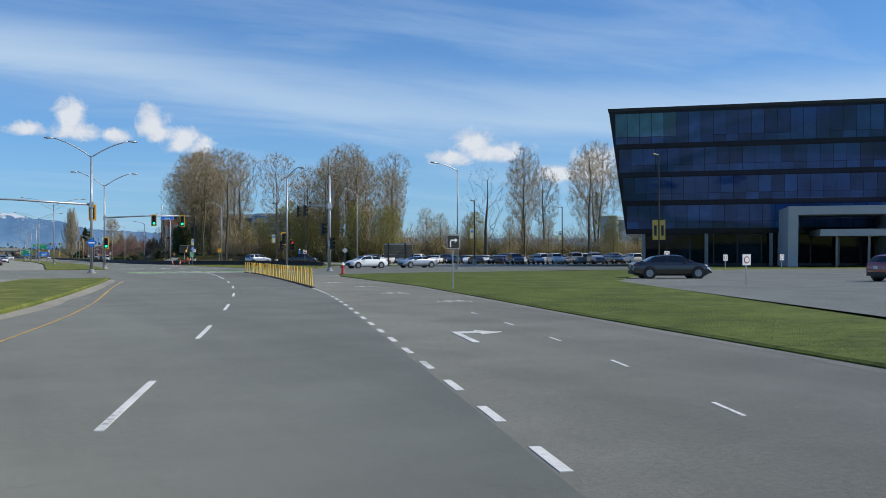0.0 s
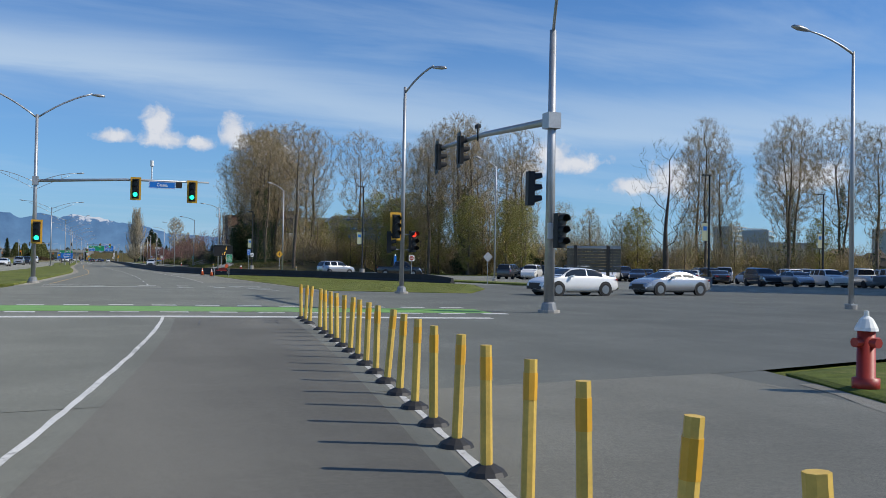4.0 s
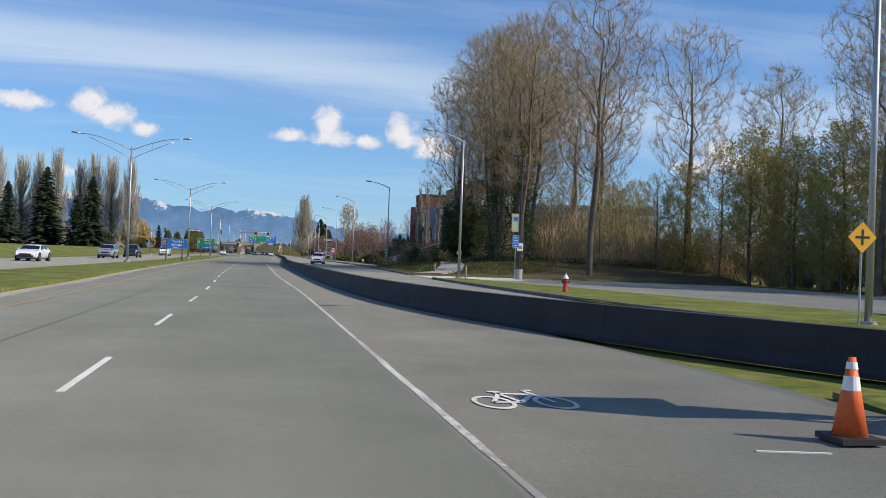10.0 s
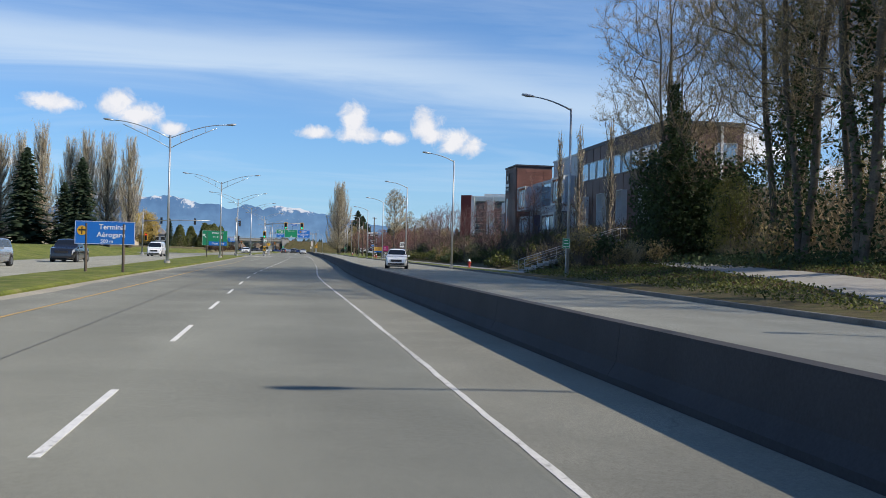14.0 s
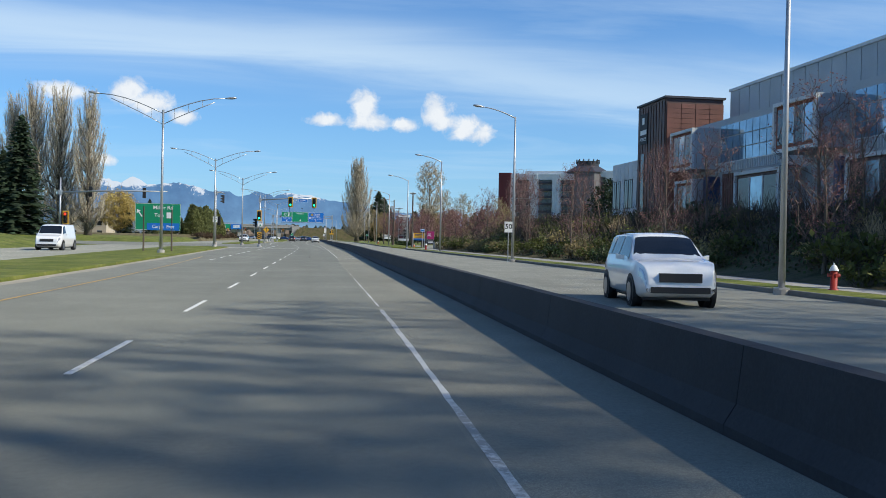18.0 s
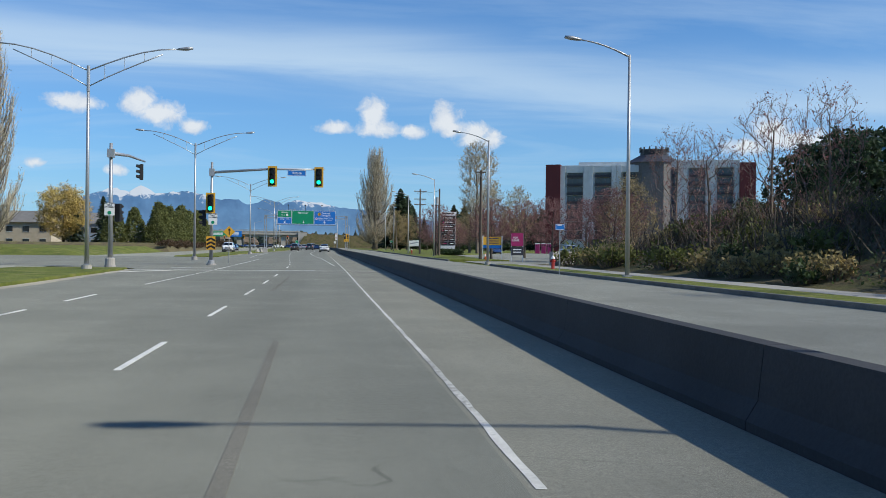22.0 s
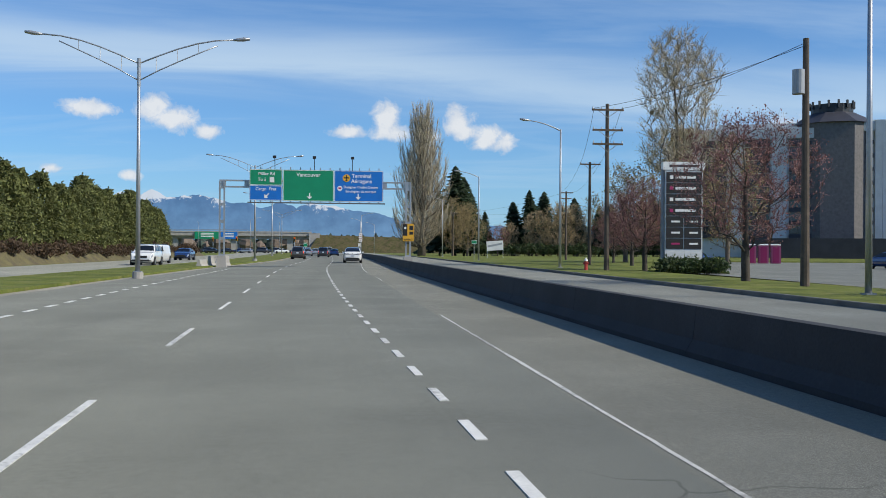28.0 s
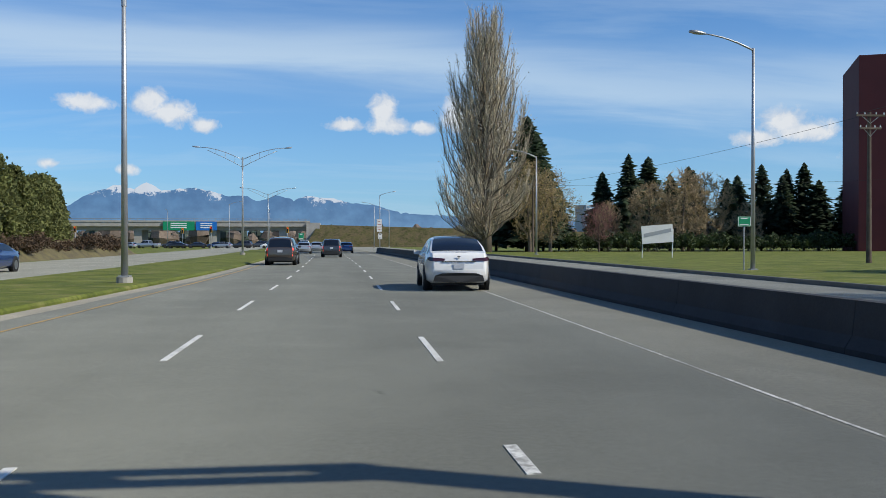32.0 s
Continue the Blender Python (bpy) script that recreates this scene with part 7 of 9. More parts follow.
HEADL = material("clear head lamp", (0.50, 0.52, 0.55), 0.1, 0.3, vary=0.1, scale=0.3, fine=20, bump=0.0, coat=1.0)
TRIM = material("black plastic trim", (0.02, 0.02, 0.021), 0.6, vary=0.1, scale=0.3, fine=30, bump=0.05)

# length, width, height; then the outline of the top as (share of the length from the middle, height);
# the shoulder height; where rear glass, roof and windscreen begin and end
CAR_KINDS = {
    "sedan": (4.75, 1.85, 1.45, [(-0.5, 0.62), (-0.485, 0.92), (-0.45, 0.99), (-0.36, 1.03), (-0.19, 1.38), (-0.08, 1.44), (0.04, 1.45), (0.12, 1.39), (0.29, 0.99), (0.38, 0.90), (0.46, 0.76), (0.49, 0.62), (0.5, 0.5)], 0.94, (-0.34, -0.20), (0.13, 0.275), ((-0.27, -0.075), (-0.06, 0.20))),
    "coupe": (4.65, 1.84, 1.38, [(-0.5, 0.6), (-0.485, 0.88), (-0.44, 0.96), (-0.37, 0.99), (-0.15, 1.33), (-0.04, 1.38), (0.04, 1.36), (0.10, 1.30), (0.28, 0.96), (0.38, 0.87), (0.46, 0.72), (0.49, 0.6), (0.5, 0.48)], 0.92, (-0.35, -0.17), (0.11, 0.265), ((-0.22, -0.05), (-0.035, 0.19))),
    "crossover": (4.75, 1.93, 1.62, [(-0.5, 0.66), (-0.49, 0.93), (-0.475, 1.10), (-0.455, 1.14), (-0.42, 1.17), (-0.34, 1.36), (-0.23, 1.54), (-0.10, 1.615), (0.02, 1.61), (0.12, 1.52), (0.32, 1.06), (0.40, 0.95), (0.465, 0.78), (0.49, 0.64), (0.5, 0.5)], 1.03, (-0.415, -0.235), (0.13, 0.30), ((-0.36, -0.20), (-0.18, -0.01), (0.01, 0.24))),
    "suv": (4.75, 1.92, 1.74, [(-0.5, 0.68), (-0.495, 1.02), (-0.485, 1.10), (-0.465, 1.36), (-0.43, 1.64), (-0.38, 1.71), (-0.15, 1.74), (0.05, 1.73), (0.12, 1.65), (0.25, 1.14), (0.38, 1.06), (0.46, 0.96), (0.49, 0.78), (0.5, 0.55)], 1.06, (-0.484, -0.437), (0.13, 0.235), ((-0.42, -0.26), (-0.24, -0.06), (-0.04, 0.19))),
    "hatchback": (4.2, 1.78, 1.48, [(-0.5, 0.64), (-0.492, 0.95), (-0.475, 1.02), (-0.40, 1.34), (-0.33, 1.43), (-0.12, 1.48), (0.04, 1.47), (0.11, 1.40), (0.30, 1.0), (0.39, 0.9), (0.46, 0.76), (0.49, 0.62), (0.5, 0.5)], 0.97, (-0.47, -0.40), (0.12, 0.285), ((-0.36, -0.15), (-0.13, 0.20))),
    "pickup": (5.7, 2.0, 1.88, [(-0.5, 0.75), (-0.495, 1.1), (-0.48, 1.16), (-0.135, 1.17), (-0.12, 1.2), (-0.10, 1.78), (-0.07, 1.86), (0.05, 1.88), (0.13, 1.84), (0.165, 1.76), (0.27, 1.22), (0.40, 1.16), (0.47, 1.08), (0.49, 0.9), (0.5, 0.62)], 1.14, (-0.117, -0.103), (0.175, 0.255), ((-0.085, 0.05), (0.065, 0.21))),
    "van": (5.6, 2.0, 2.08, [(-0.5, 0.7), (-0.497, 1.2), (-0.49, 1.9), (-0.47, 2.05), (-0.2, 2.08), (0.15, 2.06), (0.22, 1.98), (0.34, 1.28), (0.43, 1.14), (0.48, 1.0), (0.495, 0.8), (0.5, 0.6)], 1.2, (-0.496, -0.4915), (0.235, 0.33), ((0.14, 0.29),)),
}


class Shell:
    """Rounded outer skin of a car: point(f, k) for a station f along it and a place k round its section."""

    def __init__(self, kind):
        self.L, self.W, self.H, self.prof, self.belt, self.rear, self.front, self.sides = CAR_KINDS[kind]
        self.narrow = 0.78 if kind in ("pickup", "van") else 0.70

    def top(self, f):
        p = self.prof
        for i in range(len(p) - 1):
            if f <= p[i + 1][0] or i == len(p) - 2:
                (x0, z0), (x1, z1) = p[i], p[i + 1]
                xm, zm = p[max(i - 1, 0)]
                xp, zp = p[min(i + 2, len(p) - 1)]
                t = min(1, max(0, (f - x0) / (x1 - x0)))
                s0 = (z1 - zm) / max(1e-6, x1 - xm) * (x1 - x0) * 0.6
                s1 = (zp - z0) / max(1e-6, xp - x0) * (x1 - x0) * 0.6
                return (2 * t ** 3 - 3 * t * t + 1) * z0 + (t ** 3 - 2 * t * t + t) * s0 + (3 * t * t - 2 * t ** 3) * z1 + (t ** 3 - t * t) * s1

    def width(self, f):
        a = abs(f)
        return self.W / 2 * (1.0 if a < 0.30 else 1 - 0.20 * ((a - 0.30) / 0.20) ** 2.6)

    def point(self, f, k):
        zt, w = self.top(f), self.width(f)
        a = max(0, abs(f) - 0.40) / 0.10
        zl = 0.22 + 0.14 * a * a
        belt = min(self.belt, zt - 0.03)
        g = min(1.0, max(0.0, (zt - self.belt) / (self.H - self.belt)))
        wr = w * (0.94 - (0.94 - self.narrow) * g)
        wb = w * 0.945
        pts = [(0, zl), (w * 0.84, zl), (w * 0.97, zl + 0.10), (w, zl + (belt - zl) * 0.45), (w * 0.99, belt - 0.14), (wb, belt), (wb + (wr - wb) * 0.12, belt + (zt - belt) * 0.12), (wb + (wr - wb) * 0.5, belt + (zt - belt) * 0.48), (wb + (wr - wb) * 0.86, belt + (zt - belt) * 0.84), (wr * 0.96, zt - 0.035 * g - 0.012), (wr * 0.80, zt - 0.006 - 0.012 * g), (wr * 0.4, zt), (0, zt + 0.004)]
        k = min(max(k, 0), len(pts) - 1)
        i = min(int(k), len(pts) - 2)
        u = k - i
        return (pts[i][0] + (pts[i + 1][0] - pts[i][0]) * u, self.L * f, pts[i][1] + (pts[i + 1][1] - pts[i][1]) * u)

    def body(self):
        fs = sorted(set([p[0] for p in self.prof] + [(a[0] + b[0]) / 2 for a, b in zip(self.prof[:-1], self.prof[1:])] + [-0.40, -0.30, -0.2, 0.2, 0.3, 0.4]))
        rings = []
        for f in fs:
            half = [self.point(f, k) for k in range(13)]
            rings.append(half[:-1] + [(-x, y, z) for x, y, z in half[:0:-1]])
        return Mesh().ring_loft(rings[::-1])

    def patch(self, f0, f1, k0, k1, out, side=1, nf=4, nk=3, skew=0.0):
        """A thin plate laid on the skin between two stations and two places of the section."""
        v, fcs = [], []
        for i in range(nf + 1):
            for j in range(nk + 1):
                v_ = j / nk
                x, y, z = self.point(f0 + (f1 - f0) * i / nf + skew * (1 - v_) * (1 if i == nf else 0), k0 + (k1 - k0) * v_)
                v.append((side * (x + out), y, z + out * 0.3))
        n = nk + 1
        for i in range(nf):
            for j in range(nk):
                q = (i * n + j, (i + 1) * n + j, (i + 1) * n + j + 1, i * n + j + 1)
                fcs.append(q if side > 0 else q[::-1])
        return Mesh().add(v, fcs)

    def screen(self, f0, f1, share, out):
        """Glass across the car, between two stations."""
        v, fcs, nf, nx = [], [], 5, 6
        for i in range(nf + 1):
            f = f0 + (f1 - f0) * i / nf
            for j in range(nx + 1):
                s = -1 + 2 * j / nx
                k = 12 - abs(s) * 3.0 * share
                x, y, z = self.point(f, k)
                back = -1 if f1 < 0 else 1
                v.append(((1 if s >= 0 else -1) * x, y + back * out * 0.7, z + out))
        n = nx + 1
        for i in range(nf):
            for j in range(nx):
                fcs.append((i * n + j, i * n + j + 1, (i + 1) * n + j + 1, (i + 1) * n + j))
        return Mesh().add(v, fcs)


def car(kind, paint, label, braking=False, detail=True):
    s = Shell(kind)
    L, W, hw = s.L, s.W, s.W / 2
    name = {"pickup": "pickup_truck", "van": "van"}.get(kind, "car")
    e = thing(name, label, {"pickup": "truck", "van": "van"}.get(kind, "car"))
    part("body", s.body(), paint, e, smooth=True)
    part("rear_window", s.screen(s.rear[0], s.rear[1], 0.93, 0.012), CAR_GLASS, e, smooth=True)
    part("windscreen", s.screen(s.front[0], s.front[1], 0.95, 0.012), CAR_GLASS, e, smooth=True)
    for f0, f1 in s.sides:
        for sd in (-1, 1):
            part("side_window", s.patch(f0, f1, 6.15, 8.15, 0.010, sd, skew=0.035 if (f0, f1) == s.sides[-1] else 0), CAR_GLASS, e, smooth=True)
    r = 0.34 if kind not in ("pickup", "van") else 0.38
    for y in (-0.30 * L, 0.315 * L):
        for sx in (-1, 1):
            if detail:
                part("wheel_arch", Mesh().tube([(sx * (hw - 0.1), y, r + 0.02), (sx * (hw + 0.004), y, r + 0.02)], r + 0.065, 22), TRIM, e)
            w = part("wheel", Mesh().tube([(sx * (hw - 0.25), y, r), (sx * (hw - 0.01), y, r), (sx * (hw + 0.02), y, r)], [r, r, r * 0.93], 20 if detail else 12), TYRE, e)
            if detail:
                part("rim", Mesh().tube([(sx * (hw - 0.03), y, r), (sx * (hw + 0.026), y, r)], r * 0.66, 12), RIM, w)
    tz = s.top(-0.49)
    tall = kind in ("suv", "van", "pickup")
    for sd in (-1, 1):
        if tall:
            part("tail_lamp", s.patch(-0.4995, -0.470, 4.0, 6.3 if kind != "pickup" else 5.2, 0.012, sd, 3, 2), BRAKE if braking else TAIL, e)
        else:
            tp = []
            for a, f, za, zb in ((0.42, -0.494, 0.90, 0.955), (0.78, -0.493, 0.885, 0.985), (0.868, -0.474, 0.89, 1.0), (0.925, -0.442, 0.93, 0.985)):
                zk = s.belt / 1.03
                tp.append([(sd * (hw * a + (0.014 if a > 0.8 else 0)), L * f - 0.016, za * zk), (sd * (hw * a + (0.010 if a > 0.8 else 0)), L * (f + 0.006) - 0.016, zb * zk)])
            q = Mesh().sheet([p[0] for p in tp], [p[1] for p in tp])
            if sd < 0:
                q.f = [g[::-1] for g in q.f]
            part("tail_lamp", q, TAIL_D if kind == "crossover" else TAIL, e)
        part("head_lamp", s.patch(0.435, 0.496, 3.6, 4.6, 0.012, sd, 4, 2), HEADL, e)
        if detail:
            fm = s.sides[-1][1] - 0.045
            part("mirror", Mesh().ring_loft([[(sd * (hw - 0.02), L * fm + dy, s.belt + 0.05 + dz) for dy, dz in ((-0.05, -0.05), (0.05, -0.05), (0.05, 0.06), (-0.05, 0.06))], [(sd * (hw + 0.17), L * fm - 0.03 + dy, s.belt + 0.08 + dz) for dy, dz in ((-0.05, -0.06), (0.04, -0.05), (0.04, 0.06), (-0.05, 0.07))]][::sd]), paint if kind != "pickup" else TRIM, e)
    if detail:
        part("underbody", Mesh().box((0, 0, 0.25), (W * 0.80, L * 0.86, 0.14)), TRIM, e)
        if kind != "crossover":
            part("rear_bumper", Mesh().ring_loft([[(x * W / 2, -L * 0.5 - 0.025 + 0.03 * abs(x) ** 3, z) for x, z in zip((-0.78, -0.4, 0, 0.4, 0.78, 0.74, 0.4, 0, -0.4, -0.74), (0.30, 0.28, 0.28, 0.28, 0.30, 0.47, 0.50, 0.50, 0.50, 0.47))], [(x * W / 2, -L * 0.47, z) for x, z in zip((-0.78, -0.4, 0, 0.4, 0.78, 0.74, 0.4, 0, -0.4, -0.74), (0.30, 0.28, 0.28, 0.28, 0.30, 0.47, 0.50, 0.50, 0.50, 0.47))]][::-1]), TRIM, e, "black lower bumper")
        part("number_plate", Mesh().box((0, -L * 0.5 - 0.008, 0.74 if not tall else 0.88), (0.31, 0.02, 0.155)), PLATE, e, "plain pale plate")
        part("grille", Mesh().box((0, L * 0.494, s.top(0.47) * 0.76), (W * 0.50, 0.10, 0.20)), TRIM, e)
        part("front_bumper", Mesh().box((0, L * 0.492, 0.42), (W * 0.70, 0.10, 0.14)), TRIM, e, "black lower bumper")
    if kind == "pickup":
        part("load_bed", Mesh().box((0, -L * 0.31, 1.165), (W * 0.78, L * 0.33, 0.03)), TRIM, e)
    if kind == "suv" and detail:
        for sd in (-1, 1):
            part("roof_rail", Mesh().tube([(sd * hw * 0.62, -L * 0.36, 1.72), (sd * hw * 0.62, -L * 0.34, 1.775), (sd * hw * 0.62, L * 0.02, 1.785), (sd * hw * 0.62, L * 0.05, 1.73)], 0.018, 6), TRIM, e)
    return e


PLATE = material("pale grey number plate", (0.50, 0.52, 0.56), 0.5, vary=0.1, scale=0.2, fine=30, bump=0.0)


def put(c, x, y, yaw, z=0.0):
    c.matrix_basis = pose(x, y, z, 0, 0, yaw)
    return c


# the car ahead, with its own details
hero = put(car("crossover", P_WHITE, "white electric crossover with a dark glass roof"), 18.0, 549.5, -2)
hs = Shell("crossover")
part("glass_roof", hs.screen(-0.225, 0.12, 0.86, 0.010), CAR_GLASS, hero, "dark tinted glass roof", smooth=True)
part("tail_spoiler", Mesh().ring_loft([[(x, -2.215 + 0.10 * abs(x / 0.72) ** 2, 1.105 - 0.03 * abs(x / 0.72) ** 2) for x in (-0.72, -0.4, 0, 0.4, 0.72)] + [(x, -2.15 + 0.10 * abs(x / 0.72) ** 2, 1.10 - 0.03 * abs(x / 0.72) ** 2) for x in (0.72, 0.4, 0, -0.4, -0.72)], [(x, -2.235 + 0.10 * abs(x / 0.72) ** 2, 1.14 - 0.03 * abs(x / 0.72) ** 2) for x in (-0.72, -0.4, 0, 0.4, 0.72)] + [(x, -2.13 + 0.10 * abs(x / 0.72) ** 2, 1.135 - 0.03 * abs(x / 0.72) ** 2) for x in (0.72, 0.4, 0, -0.4, -0.72)]]), P_WHITE, hero, "thin dark edged spoiler lip")
part("diffuser", Mesh().ring_loft([[(x, -2.425 + 0.04 * abs(x / 0.74) ** 3, z) for x, z in ((-0.74, 0.29), (0, 0.27), (0.74, 0.29), (0.70, 0.46), (0.5, 0.53), (0, 0.54), (-0.5, 0.53), (-0.70, 0.46))], [(x, -2.25, z) for x, z in ((-0.74, 0.29), (0, 0.27), (0.74, 0.29), (0.70, 0.46), (0.5, 0.53), (0, 0.54), (-0.5, 0.53), (-0.70, 0.46))]][::-1]), TRIM, hero, "black rear diffuser")
part("tailgate_strip", Mesh().box((0, -2.368, 0.875), (0.98, 0.02, 0.022)), TRIM, hero, "thin dark seam strip")
part("badge", Mesh().box((0, -2.352, 1.02), (0.09, 0.02, 0.022)).box((0, -2.352, 0.99), (0.024, 0.02, 0.07)), TRIM, hero, "small dark badge shape")
put(car("suv", P_BROWN, "grey brown boxy family car with lit brake lamps", True), 11.1, 580.1, -1)
put(car("suv", P_GREY, "dark grey sport utility car with lit brake lamps", True), 14.2, 608.6, -1)
queue = "cars queueing under the bridge"
nissan = put(car("suv", P_WHITE, "white sport utility car on the frontage road"), 25.3, 321.8, 172)
model3 = put(car("sedan", P_WHITE, "white sedan that waits at the junction"), 36.4, 135.6, 96)
coupe = put(car("coupe", P_SILVER, "silver coupe that waits at the junction"), 43.4, 137.0, 96)
rav = put(car("suv", P_SILVER, "silver sport utility car on the side road"), 42, 208, -75)
ram = put(car("pickup", P_BLACK, "black crew cab pickup on the side road"), 48.5, 201, -120)
put(car("suv", P_SILVER, "silver sport utility car in the oncoming lanes"), -1.9, 300, 180)
put(car("pickup", P_BLACK, "black pickup in the oncoming lanes"), -1.9, 320, 180)
van = put(car("van", P_WHITE, "white cargo van in the oncoming lanes"), -3.6, 377, 180)
mini = put(car("van", P_WHITE, "white minivan in the oncoming lanes"), -0.6, 541, 176)
mini.scale = (0.9, 0.88, 0.85)
put(car("suv", P_WHITE, "white sport utility car that passes the gantry"), 0.4, 531.6, 180)
put(car("hatchback", P_BLACK, "dark hatchback in the oncoming lanes"), -3.0, 234, 178)
put(car("coupe", P_WHITE, "white convertible in the oncoming lanes"), -1.5, 262, 178)
put(car("sedan", P_BLUE, "dark blue sedan in the oncoming lanes"), -2.0, 566, 178)
put(car("sedan", P_RED, "dark red sedan in the oncoming lanes"), -2.5, 205, 177)
put(car("sedan", P_BLACK, "black sedan on the office forecourt"), 36.0, 82.5, -115)
put(car("hatchback", P_RED, "dark red hatchback parked by the office entrance"), 43.0, 71.5, -100)
put(car("sedan", P_RED, "dark red car parked by the office entrance"), 41.0, 66.5, -100)
stock = [car(k, p, lb, detail=False) for k, p, lb in (("sedan", P_WHITE, "white sedan parked in a lot"), ("suv", P_GREY, "dark grey utility car parked in a lot"), ("hatchback", P_SILVER, "silver hatchback parked in a lot"), ("sedan", P_BLUE, "dark blue sedan parked in a lot"), ("suv", P_WHITE, "white sport utility car parked in a lot"), ("sedan", P_BLACK, "black sedan parked in a lot"), ("pickup", P_SILVER, "silver pickup truck parked in a lot"))]
rng = random.Random(4)
spots = []
for y, x0, x1, gap in ((164, 72, 134, 3.2), (173, 70, 138, 3.6), (184, 70, 140, 5), (196, 72, 146, 7)):
    x = x0
    while x < x1:
        if rng.random() < 0.85:
            spots.append((x, y + rng.uniform(-0.4, 0.4) - 0.28 * (x - 70), rng.choice((0, 180)) + rng.uniform(-2, 2) - 15))
        x += gap
for k in range(2):
    for i in range(9):
        spots.append((58.0 + 2.3 * i + 5.4 * k + rng.uniform(-0.2, 0.2), 190.0 - 1.92 * i + 6.4 * k + rng.uniform(-0.2, 0.2), -40 + rng.choice((0, 180)) + rng.uniform(-3, 3)))
LOT = "cars in the parking lot"
HLOT = "cars in the hotel lot"
hspots = []
for y, x0, x1 in ((495, 57, 80), (506, 58, 88), (524, 56, 90), (541, 52, 86)):
    x = x0
    while x < x1:
        if rng.random() < 0.45:
            hspots.append((x, y + rng.uniform(-0.4, 0.4), rng.choice((0, 180)) + rng.uniform(-2, 2) + 8))
        x += 3.4
bridge = [(-54 + 3.6 * i + rng.uniform(-0.5, 0.5), 735 + 7 * (i % 3), 85 + rng.uniform(-12, 12)) for i in range(18)] + [(10.8, 634, 0), (12.0, 652, 0), (14.6, 660, 0), (9.4, 672, 0), (12.6, 690, 3), (8.6, 705, 4), (16, 640, -1)]
first = {}
for grp, ss in ((LOT, spots), (HLOT, hspots), (queue, bridge)):
    for x, y, r in ss:
        k = rng.randrange(len(stock))
        c = stock[k]
        if k not in first:
            first[k] = True
            put(c, x, y, r)
            c["group"] = grp
        else:
            o = copy_thing(c, pose(x, y, 0, 0, 0, r))
            o["group"] = grp
            if grp == queue:
                tagged(o, c["label"].replace("parked in a lot", "in the queue by the bridge") if "label" in c else "", "car", grp)


# ---- kerbs, footways and banks ----
def along(name, line, y0, y1, off, prof, mat, label, cat, step=4.0, piece=None):
    """A body of constant section along a line; with piece, cut into stones of that length."""
    def ring(y):
        return [(line.x(y) + off + a, y, z) for a, z in prof]
    if piece is None:
        n = max(2, int((y1 - y0) / step) + 1)
        return solid(name, Mesh().ring_loft([ring(y) for y in np.linspace(y1, y0, n)]), mat, label, cat, kind="structure")
    e = thing(name, label, cat, kind="structure")
    y = y0
    while y < y1:
        part("kerb_stone", Mesh().ring_loft([ring(min(y1, y + piece - 0.012)), ring(y)]), mat, e)
        y += piece
    return e


KERBSTONE = material("dark worn kerb concrete", (0.17, 0.16, 0.14), 0.9, vary=0.3, scale=1.1, fine=25, bump=0.3)
KERB_P = [(0, -0.1), (0, 0.13), (0.02, 0.15), (0.18, 0.15), (0.18, -0.1)]
along("kerb", KERB, 200, 244, 0, KERB_P, KERBSTONE, "concrete kerb stones along the frontage road", "kerb", piece=3.0)
along("kerb", KERB, 257, 428, 0, KERB_P, KERBSTONE, "concrete kerb stones along the frontage road", "kerb", piece=3.0)
along("kerb", KERB, 449, 640, 0, KERB_P, KERBSTONE, "concrete kerb stones along the frontage road", "kerb", piece=3.0)
along("verge_strip", KERB, 302, 427, 0.18, [(0, -0.05), (0, 0.15), (1.5, 0.16), (1.5, -0.05)], GRASS, "narrow grass strip behind the kerb", "grass")
along("footway", KERB, 302, 427, 1.68, [(0, -0.05), (0, 0.165), (1.6, 0.165), (1.6, -0.05)], PAVING, "pale concrete footway", "footway", piece=1.5)
along("verge_north", KERB, 449, 640, 0.18, [(0, -0.05), (0, 0.15), (2.2, 0.17), (6.0, 0.12), (6.0, -0.05)], GRASS, "grass strip in front of the hotel lot", "grass")
solid("lawn_north", Mesh().slab([(35, 515), (41, 508), (60, 566), (130, 570), (130, 640), (36, 640)], -0.05, 0.12), GRASS, "mown lawn beyond the hotel lot", "grass", kind="structure")


def bank_height(x, y):
    """Height of the planted slope beside the buildings."""
    u = (x - (KERB.x(y) + 3.4)) / 11.0
    u = min(1.0, max(0.0, u))
    fade = min(1.0, max(0.0, (y - 296) / 14)) * min(1.0, max(0.0, (430 - y) / 16))
    return 0.1 + 2.9 * u * u * (3 - 2 * u) * fade + 0.12 * noise.noise(Vector((x * 0.4, y * 0.4, 0)))


bank = Mesh()
bx, by = 16, 60
for j in range(by + 1):
    y = 296 + 134 * j / by
    for i in range(bx + 1):
        x = KERB.x(y) + 3.28 + (24.0 * (i / bx) ** 1.2)
        bank.v.append((x, y, bank_height(x, y)))
for j in range(by):
    for i in range(bx):
        a = j * (bx + 1) + i
        bank.f.append((a, a + 1, a + bx + 2, a + bx + 1))
solid("planted_bank", bank, ROUGH, "planted earth bank that rises to the buildings", "bank", kind="structure", smooth=True)
PATH_C = [(31.6, 258.5), (34.5, 264), (37.5, 277), (40.0, 290), (41.8, 300), (43.0, 309)]


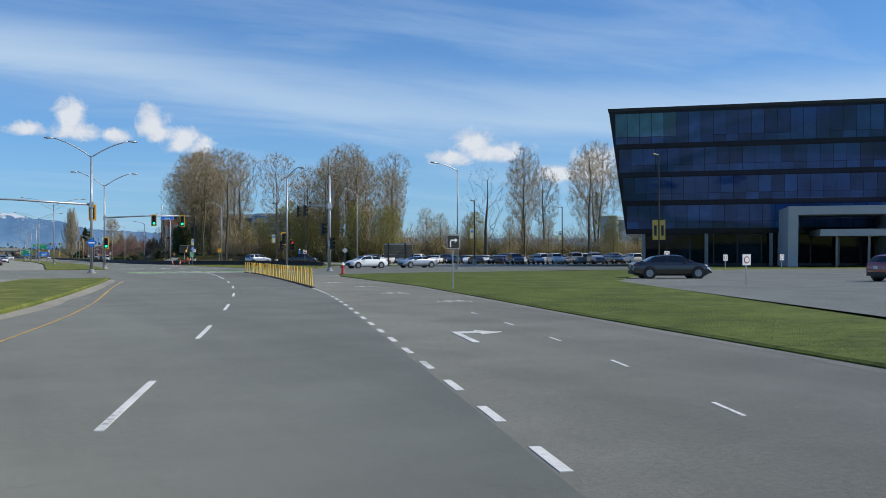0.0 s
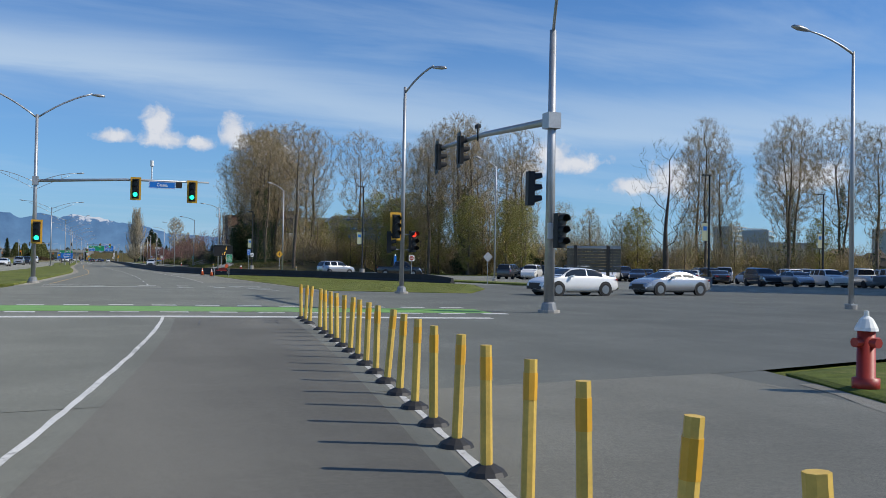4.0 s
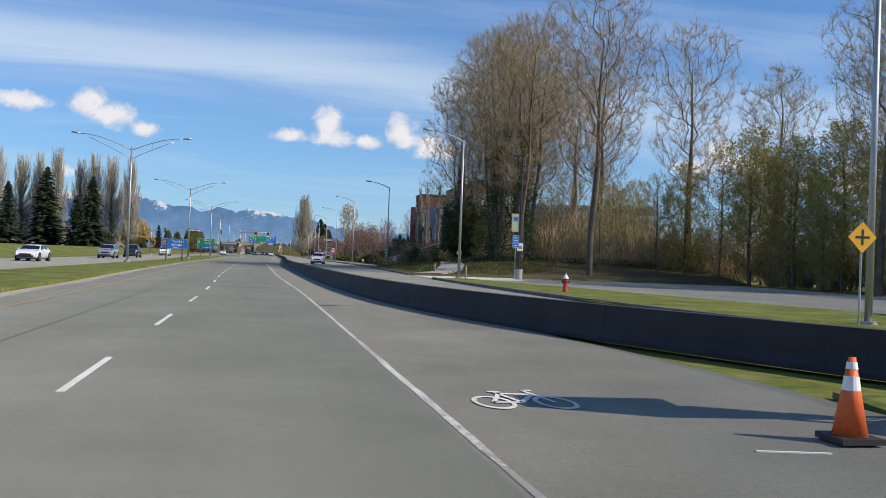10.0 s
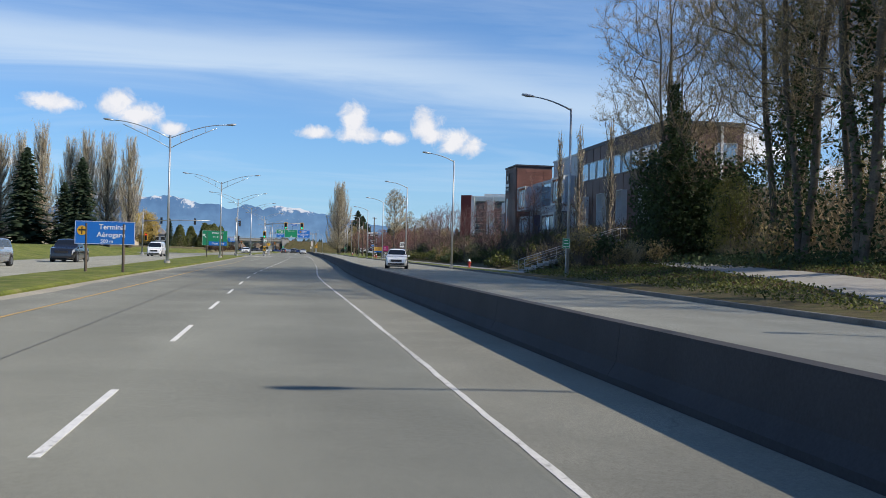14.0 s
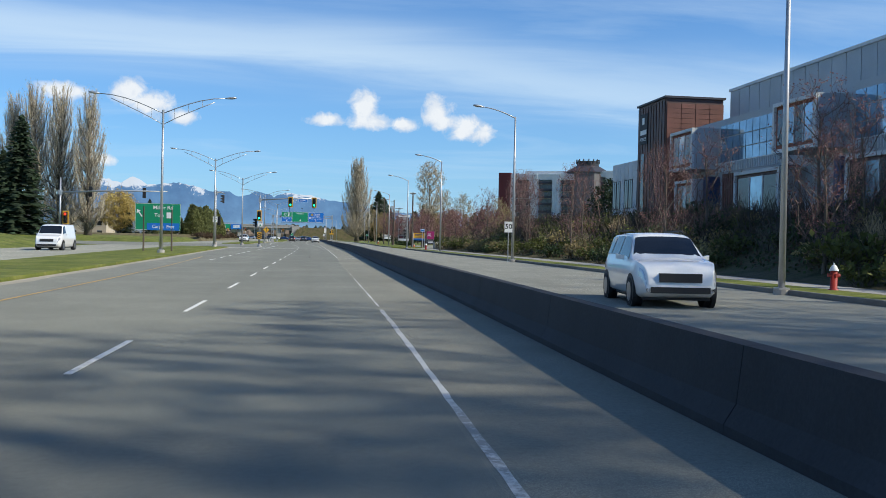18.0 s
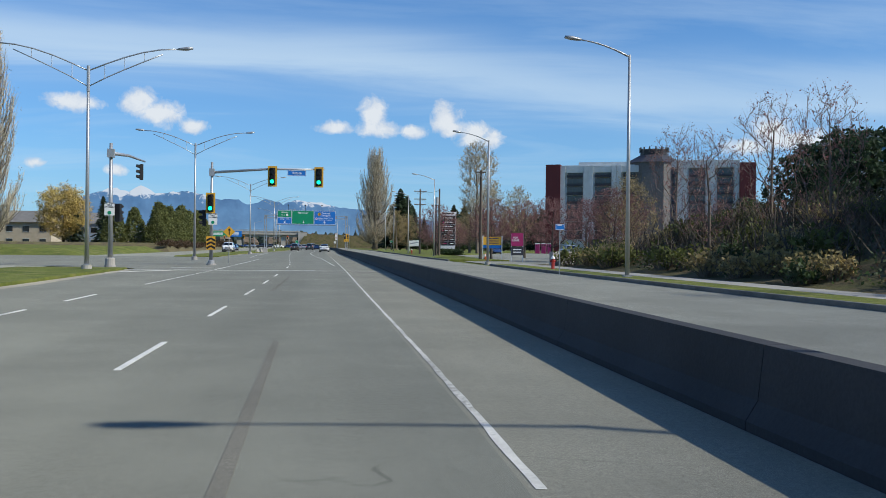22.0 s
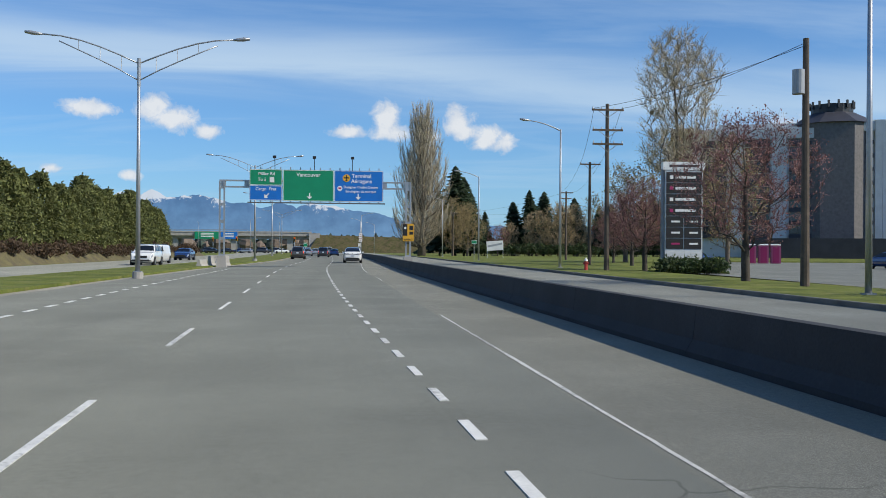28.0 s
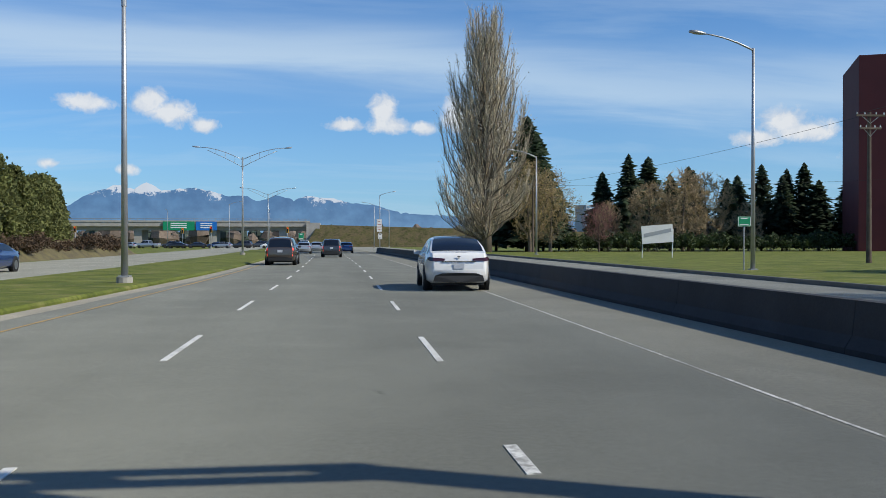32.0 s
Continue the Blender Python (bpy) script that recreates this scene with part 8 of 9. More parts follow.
def wood_bank(x, y):
    """Height of the rough ground that climbs to the wood."""
    rise = float(np.interp(x - KERB.x(y) - 0.18, [0, 2.6, 8, 16, 40], [0.0, 0.2, 0.75, 1.35, 1.45]))
    return 0.15 + rise * min(1.0, max(0.0, (y - 257.5) / 14)) + 0.05 * noise.noise(Vector((x * 0.7, y * 0.7, 3)))


wb = Mesh()
for j in range(45):
    y = 257.0 + 46.2 * j / 44
    for i in range(26):
        x = KERB.x(y) + 0.18 + 32 * (i / 25) ** 1.4
        wb.v.append((x, y, wood_bank(x, y) if j else -0.05))
for j in range(44):
    for i in range(25):
        a = j * 26 + i
        wb.f.append((a, a + 1, a + 27, a + 26))
solid("verge_wood", wb, ROUGH, "rough grass bank below the wood", "grass", kind="structure", smooth=True)


path = Mesh()
pl, pr = [], []
for i in range(41):
    q = i / 40 * (len(PATH_C) - 1)
    k = min(len(PATH_C) - 2, int(q))
    (xa, ya), (xb, yb) = PATH_C[k], PATH_C[k + 1]
    x, y = xa + (xb - xa) * (q - k), ya + (yb - ya) * (q - k)
    nn = Vector((yb - ya, xa - xb)).normalized() * 1.3
    pl.append((x - nn.x, y - nn.y, wood_bank(x - nn.x, y - nn.y) + 0.05))
    pr.append((x + nn.x, y + nn.y, wood_bank(x + nn.x, y + nn.y) + 0.05))
pb = [(x, y, z - 0.25) for x, y, z in pl]
pq = [(x, y, z - 0.25) for x, y, z in pr]
solid("footpath", path.sheet(pl, pr).sheet(pb, pl).sheet(pr, pq), PAVING, "concrete path that climbs past the trees", "footpath", kind="structure")
field_bank = Mesh().ring_loft([[(-9.5, 190, -0.1), (-9.5, 410, -0.1), (-200, 410, -0.1), (-200, 190, -0.1)], [(-15, 196, 1.0), (-17, 404, 1.3), (-190, 404, 1.4), (-190, 196, 1.2)]])
solid("field", field_bank, GRASS, "raised green field beside the oncoming road", "field", kind="structure")

lawn_mound = Mesh().ring_loft([[(-9.6, 470, -0.1), (-9.2, 521, -0.1), (-160, 523.5, -0.1), (-160, 472, -0.1)], [(-14, 476, 0.7), (-12, 518, 0.9), (-150, 523, 1.9), (-150, 478, 1.1)]])
solid("field_north", lawn_mound, GRASS, "mown green lawn in front of the houses", "field", kind="structure")

# ---- painted marks on the road ----
marks = thing("road_symbols", "worn white stop bars, arrows and bicycle symbols", "road marking", kind="structure")


def flat_part(name, pts, mat=PAINT_W, z=0.013, parent=None):
    return part(name, Mesh().slab(pts, -0.01, z), mat, parent or marks)


def bicycle(x, y, s, yaw):
    m = Mesh()
    for cx in (-0.55, 0.55):
        k = 18
        o = [(cx + 0.36 * math.cos(2 * math.pi * i / k), 0.36 * math.sin(2 * math.pi * i / k), 0.013) for i in range(k + 1)]
        i_ = [(cx + 0.28 * math.cos(2 * math.pi * i / k), 0.28 * math.sin(2 * math.pi * i / k), 0.013) for i in range(k + 1)]
        m.sheet(i_, o)
    for a, b in (((-0.55, 0), (-0.2, 0.5)), ((-0.2, 0.5), (0.4, 0.45)), ((0.4, 0.45), (-0.05, 0.0)), ((-0.05, 0), (-0.55, 0)), ((-0.05, 0), (-0.25, 0.6)), ((0.55, 0), (0.36, 0.7)), ((-0.35, 0.62), (-0.12, 0.62)), ((0.36, 0.7), (0.55, 0.72))):
        p, q = Vector((*a, 0.014)), Vector((*b, 0.014))
        nrm = Vector((-(q - p).y, (q - p).x, 0)).normalized() * 0.04
        m.add([p - nrm, q - nrm, q + nrm, p + nrm], [(0, 1, 2, 3)])
    m.v = [(px * s, py * s * 1.9, pz) for px, py, pz in m.v]
    part("bicycle_symbol", m, PAINT_W, marks, at=pose(x, y, 0, 0, 0, yaw))


for x, y, r in ((12.1, 63.8, -16), (12.8, 70.3, -15), (14.5, 77.9, -14), (15.05, 84.3, -13)):
    bicycle(x, y, 0.6, r)
bicycle(20.8, 189.7, 0.6, 2)
flat_part("short_line", [(22.05, 187.37), (22.65, 187.27), (22.65, 187.30), (22.05, 187.40)])
bicycle(19.5, 364, 0.5, 0)
for xa, ya, xb, yb in ((16.66, 365, 16.6, 374.7), (15.74, 389.5, 15.86, 402)):
    flat_part("skid_mark", [(xa, ya), (xa + 0.12, ya - 0.3), (xb + 0.1, yb - 0.4), (xb, yb)], ASPHALT_D, 0.004)
bicycle(19.6, 520.5, 0.5, 0)
ar = [(0, -1.6), (0.14, -1.6), (0.14, 0.35), (0.55, 0.35), (0.55, 0.1), (1.1, 0.55), (0.55, 1.0), (0.55, 0.72), (0.0, 0.72)]
for x, y, r in ((6.9, 53.2, -16), (-3, 8, -16)):
    part("turn_arrow", Mesh().slab([(a * 0.85, b * 0.9) for a, b in ar], -0.01, 0.013), PAINT_W, marks, at=pose(x, y, 0, 0, 0, r))
flat_part("stop_bar", [(9.2, 118.1), (15.0, 118.0), (23.4, 116.6), (23.5, 117.1), (15.0, 118.5), (9.2, 118.6)])
for xa, ya, xb, yb in ((10.5, 145.0, 16.44, 144.9), (17.3, 144.89, 18.1, 144.85), (19.25, 144.78, 19.8, 144.71), (20.35, 144.44, 20.57, 144.42), (20.85, 144.5, 22.15, 144.0), (10.5, 147.6, 13.6, 147.55), (15.4, 147.5, 16.32, 147.49), (17.44, 147.46, 18.07, 147.45), (19.25, 147.42, 19.63, 147.41), (20.34, 147.08, 22.11, 146.56)):
    flat_part("crossing_line", [(xa, ya), (xb, yb), (xb, yb + 0.17), (xa, ya + 0.17)])
flat_part("gore_line", [(20.8, 144.5), (21.3, 142.0), (21.9, 140.6), (22.0, 140.65), (21.4, 142.05), (20.92, 144.5)])
flat_part("stop_bar", [(5.5, 410.95), (20.6, 411.2), (20.6, 411.5), (5.5, 411.25)], PAINT_E)
flat_part("stop_bar", [(9.4, 411.42), (17.0, 411.55), (17.0, 411.8), (9.4, 411.67)], PAINT_E)
stripe("turn_line", Line((11.42, 400), (11.48, 416), (11.4, 450)), 407.4, 449, 0.09, PAINT_W, "solid white line beside the junction island")
flat_part("turn_end_line", [(8.45, 416.35), (11.5, 415.7), (11.5, 415.85), (8.45, 416.5)])
flat_part("island_line", [(1.8, 398), (2.0, 398), (9.6, 411), (9.3, 411)])
green = thing("bike_crossing", "worn green bicycle crossing with white dashes", "road marking", kind="structure")
flat_part("green_band", [(9.0, 121.3), (13.6, 121.0), (24.6, 119.4), (24.9, 121.6), (13.3, 123.9), (9.0, 124.3)], PAINT_G, 0.012, green)
for i in range(12):
    x = 9.6 + i * 1.32
    for y0, y1 in ((120.4, 118.8), (124.5, 122.4)):
        y = y0 + (y1 - y0) * max(0, (x - 13.5) / 11)
        flat_part("white_dash", [(x, y), (x + 0.75, y - 0.1), (x + 0.75, y + 0.2), (x, y + 0.3)], PAINT_W, 0.017, green)
xing = thing("crosswalk", "pale green crossing with white bars over the side road", "road marking", kind="structure")
flat_part("green_band", [(29.8, 245.6), (37.5, 249.5), (39, 257), (30.2, 255.5)], material("faded green crossing paint", (0.36, 0.44, 0.28), 0.8, vary=0.2, scale=0.8, fine=15, bump=0.1), 0.012, xing)
for i in range(9):
    y = 246.2 + i * 1.05
    flat_part("white_bar", [(30.0, y), (37.6 + 0.1 * i, y + 2.0), (37.6 + 0.1 * i, y + 2.4), (30.0, y + 0.42)], PAINT_W, 0.017, xing)


# ---- bollards, cones, hydrants, trailer sign ----
def bollard():
    e = thing("delineator_post", "yellow plastic delineator post on a black rubber foot", "bollard", group="yellow posts along the bike lane")
    part("post", Mesh().tube([(0, 0, 0.06), (0, 0, 0.45), (0, 0, 0.9)], [0.043, 0.042, 0.040], 8), YPLAST, e)
    part("foot", Mesh().tube([(0, 0, 0), (0, 0, 0.035), (0, 0, 0.075)], [0.15, 0.13, 0.06], 12), TRIM, e)
    part("band", Mesh().tube([(0, 0, 0.66), (0, 0, 0.82)], 0.0435, 8), YELLOW, e, "brighter reflective band")
    return e


bo = bollard()
rng = random.Random(12)
ys = [77.6 + 0.96 * i for i in range(37)] + [113.15, 115.13, 116.01, 116.98]
for i, y in enumerate(ys):
    m = pose(RIGHT.x(y), y, 0.0, rng.gauss(0, 2.0), rng.gauss(0, 2.2), rng.uniform(0, 90))
    if i == 0:
        bo.matrix_basis = m
    else:
        copy_thing(bo, m)


def cone(x, y):
    e = thing("traffic_cone", "orange traffic cone with pale bands on a black foot", "traffic cone", pose(x, y, 0.02), group="traffic cones")
    part("cone_body", Mesh().tube([(0, 0, 0.05), (0, 0, 0.72)], [0.15, 0.03], 16), ORANGE, e, smooth=True)
    part("foot", Mesh().box((0, 0, 0.03), (0.40, 0.40, 0.05)), TRIM, e)
    part("band", Mesh().tube([(0, 0, 0.44), (0, 0, 0.56)], [0.081, 0.061], 16), WHITE, e)
    part("band", Mesh().tube([(0, 0, 0.62), (0, 0, 0.68)], [0.053, 0.042], 16), WHITE, e)


cone(23.1, 187.7)
cone(23.4, 182.4)
cone(34.0, 452)
vms = thing("message_trailer", "red trailer with a dark message board of amber dots", "trailer", pose(25.0, 188.0, 0.04, 0, 0, -3))
part("chassis", Mesh().box((0, 0, 0.52), (1.1, 0.10, 0.10)).box((-0.45, 0.0, 0.5), (0.08, 1.5, 0.1)).box((0.45, 0.0, 0.5), (0.08, 1.5, 0.1)).box((0, 0.7, 0.5), (0.98, 0.1, 0.1)).box((0, -0.7, 0.5), (0.98, 0.1, 0.1)), RED, vms, "red steel chassis")
part("battery_box", Mesh().box((0.1, 0.1, 0.66), (0.7, 0.5, 0.22)), RED, vms)
part("tool_box", Mesh().box((0.5, -0.3, 0.95), (0.28, 0.22, 0.36), m=Matrix.Rotation(radians(25), 3, "Y")), ORANGE, vms)
for sx in (-1, 1):
    w = part("wheel", Mesh().tube([(sx * 0.62, 0, 0.30), (sx * 0.80, 0, 0.30)], 0.30, 18), TYRE, vms)
    part("hub", Mesh().tube([(sx * 0.60, 0, 0.30), (sx * 0.815, 0, 0.30)], 0.15, 12), WHITE, w)
    for sy in (-0.75, 0.75):
        part("jack_leg", Mesh().box((sx * 0.72, sy, 0.36), (0.05, 0.05, 0.72)), GALV, vms)
part("mast", Mesh().box((0.0, 0, 1.2), (0.08, 0.08, 1.7)), GALV, vms)
part("inner_mast", Mesh().box((0.0, 0, 1.9), (0.06, 0.06, 0.9)), GALV, vms)
bd = part("message_board", Mesh().box((0.13, -0.1, 2.50), (1.78, 0.16, 1.02)), BLACK, vms, "black board with amber dots")
part("frame", Mesh().box((0.13, -0.1, 3.03), (1.84, 0.2, 0.05)).box((0.13, -0.1, 1.97), (1.84, 0.2, 0.05)).box((-0.78, -0.1, 2.5), (0.05, 0.2, 1.06)).box((1.04, -0.1, 2.5), (0.05, 0.2, 1.06)), DARK, bd)
part("solar_panel", Mesh().box((0.13, 0.1, 3.10), (1.6, 0.7, 0.04)), GALV, vms)
dots = Mesh()
for cx, cz, pat in ((0.43, 2.76, ("#", "#", "##", "#", "##")), (0.12, 2.22, ("#.", "..", "#.", "#.", "#.")), (0.25, 2.22, ("###", ".#.", ".#.", ".#.", ".#."))):
    for r, row in enumerate(pat):
        for q, chx in enumerate(row):
            if chx == "#":
                dots.box((cx + q * 0.055, -0.19, cz + 0.14 - r * 0.065), (0.035, 0.012, 0.045))
part("lit_dots", dots, LIT_A, bd, "amber lit dots")


def hydrant(x, y, z=0.13):
    e = thing("fire_hydrant", "dark red fire hydrant with a white cap", "fire hydrant", pose(x, y, z), group="fire hydrants")
    part("barrel", Mesh().tube([(0, 0, -0.1), (0, 0, 0.05), (0, 0, 0.06), (0, 0, 0.62)], [0.16, 0.16, 0.11, 0.105], 14), RED, e, smooth=True)
    part("bonnet", Mesh().tube([(0, 0, 0.62), (0, 0, 0.66), (0, 0, 0.76), (0, 0, 0.80), (0, 0, 0.86)], [0.14, 0.13, 0.08, 0.03, 0.03], 14), WHITE, e, "white cap")
    for a in ((1, 0), (-1, 0), (0, -1)):
        part("outlet", Mesh().tube([(0, 0, 0.48), (a[0] * 0.19, a[1] * 0.19, 0.48)], 0.06, 10), RED, e)


for x, y in ((31.9, 221.7), (32.6, 325.8), (31.2, 414.0), (21.9, 102.3), (32.2, 510.0)):
    hydrant(x, y)

# short posts by the crossing
for x, y in ((32.8, 261.6), (31.8, 243.6), (36.0, 204.0)):
    e = thing("marker_post", "short pale marker post", "bollard", pose(x, y, 0.1))
    part("post", Mesh().tube([(0, 0, 0), (0, 0, 0.95)], 0.06, 10), PAVING, e)
    part("band", Mesh().tube([(0, 0, 0.7), (0, 0, 0.8)], 0.062, 10), YELLOW, e)


# dark lamp poles with banners on concrete feet
def banner_pole(x, y, h, banner=True, sign=False):
    e = thing("banner_pole", "dark lamp pole with a pale banner on a concrete foot", "lamp post", pose(x, y, 0.1), group="dark banner poles")
    part("foot", Mesh().tube([(0, 0, -0.1), (0, 0, 0.75)], 0.32, 14), CONCRETE, e)
    part("pole", Mesh().tube([(0, 0, 0.7), (0, 0, h)], [0.10, 0.075], 10), DARK, e)
    part("lamp_head", Mesh().box((-0.3, 0, h - 0.04), (0.8, 0.25, 0.1)), DARK, e)
    if banner:
        b = part("banner", Mesh().box((-0.42, 0, 4.6), (0.6, 0.02, 1.5)), material("pale green banner cloth", (0.42, 0.45, 0.30), 0.8, vary=0.1, scale=1, fine=20, bump=0.1), e, "pale green banner with a blue block")
        part("banner_block", Mesh().box((-0.42, -0.015, 4.9), (0.36, 0.01, 0.36)), BLUE_S, b)
        part("bracket", Mesh().box((-0.36, 0, 5.38), (0.74, 0.04, 0.04)).box((-0.36, 0, 3.82), (0.74, 0.04, 0.04)), DARK, e)
    if sign:
        s = part("speed_plate", Mesh().box((0, -0.14, 2.6), (0.5, 0.02, 0.65)), WHITE, e, "white speed plate")
        words("lettering", "30", 0.36, BLACK, s, pose(0, -0.155, 2.56, 90, 0, 0))


fb = thing("forecourt_banner", "yellow and dark banner on a thin pole by the office", "banner", pose(45.5, 95.2, 0.05, 0, 0, -35))
part("pole", Mesh().tube([(0, 0.03, 0), (0, 0.03, 9.2)], 0.06, 8), DARK, fb)
part("lamp_head", lamp_head((0, 0, 9.2), (-0.7, -0.7, 0.05)), DARK, fb)
for s in (-1, 1):
    part("cloth", Mesh().box((s * 0.27, 0, 3.35), (0.44, 0.02, 1.55)), YPLAST, fb)
    part("cloth_block", Mesh().box((s * 0.27, -0.014, 3.3), (0.2, 0.008, 0.8)), DARK, fb, "dark upright block")
part("bracket", Mesh().box((0, 0, 4.15), (1.0, 0.03, 0.04)).box((0, 0, 2.55), (1.0, 0.03, 0.04)), DARK, fb)
for x, y, w, h, z in ((56.5, 107.6, 0.62, 0.6, 1.5), (52.1, 95, 0.45, 0.5, 1.2), (58.3, 95, 0.5, 0.5, 1.2), (30.1, 70, 0.5, 0.5, 1.2)):
    ns = post_sign("notice_sign", "small white notice with a red ring on a post", (x, y), w, h, z, WHITE)
    part("ring", Mesh().disc((0, -0.013, z), (0, 1, 0), w * 0.33, 0.008, 20), RED, ns)
    part("ring_face", Mesh().disc((0, -0.018, z), (0, 1, 0), w * 0.24, 0.008, 20), WHITE, ns)
banner_pole(44.6, 204.8, 11.2)
banner_pole(38.4, 253.4, 10.2, True, True)
banner_pole(84, 168, 9.5)
banner_pole(62, 158, 9.5)
banner_pole(110, 160, 9.5)
kiosk = thing("help_column", "tall blue help column with a white dome", "kiosk", pose(50.4, 209.2, 0.1))
part("column", Mesh().box((0, 0, 1.25), (0.28, 0.28, 2.5)), BLUE_S, kiosk)
part("dome", Mesh().tube([(0, 0, 2.5), (0, 0, 2.6), (0, 0, 2.72)], [0.12, 0.12, 0.03], 10), WHITE, kiosk)
ne = post_sign("no_entry_sign", "white no entry sign with a black disc", (41.9, 177.6), 0.6, 0.6, 2.1, WHITE, bar_mat=BLACK)
part("disc", Mesh().disc((0, -0.015, 2.1), (0, 1, 0), 0.22, 0.012, 20), RED, ne)
part("bar", Mesh().box((0, -0.025, 2.1), (0.32, 0.008, 0.07)), WHITE, ne)
TIMBER = material("pale slatted timber", (0.20, 0.165, 0.12), 0.85, vary=0.25, scale=0.7, fine=20, bump=0.2)
ws = post_sign("warning_sign_back", "bare grey diamond sign seen from behind", (42.86, 161.3), 0.6, 0.6, 2.2, GALV, diamond=True)
screen = thing("timber_screen", "slatted brown timber screen on posts", "screen", pose(47.0, 151.6, 0.1, 0, 0, -36))
for i in range(9):
    part("slat", Mesh().box((0, 0, 1.15 + i * 0.215), (3.9, 0.05, 0.18)), PANEL_G if i == 8 else TIMBER, screen)
for x in (-1.3, 1.05):
    part("post", Mesh().box((x, -0.09, 1.5), (0.24, 0.14, 3.0)), WOODP, screen)
    part("stay", Mesh().box((x + 0.3, 0.09, 1.9), (0.06, 0.08, 2.0)), WOODP, screen)


# ---- utility poles and wires ----
def utility_pole(x, y, h, arms, transformer=False):
    e = thing("utility_pole", "weathered timber utility pole with crossarms", "utility pole", pose(x, y, 0.1), group="utility poles")
    part("pole", Mesh().tube([(0, 0, -0.2), (0, 0, h)], [0.17, 0.11], 10), WOODP, e)
    for z, w in arms:
        part("crossarm", Mesh().box((0, -0.13, z), (w, 0.1, 0.12)), WOODP, e)
        part("strut", Mesh().tube([(-w * 0.3, -0.13, z - 0.05), (0, -0.12, z - 0.5)], 0.02, 5), STEEL, e)
        part("strut", Mesh().tube([(w * 0.3, -0.13, z - 0.05), (0, -0.12, z - 0.5)], 0.02, 5), STEEL, e)
        for u in (-0.47, -0.2, 0.2, 0.47):
            part("insulator", Mesh().tube([(w * u, -0.13, z + 0.05), (w * u, -0.13, z + 0.2)], [0.05, 0.03], 8), PANEL_W, e)
    if transformer:
        part("transformer", Mesh().tube([(-0.35, -0.1, h - 2.1), (-0.35, -0.1, h - 1.2)], 0.22, 14), PANEL_G, e, "grey transformer can")
    return e


utility_pole(33.5, 509.8, 10.8, [(10.4, 2.1), (9.1, 2.0), (8.2, 2.0)])
utility_pole(39.2, 533.6, 9.4, [(9.2, 1.9)])
utility_pole(33.5, 485, 9.3, [], True)
utility_pole(47.5, 574, 9.4, [(9.2, 1.9), (8.4, 1.4)])
utility_pole(40, 636, 9.0, [(8.7, 1.4)])
utility_pole(34.0, 455, 9.4, [(9.2, 1.0)])
part_of = thing("power_lines", "thin dark power lines between the poles", "wire")
def wire(a, b, sag):
    a, b = Vector(a), Vector(b)
    part("wire", Mesh().tube([a.lerp(b, i / 10) - Vector((0, 0, sag * 4 * (i / 10) * (1 - i / 10))) for i in range(11)], 0.012, 4), BLACK, part_of)


for dx in (-0.9, 0.9):
    wire((33.5 + dx, 509.7, 10.6), (39.2 + dx, 533.5, 9.4), 0.4)
    wire((39.2 + dx, 533.5, 9.4), (47.5 + dx, 574, 9.4), 0.6)
    wire((33.5 + dx * 0.1, 485, 9.2 + 0.1 * dx), (33.5 + dx, 509.7, 10.6), 0.3)
wire((40, 636, 8.8), (95, 622, 9.8), 0.6)
wire((47.5, 574, 9.4), (40, 636, 8.8), 0.6)

# ---- signs by the lots ----
pyl = thing("pylon_sign", "tall white tenant pylon with dark name panels", "sign", pose(38.0, 508.3, 0.1, 0, 0, -4))
part("frame", Mesh().box((0, 0, 3.5), (2.4, 0.45, 6.9)), PANEL_W, pyl)
for c, (z, h) in enumerate(((6.0, 0.66), (5.3, 0.66), (4.6, 0.66), (3.9, 0.66))):
    pn = part("name_panel", Mesh().box((0, -0.235, z), (2.26, 0.03, h)), BLACK, pyl, "dark name panel")
    part("text_bar", Mesh().box((0.1, -0.255, z), (1.3, 0.01, 0.16)), WHITE, pn)
    part("logo_shape", Mesh().box((-0.8, -0.255, z), (0.22, 0.01, 0.22)), MAGENTA if c % 2 else WHITE, pn)
for z in (3.2, 2.5, 1.8):
    for x in (-0.58, 0.58):
        pn = part("name_panel", Mesh().box((x, -0.235, z), (1.1, 0.03, 0.66)), BLACK, pyl, "dark name panel")
        part("text_bar", Mesh().box((x + 0.05, -0.255, z), (0.55, 0.01, 0.12)), MAGENTA if (z < 2 and x < 0) else WHITE, pn)
hd = part("header", Mesh().box((0, -0.02, 6.72), (2.7, 0.5, 0.5)), WHITE, pyl, "white header board")
part("text_bar", Mesh().box((0, -0.275, 6.72), (1.9, 0.01, 0.14)), CLAD_D, hd)
part("side_post", Mesh().box((-1.32, 0, 3.3), (0.12, 0.3, 6.5)), STEEL, pyl)
lease = thing("lease_sign", "magenta letting board over a dark board on posts", "sign", pose(36.0, 446.0, 0.1, 0, 0, -8))
part("board", Mesh().box((0, 0, 2.05), (1.15, 0.05, 1.25)), MAGENTA, lease)
part("lower_board", Mesh().box((0, 0, 0.95), (1.15, 0.05, 0.8)), CLAD_D, lease)
words("lettering", "FOR\nLEASE", 0.26, WHITE, lease, pose(-0.15, -0.03, 2.1, 90, 0, 0))
for z in (1.1, 0.85):
    part("text_bar", Mesh().box((0, -0.03, z), (0.8, 0.01, 0.1)), WHITE, lease)
for x in (-0.55, 0.55):
    part("post", Mesh().box((x, 0.06, 1.3), (0.09, 0.09, 2.7)), PANEL_W, lease)
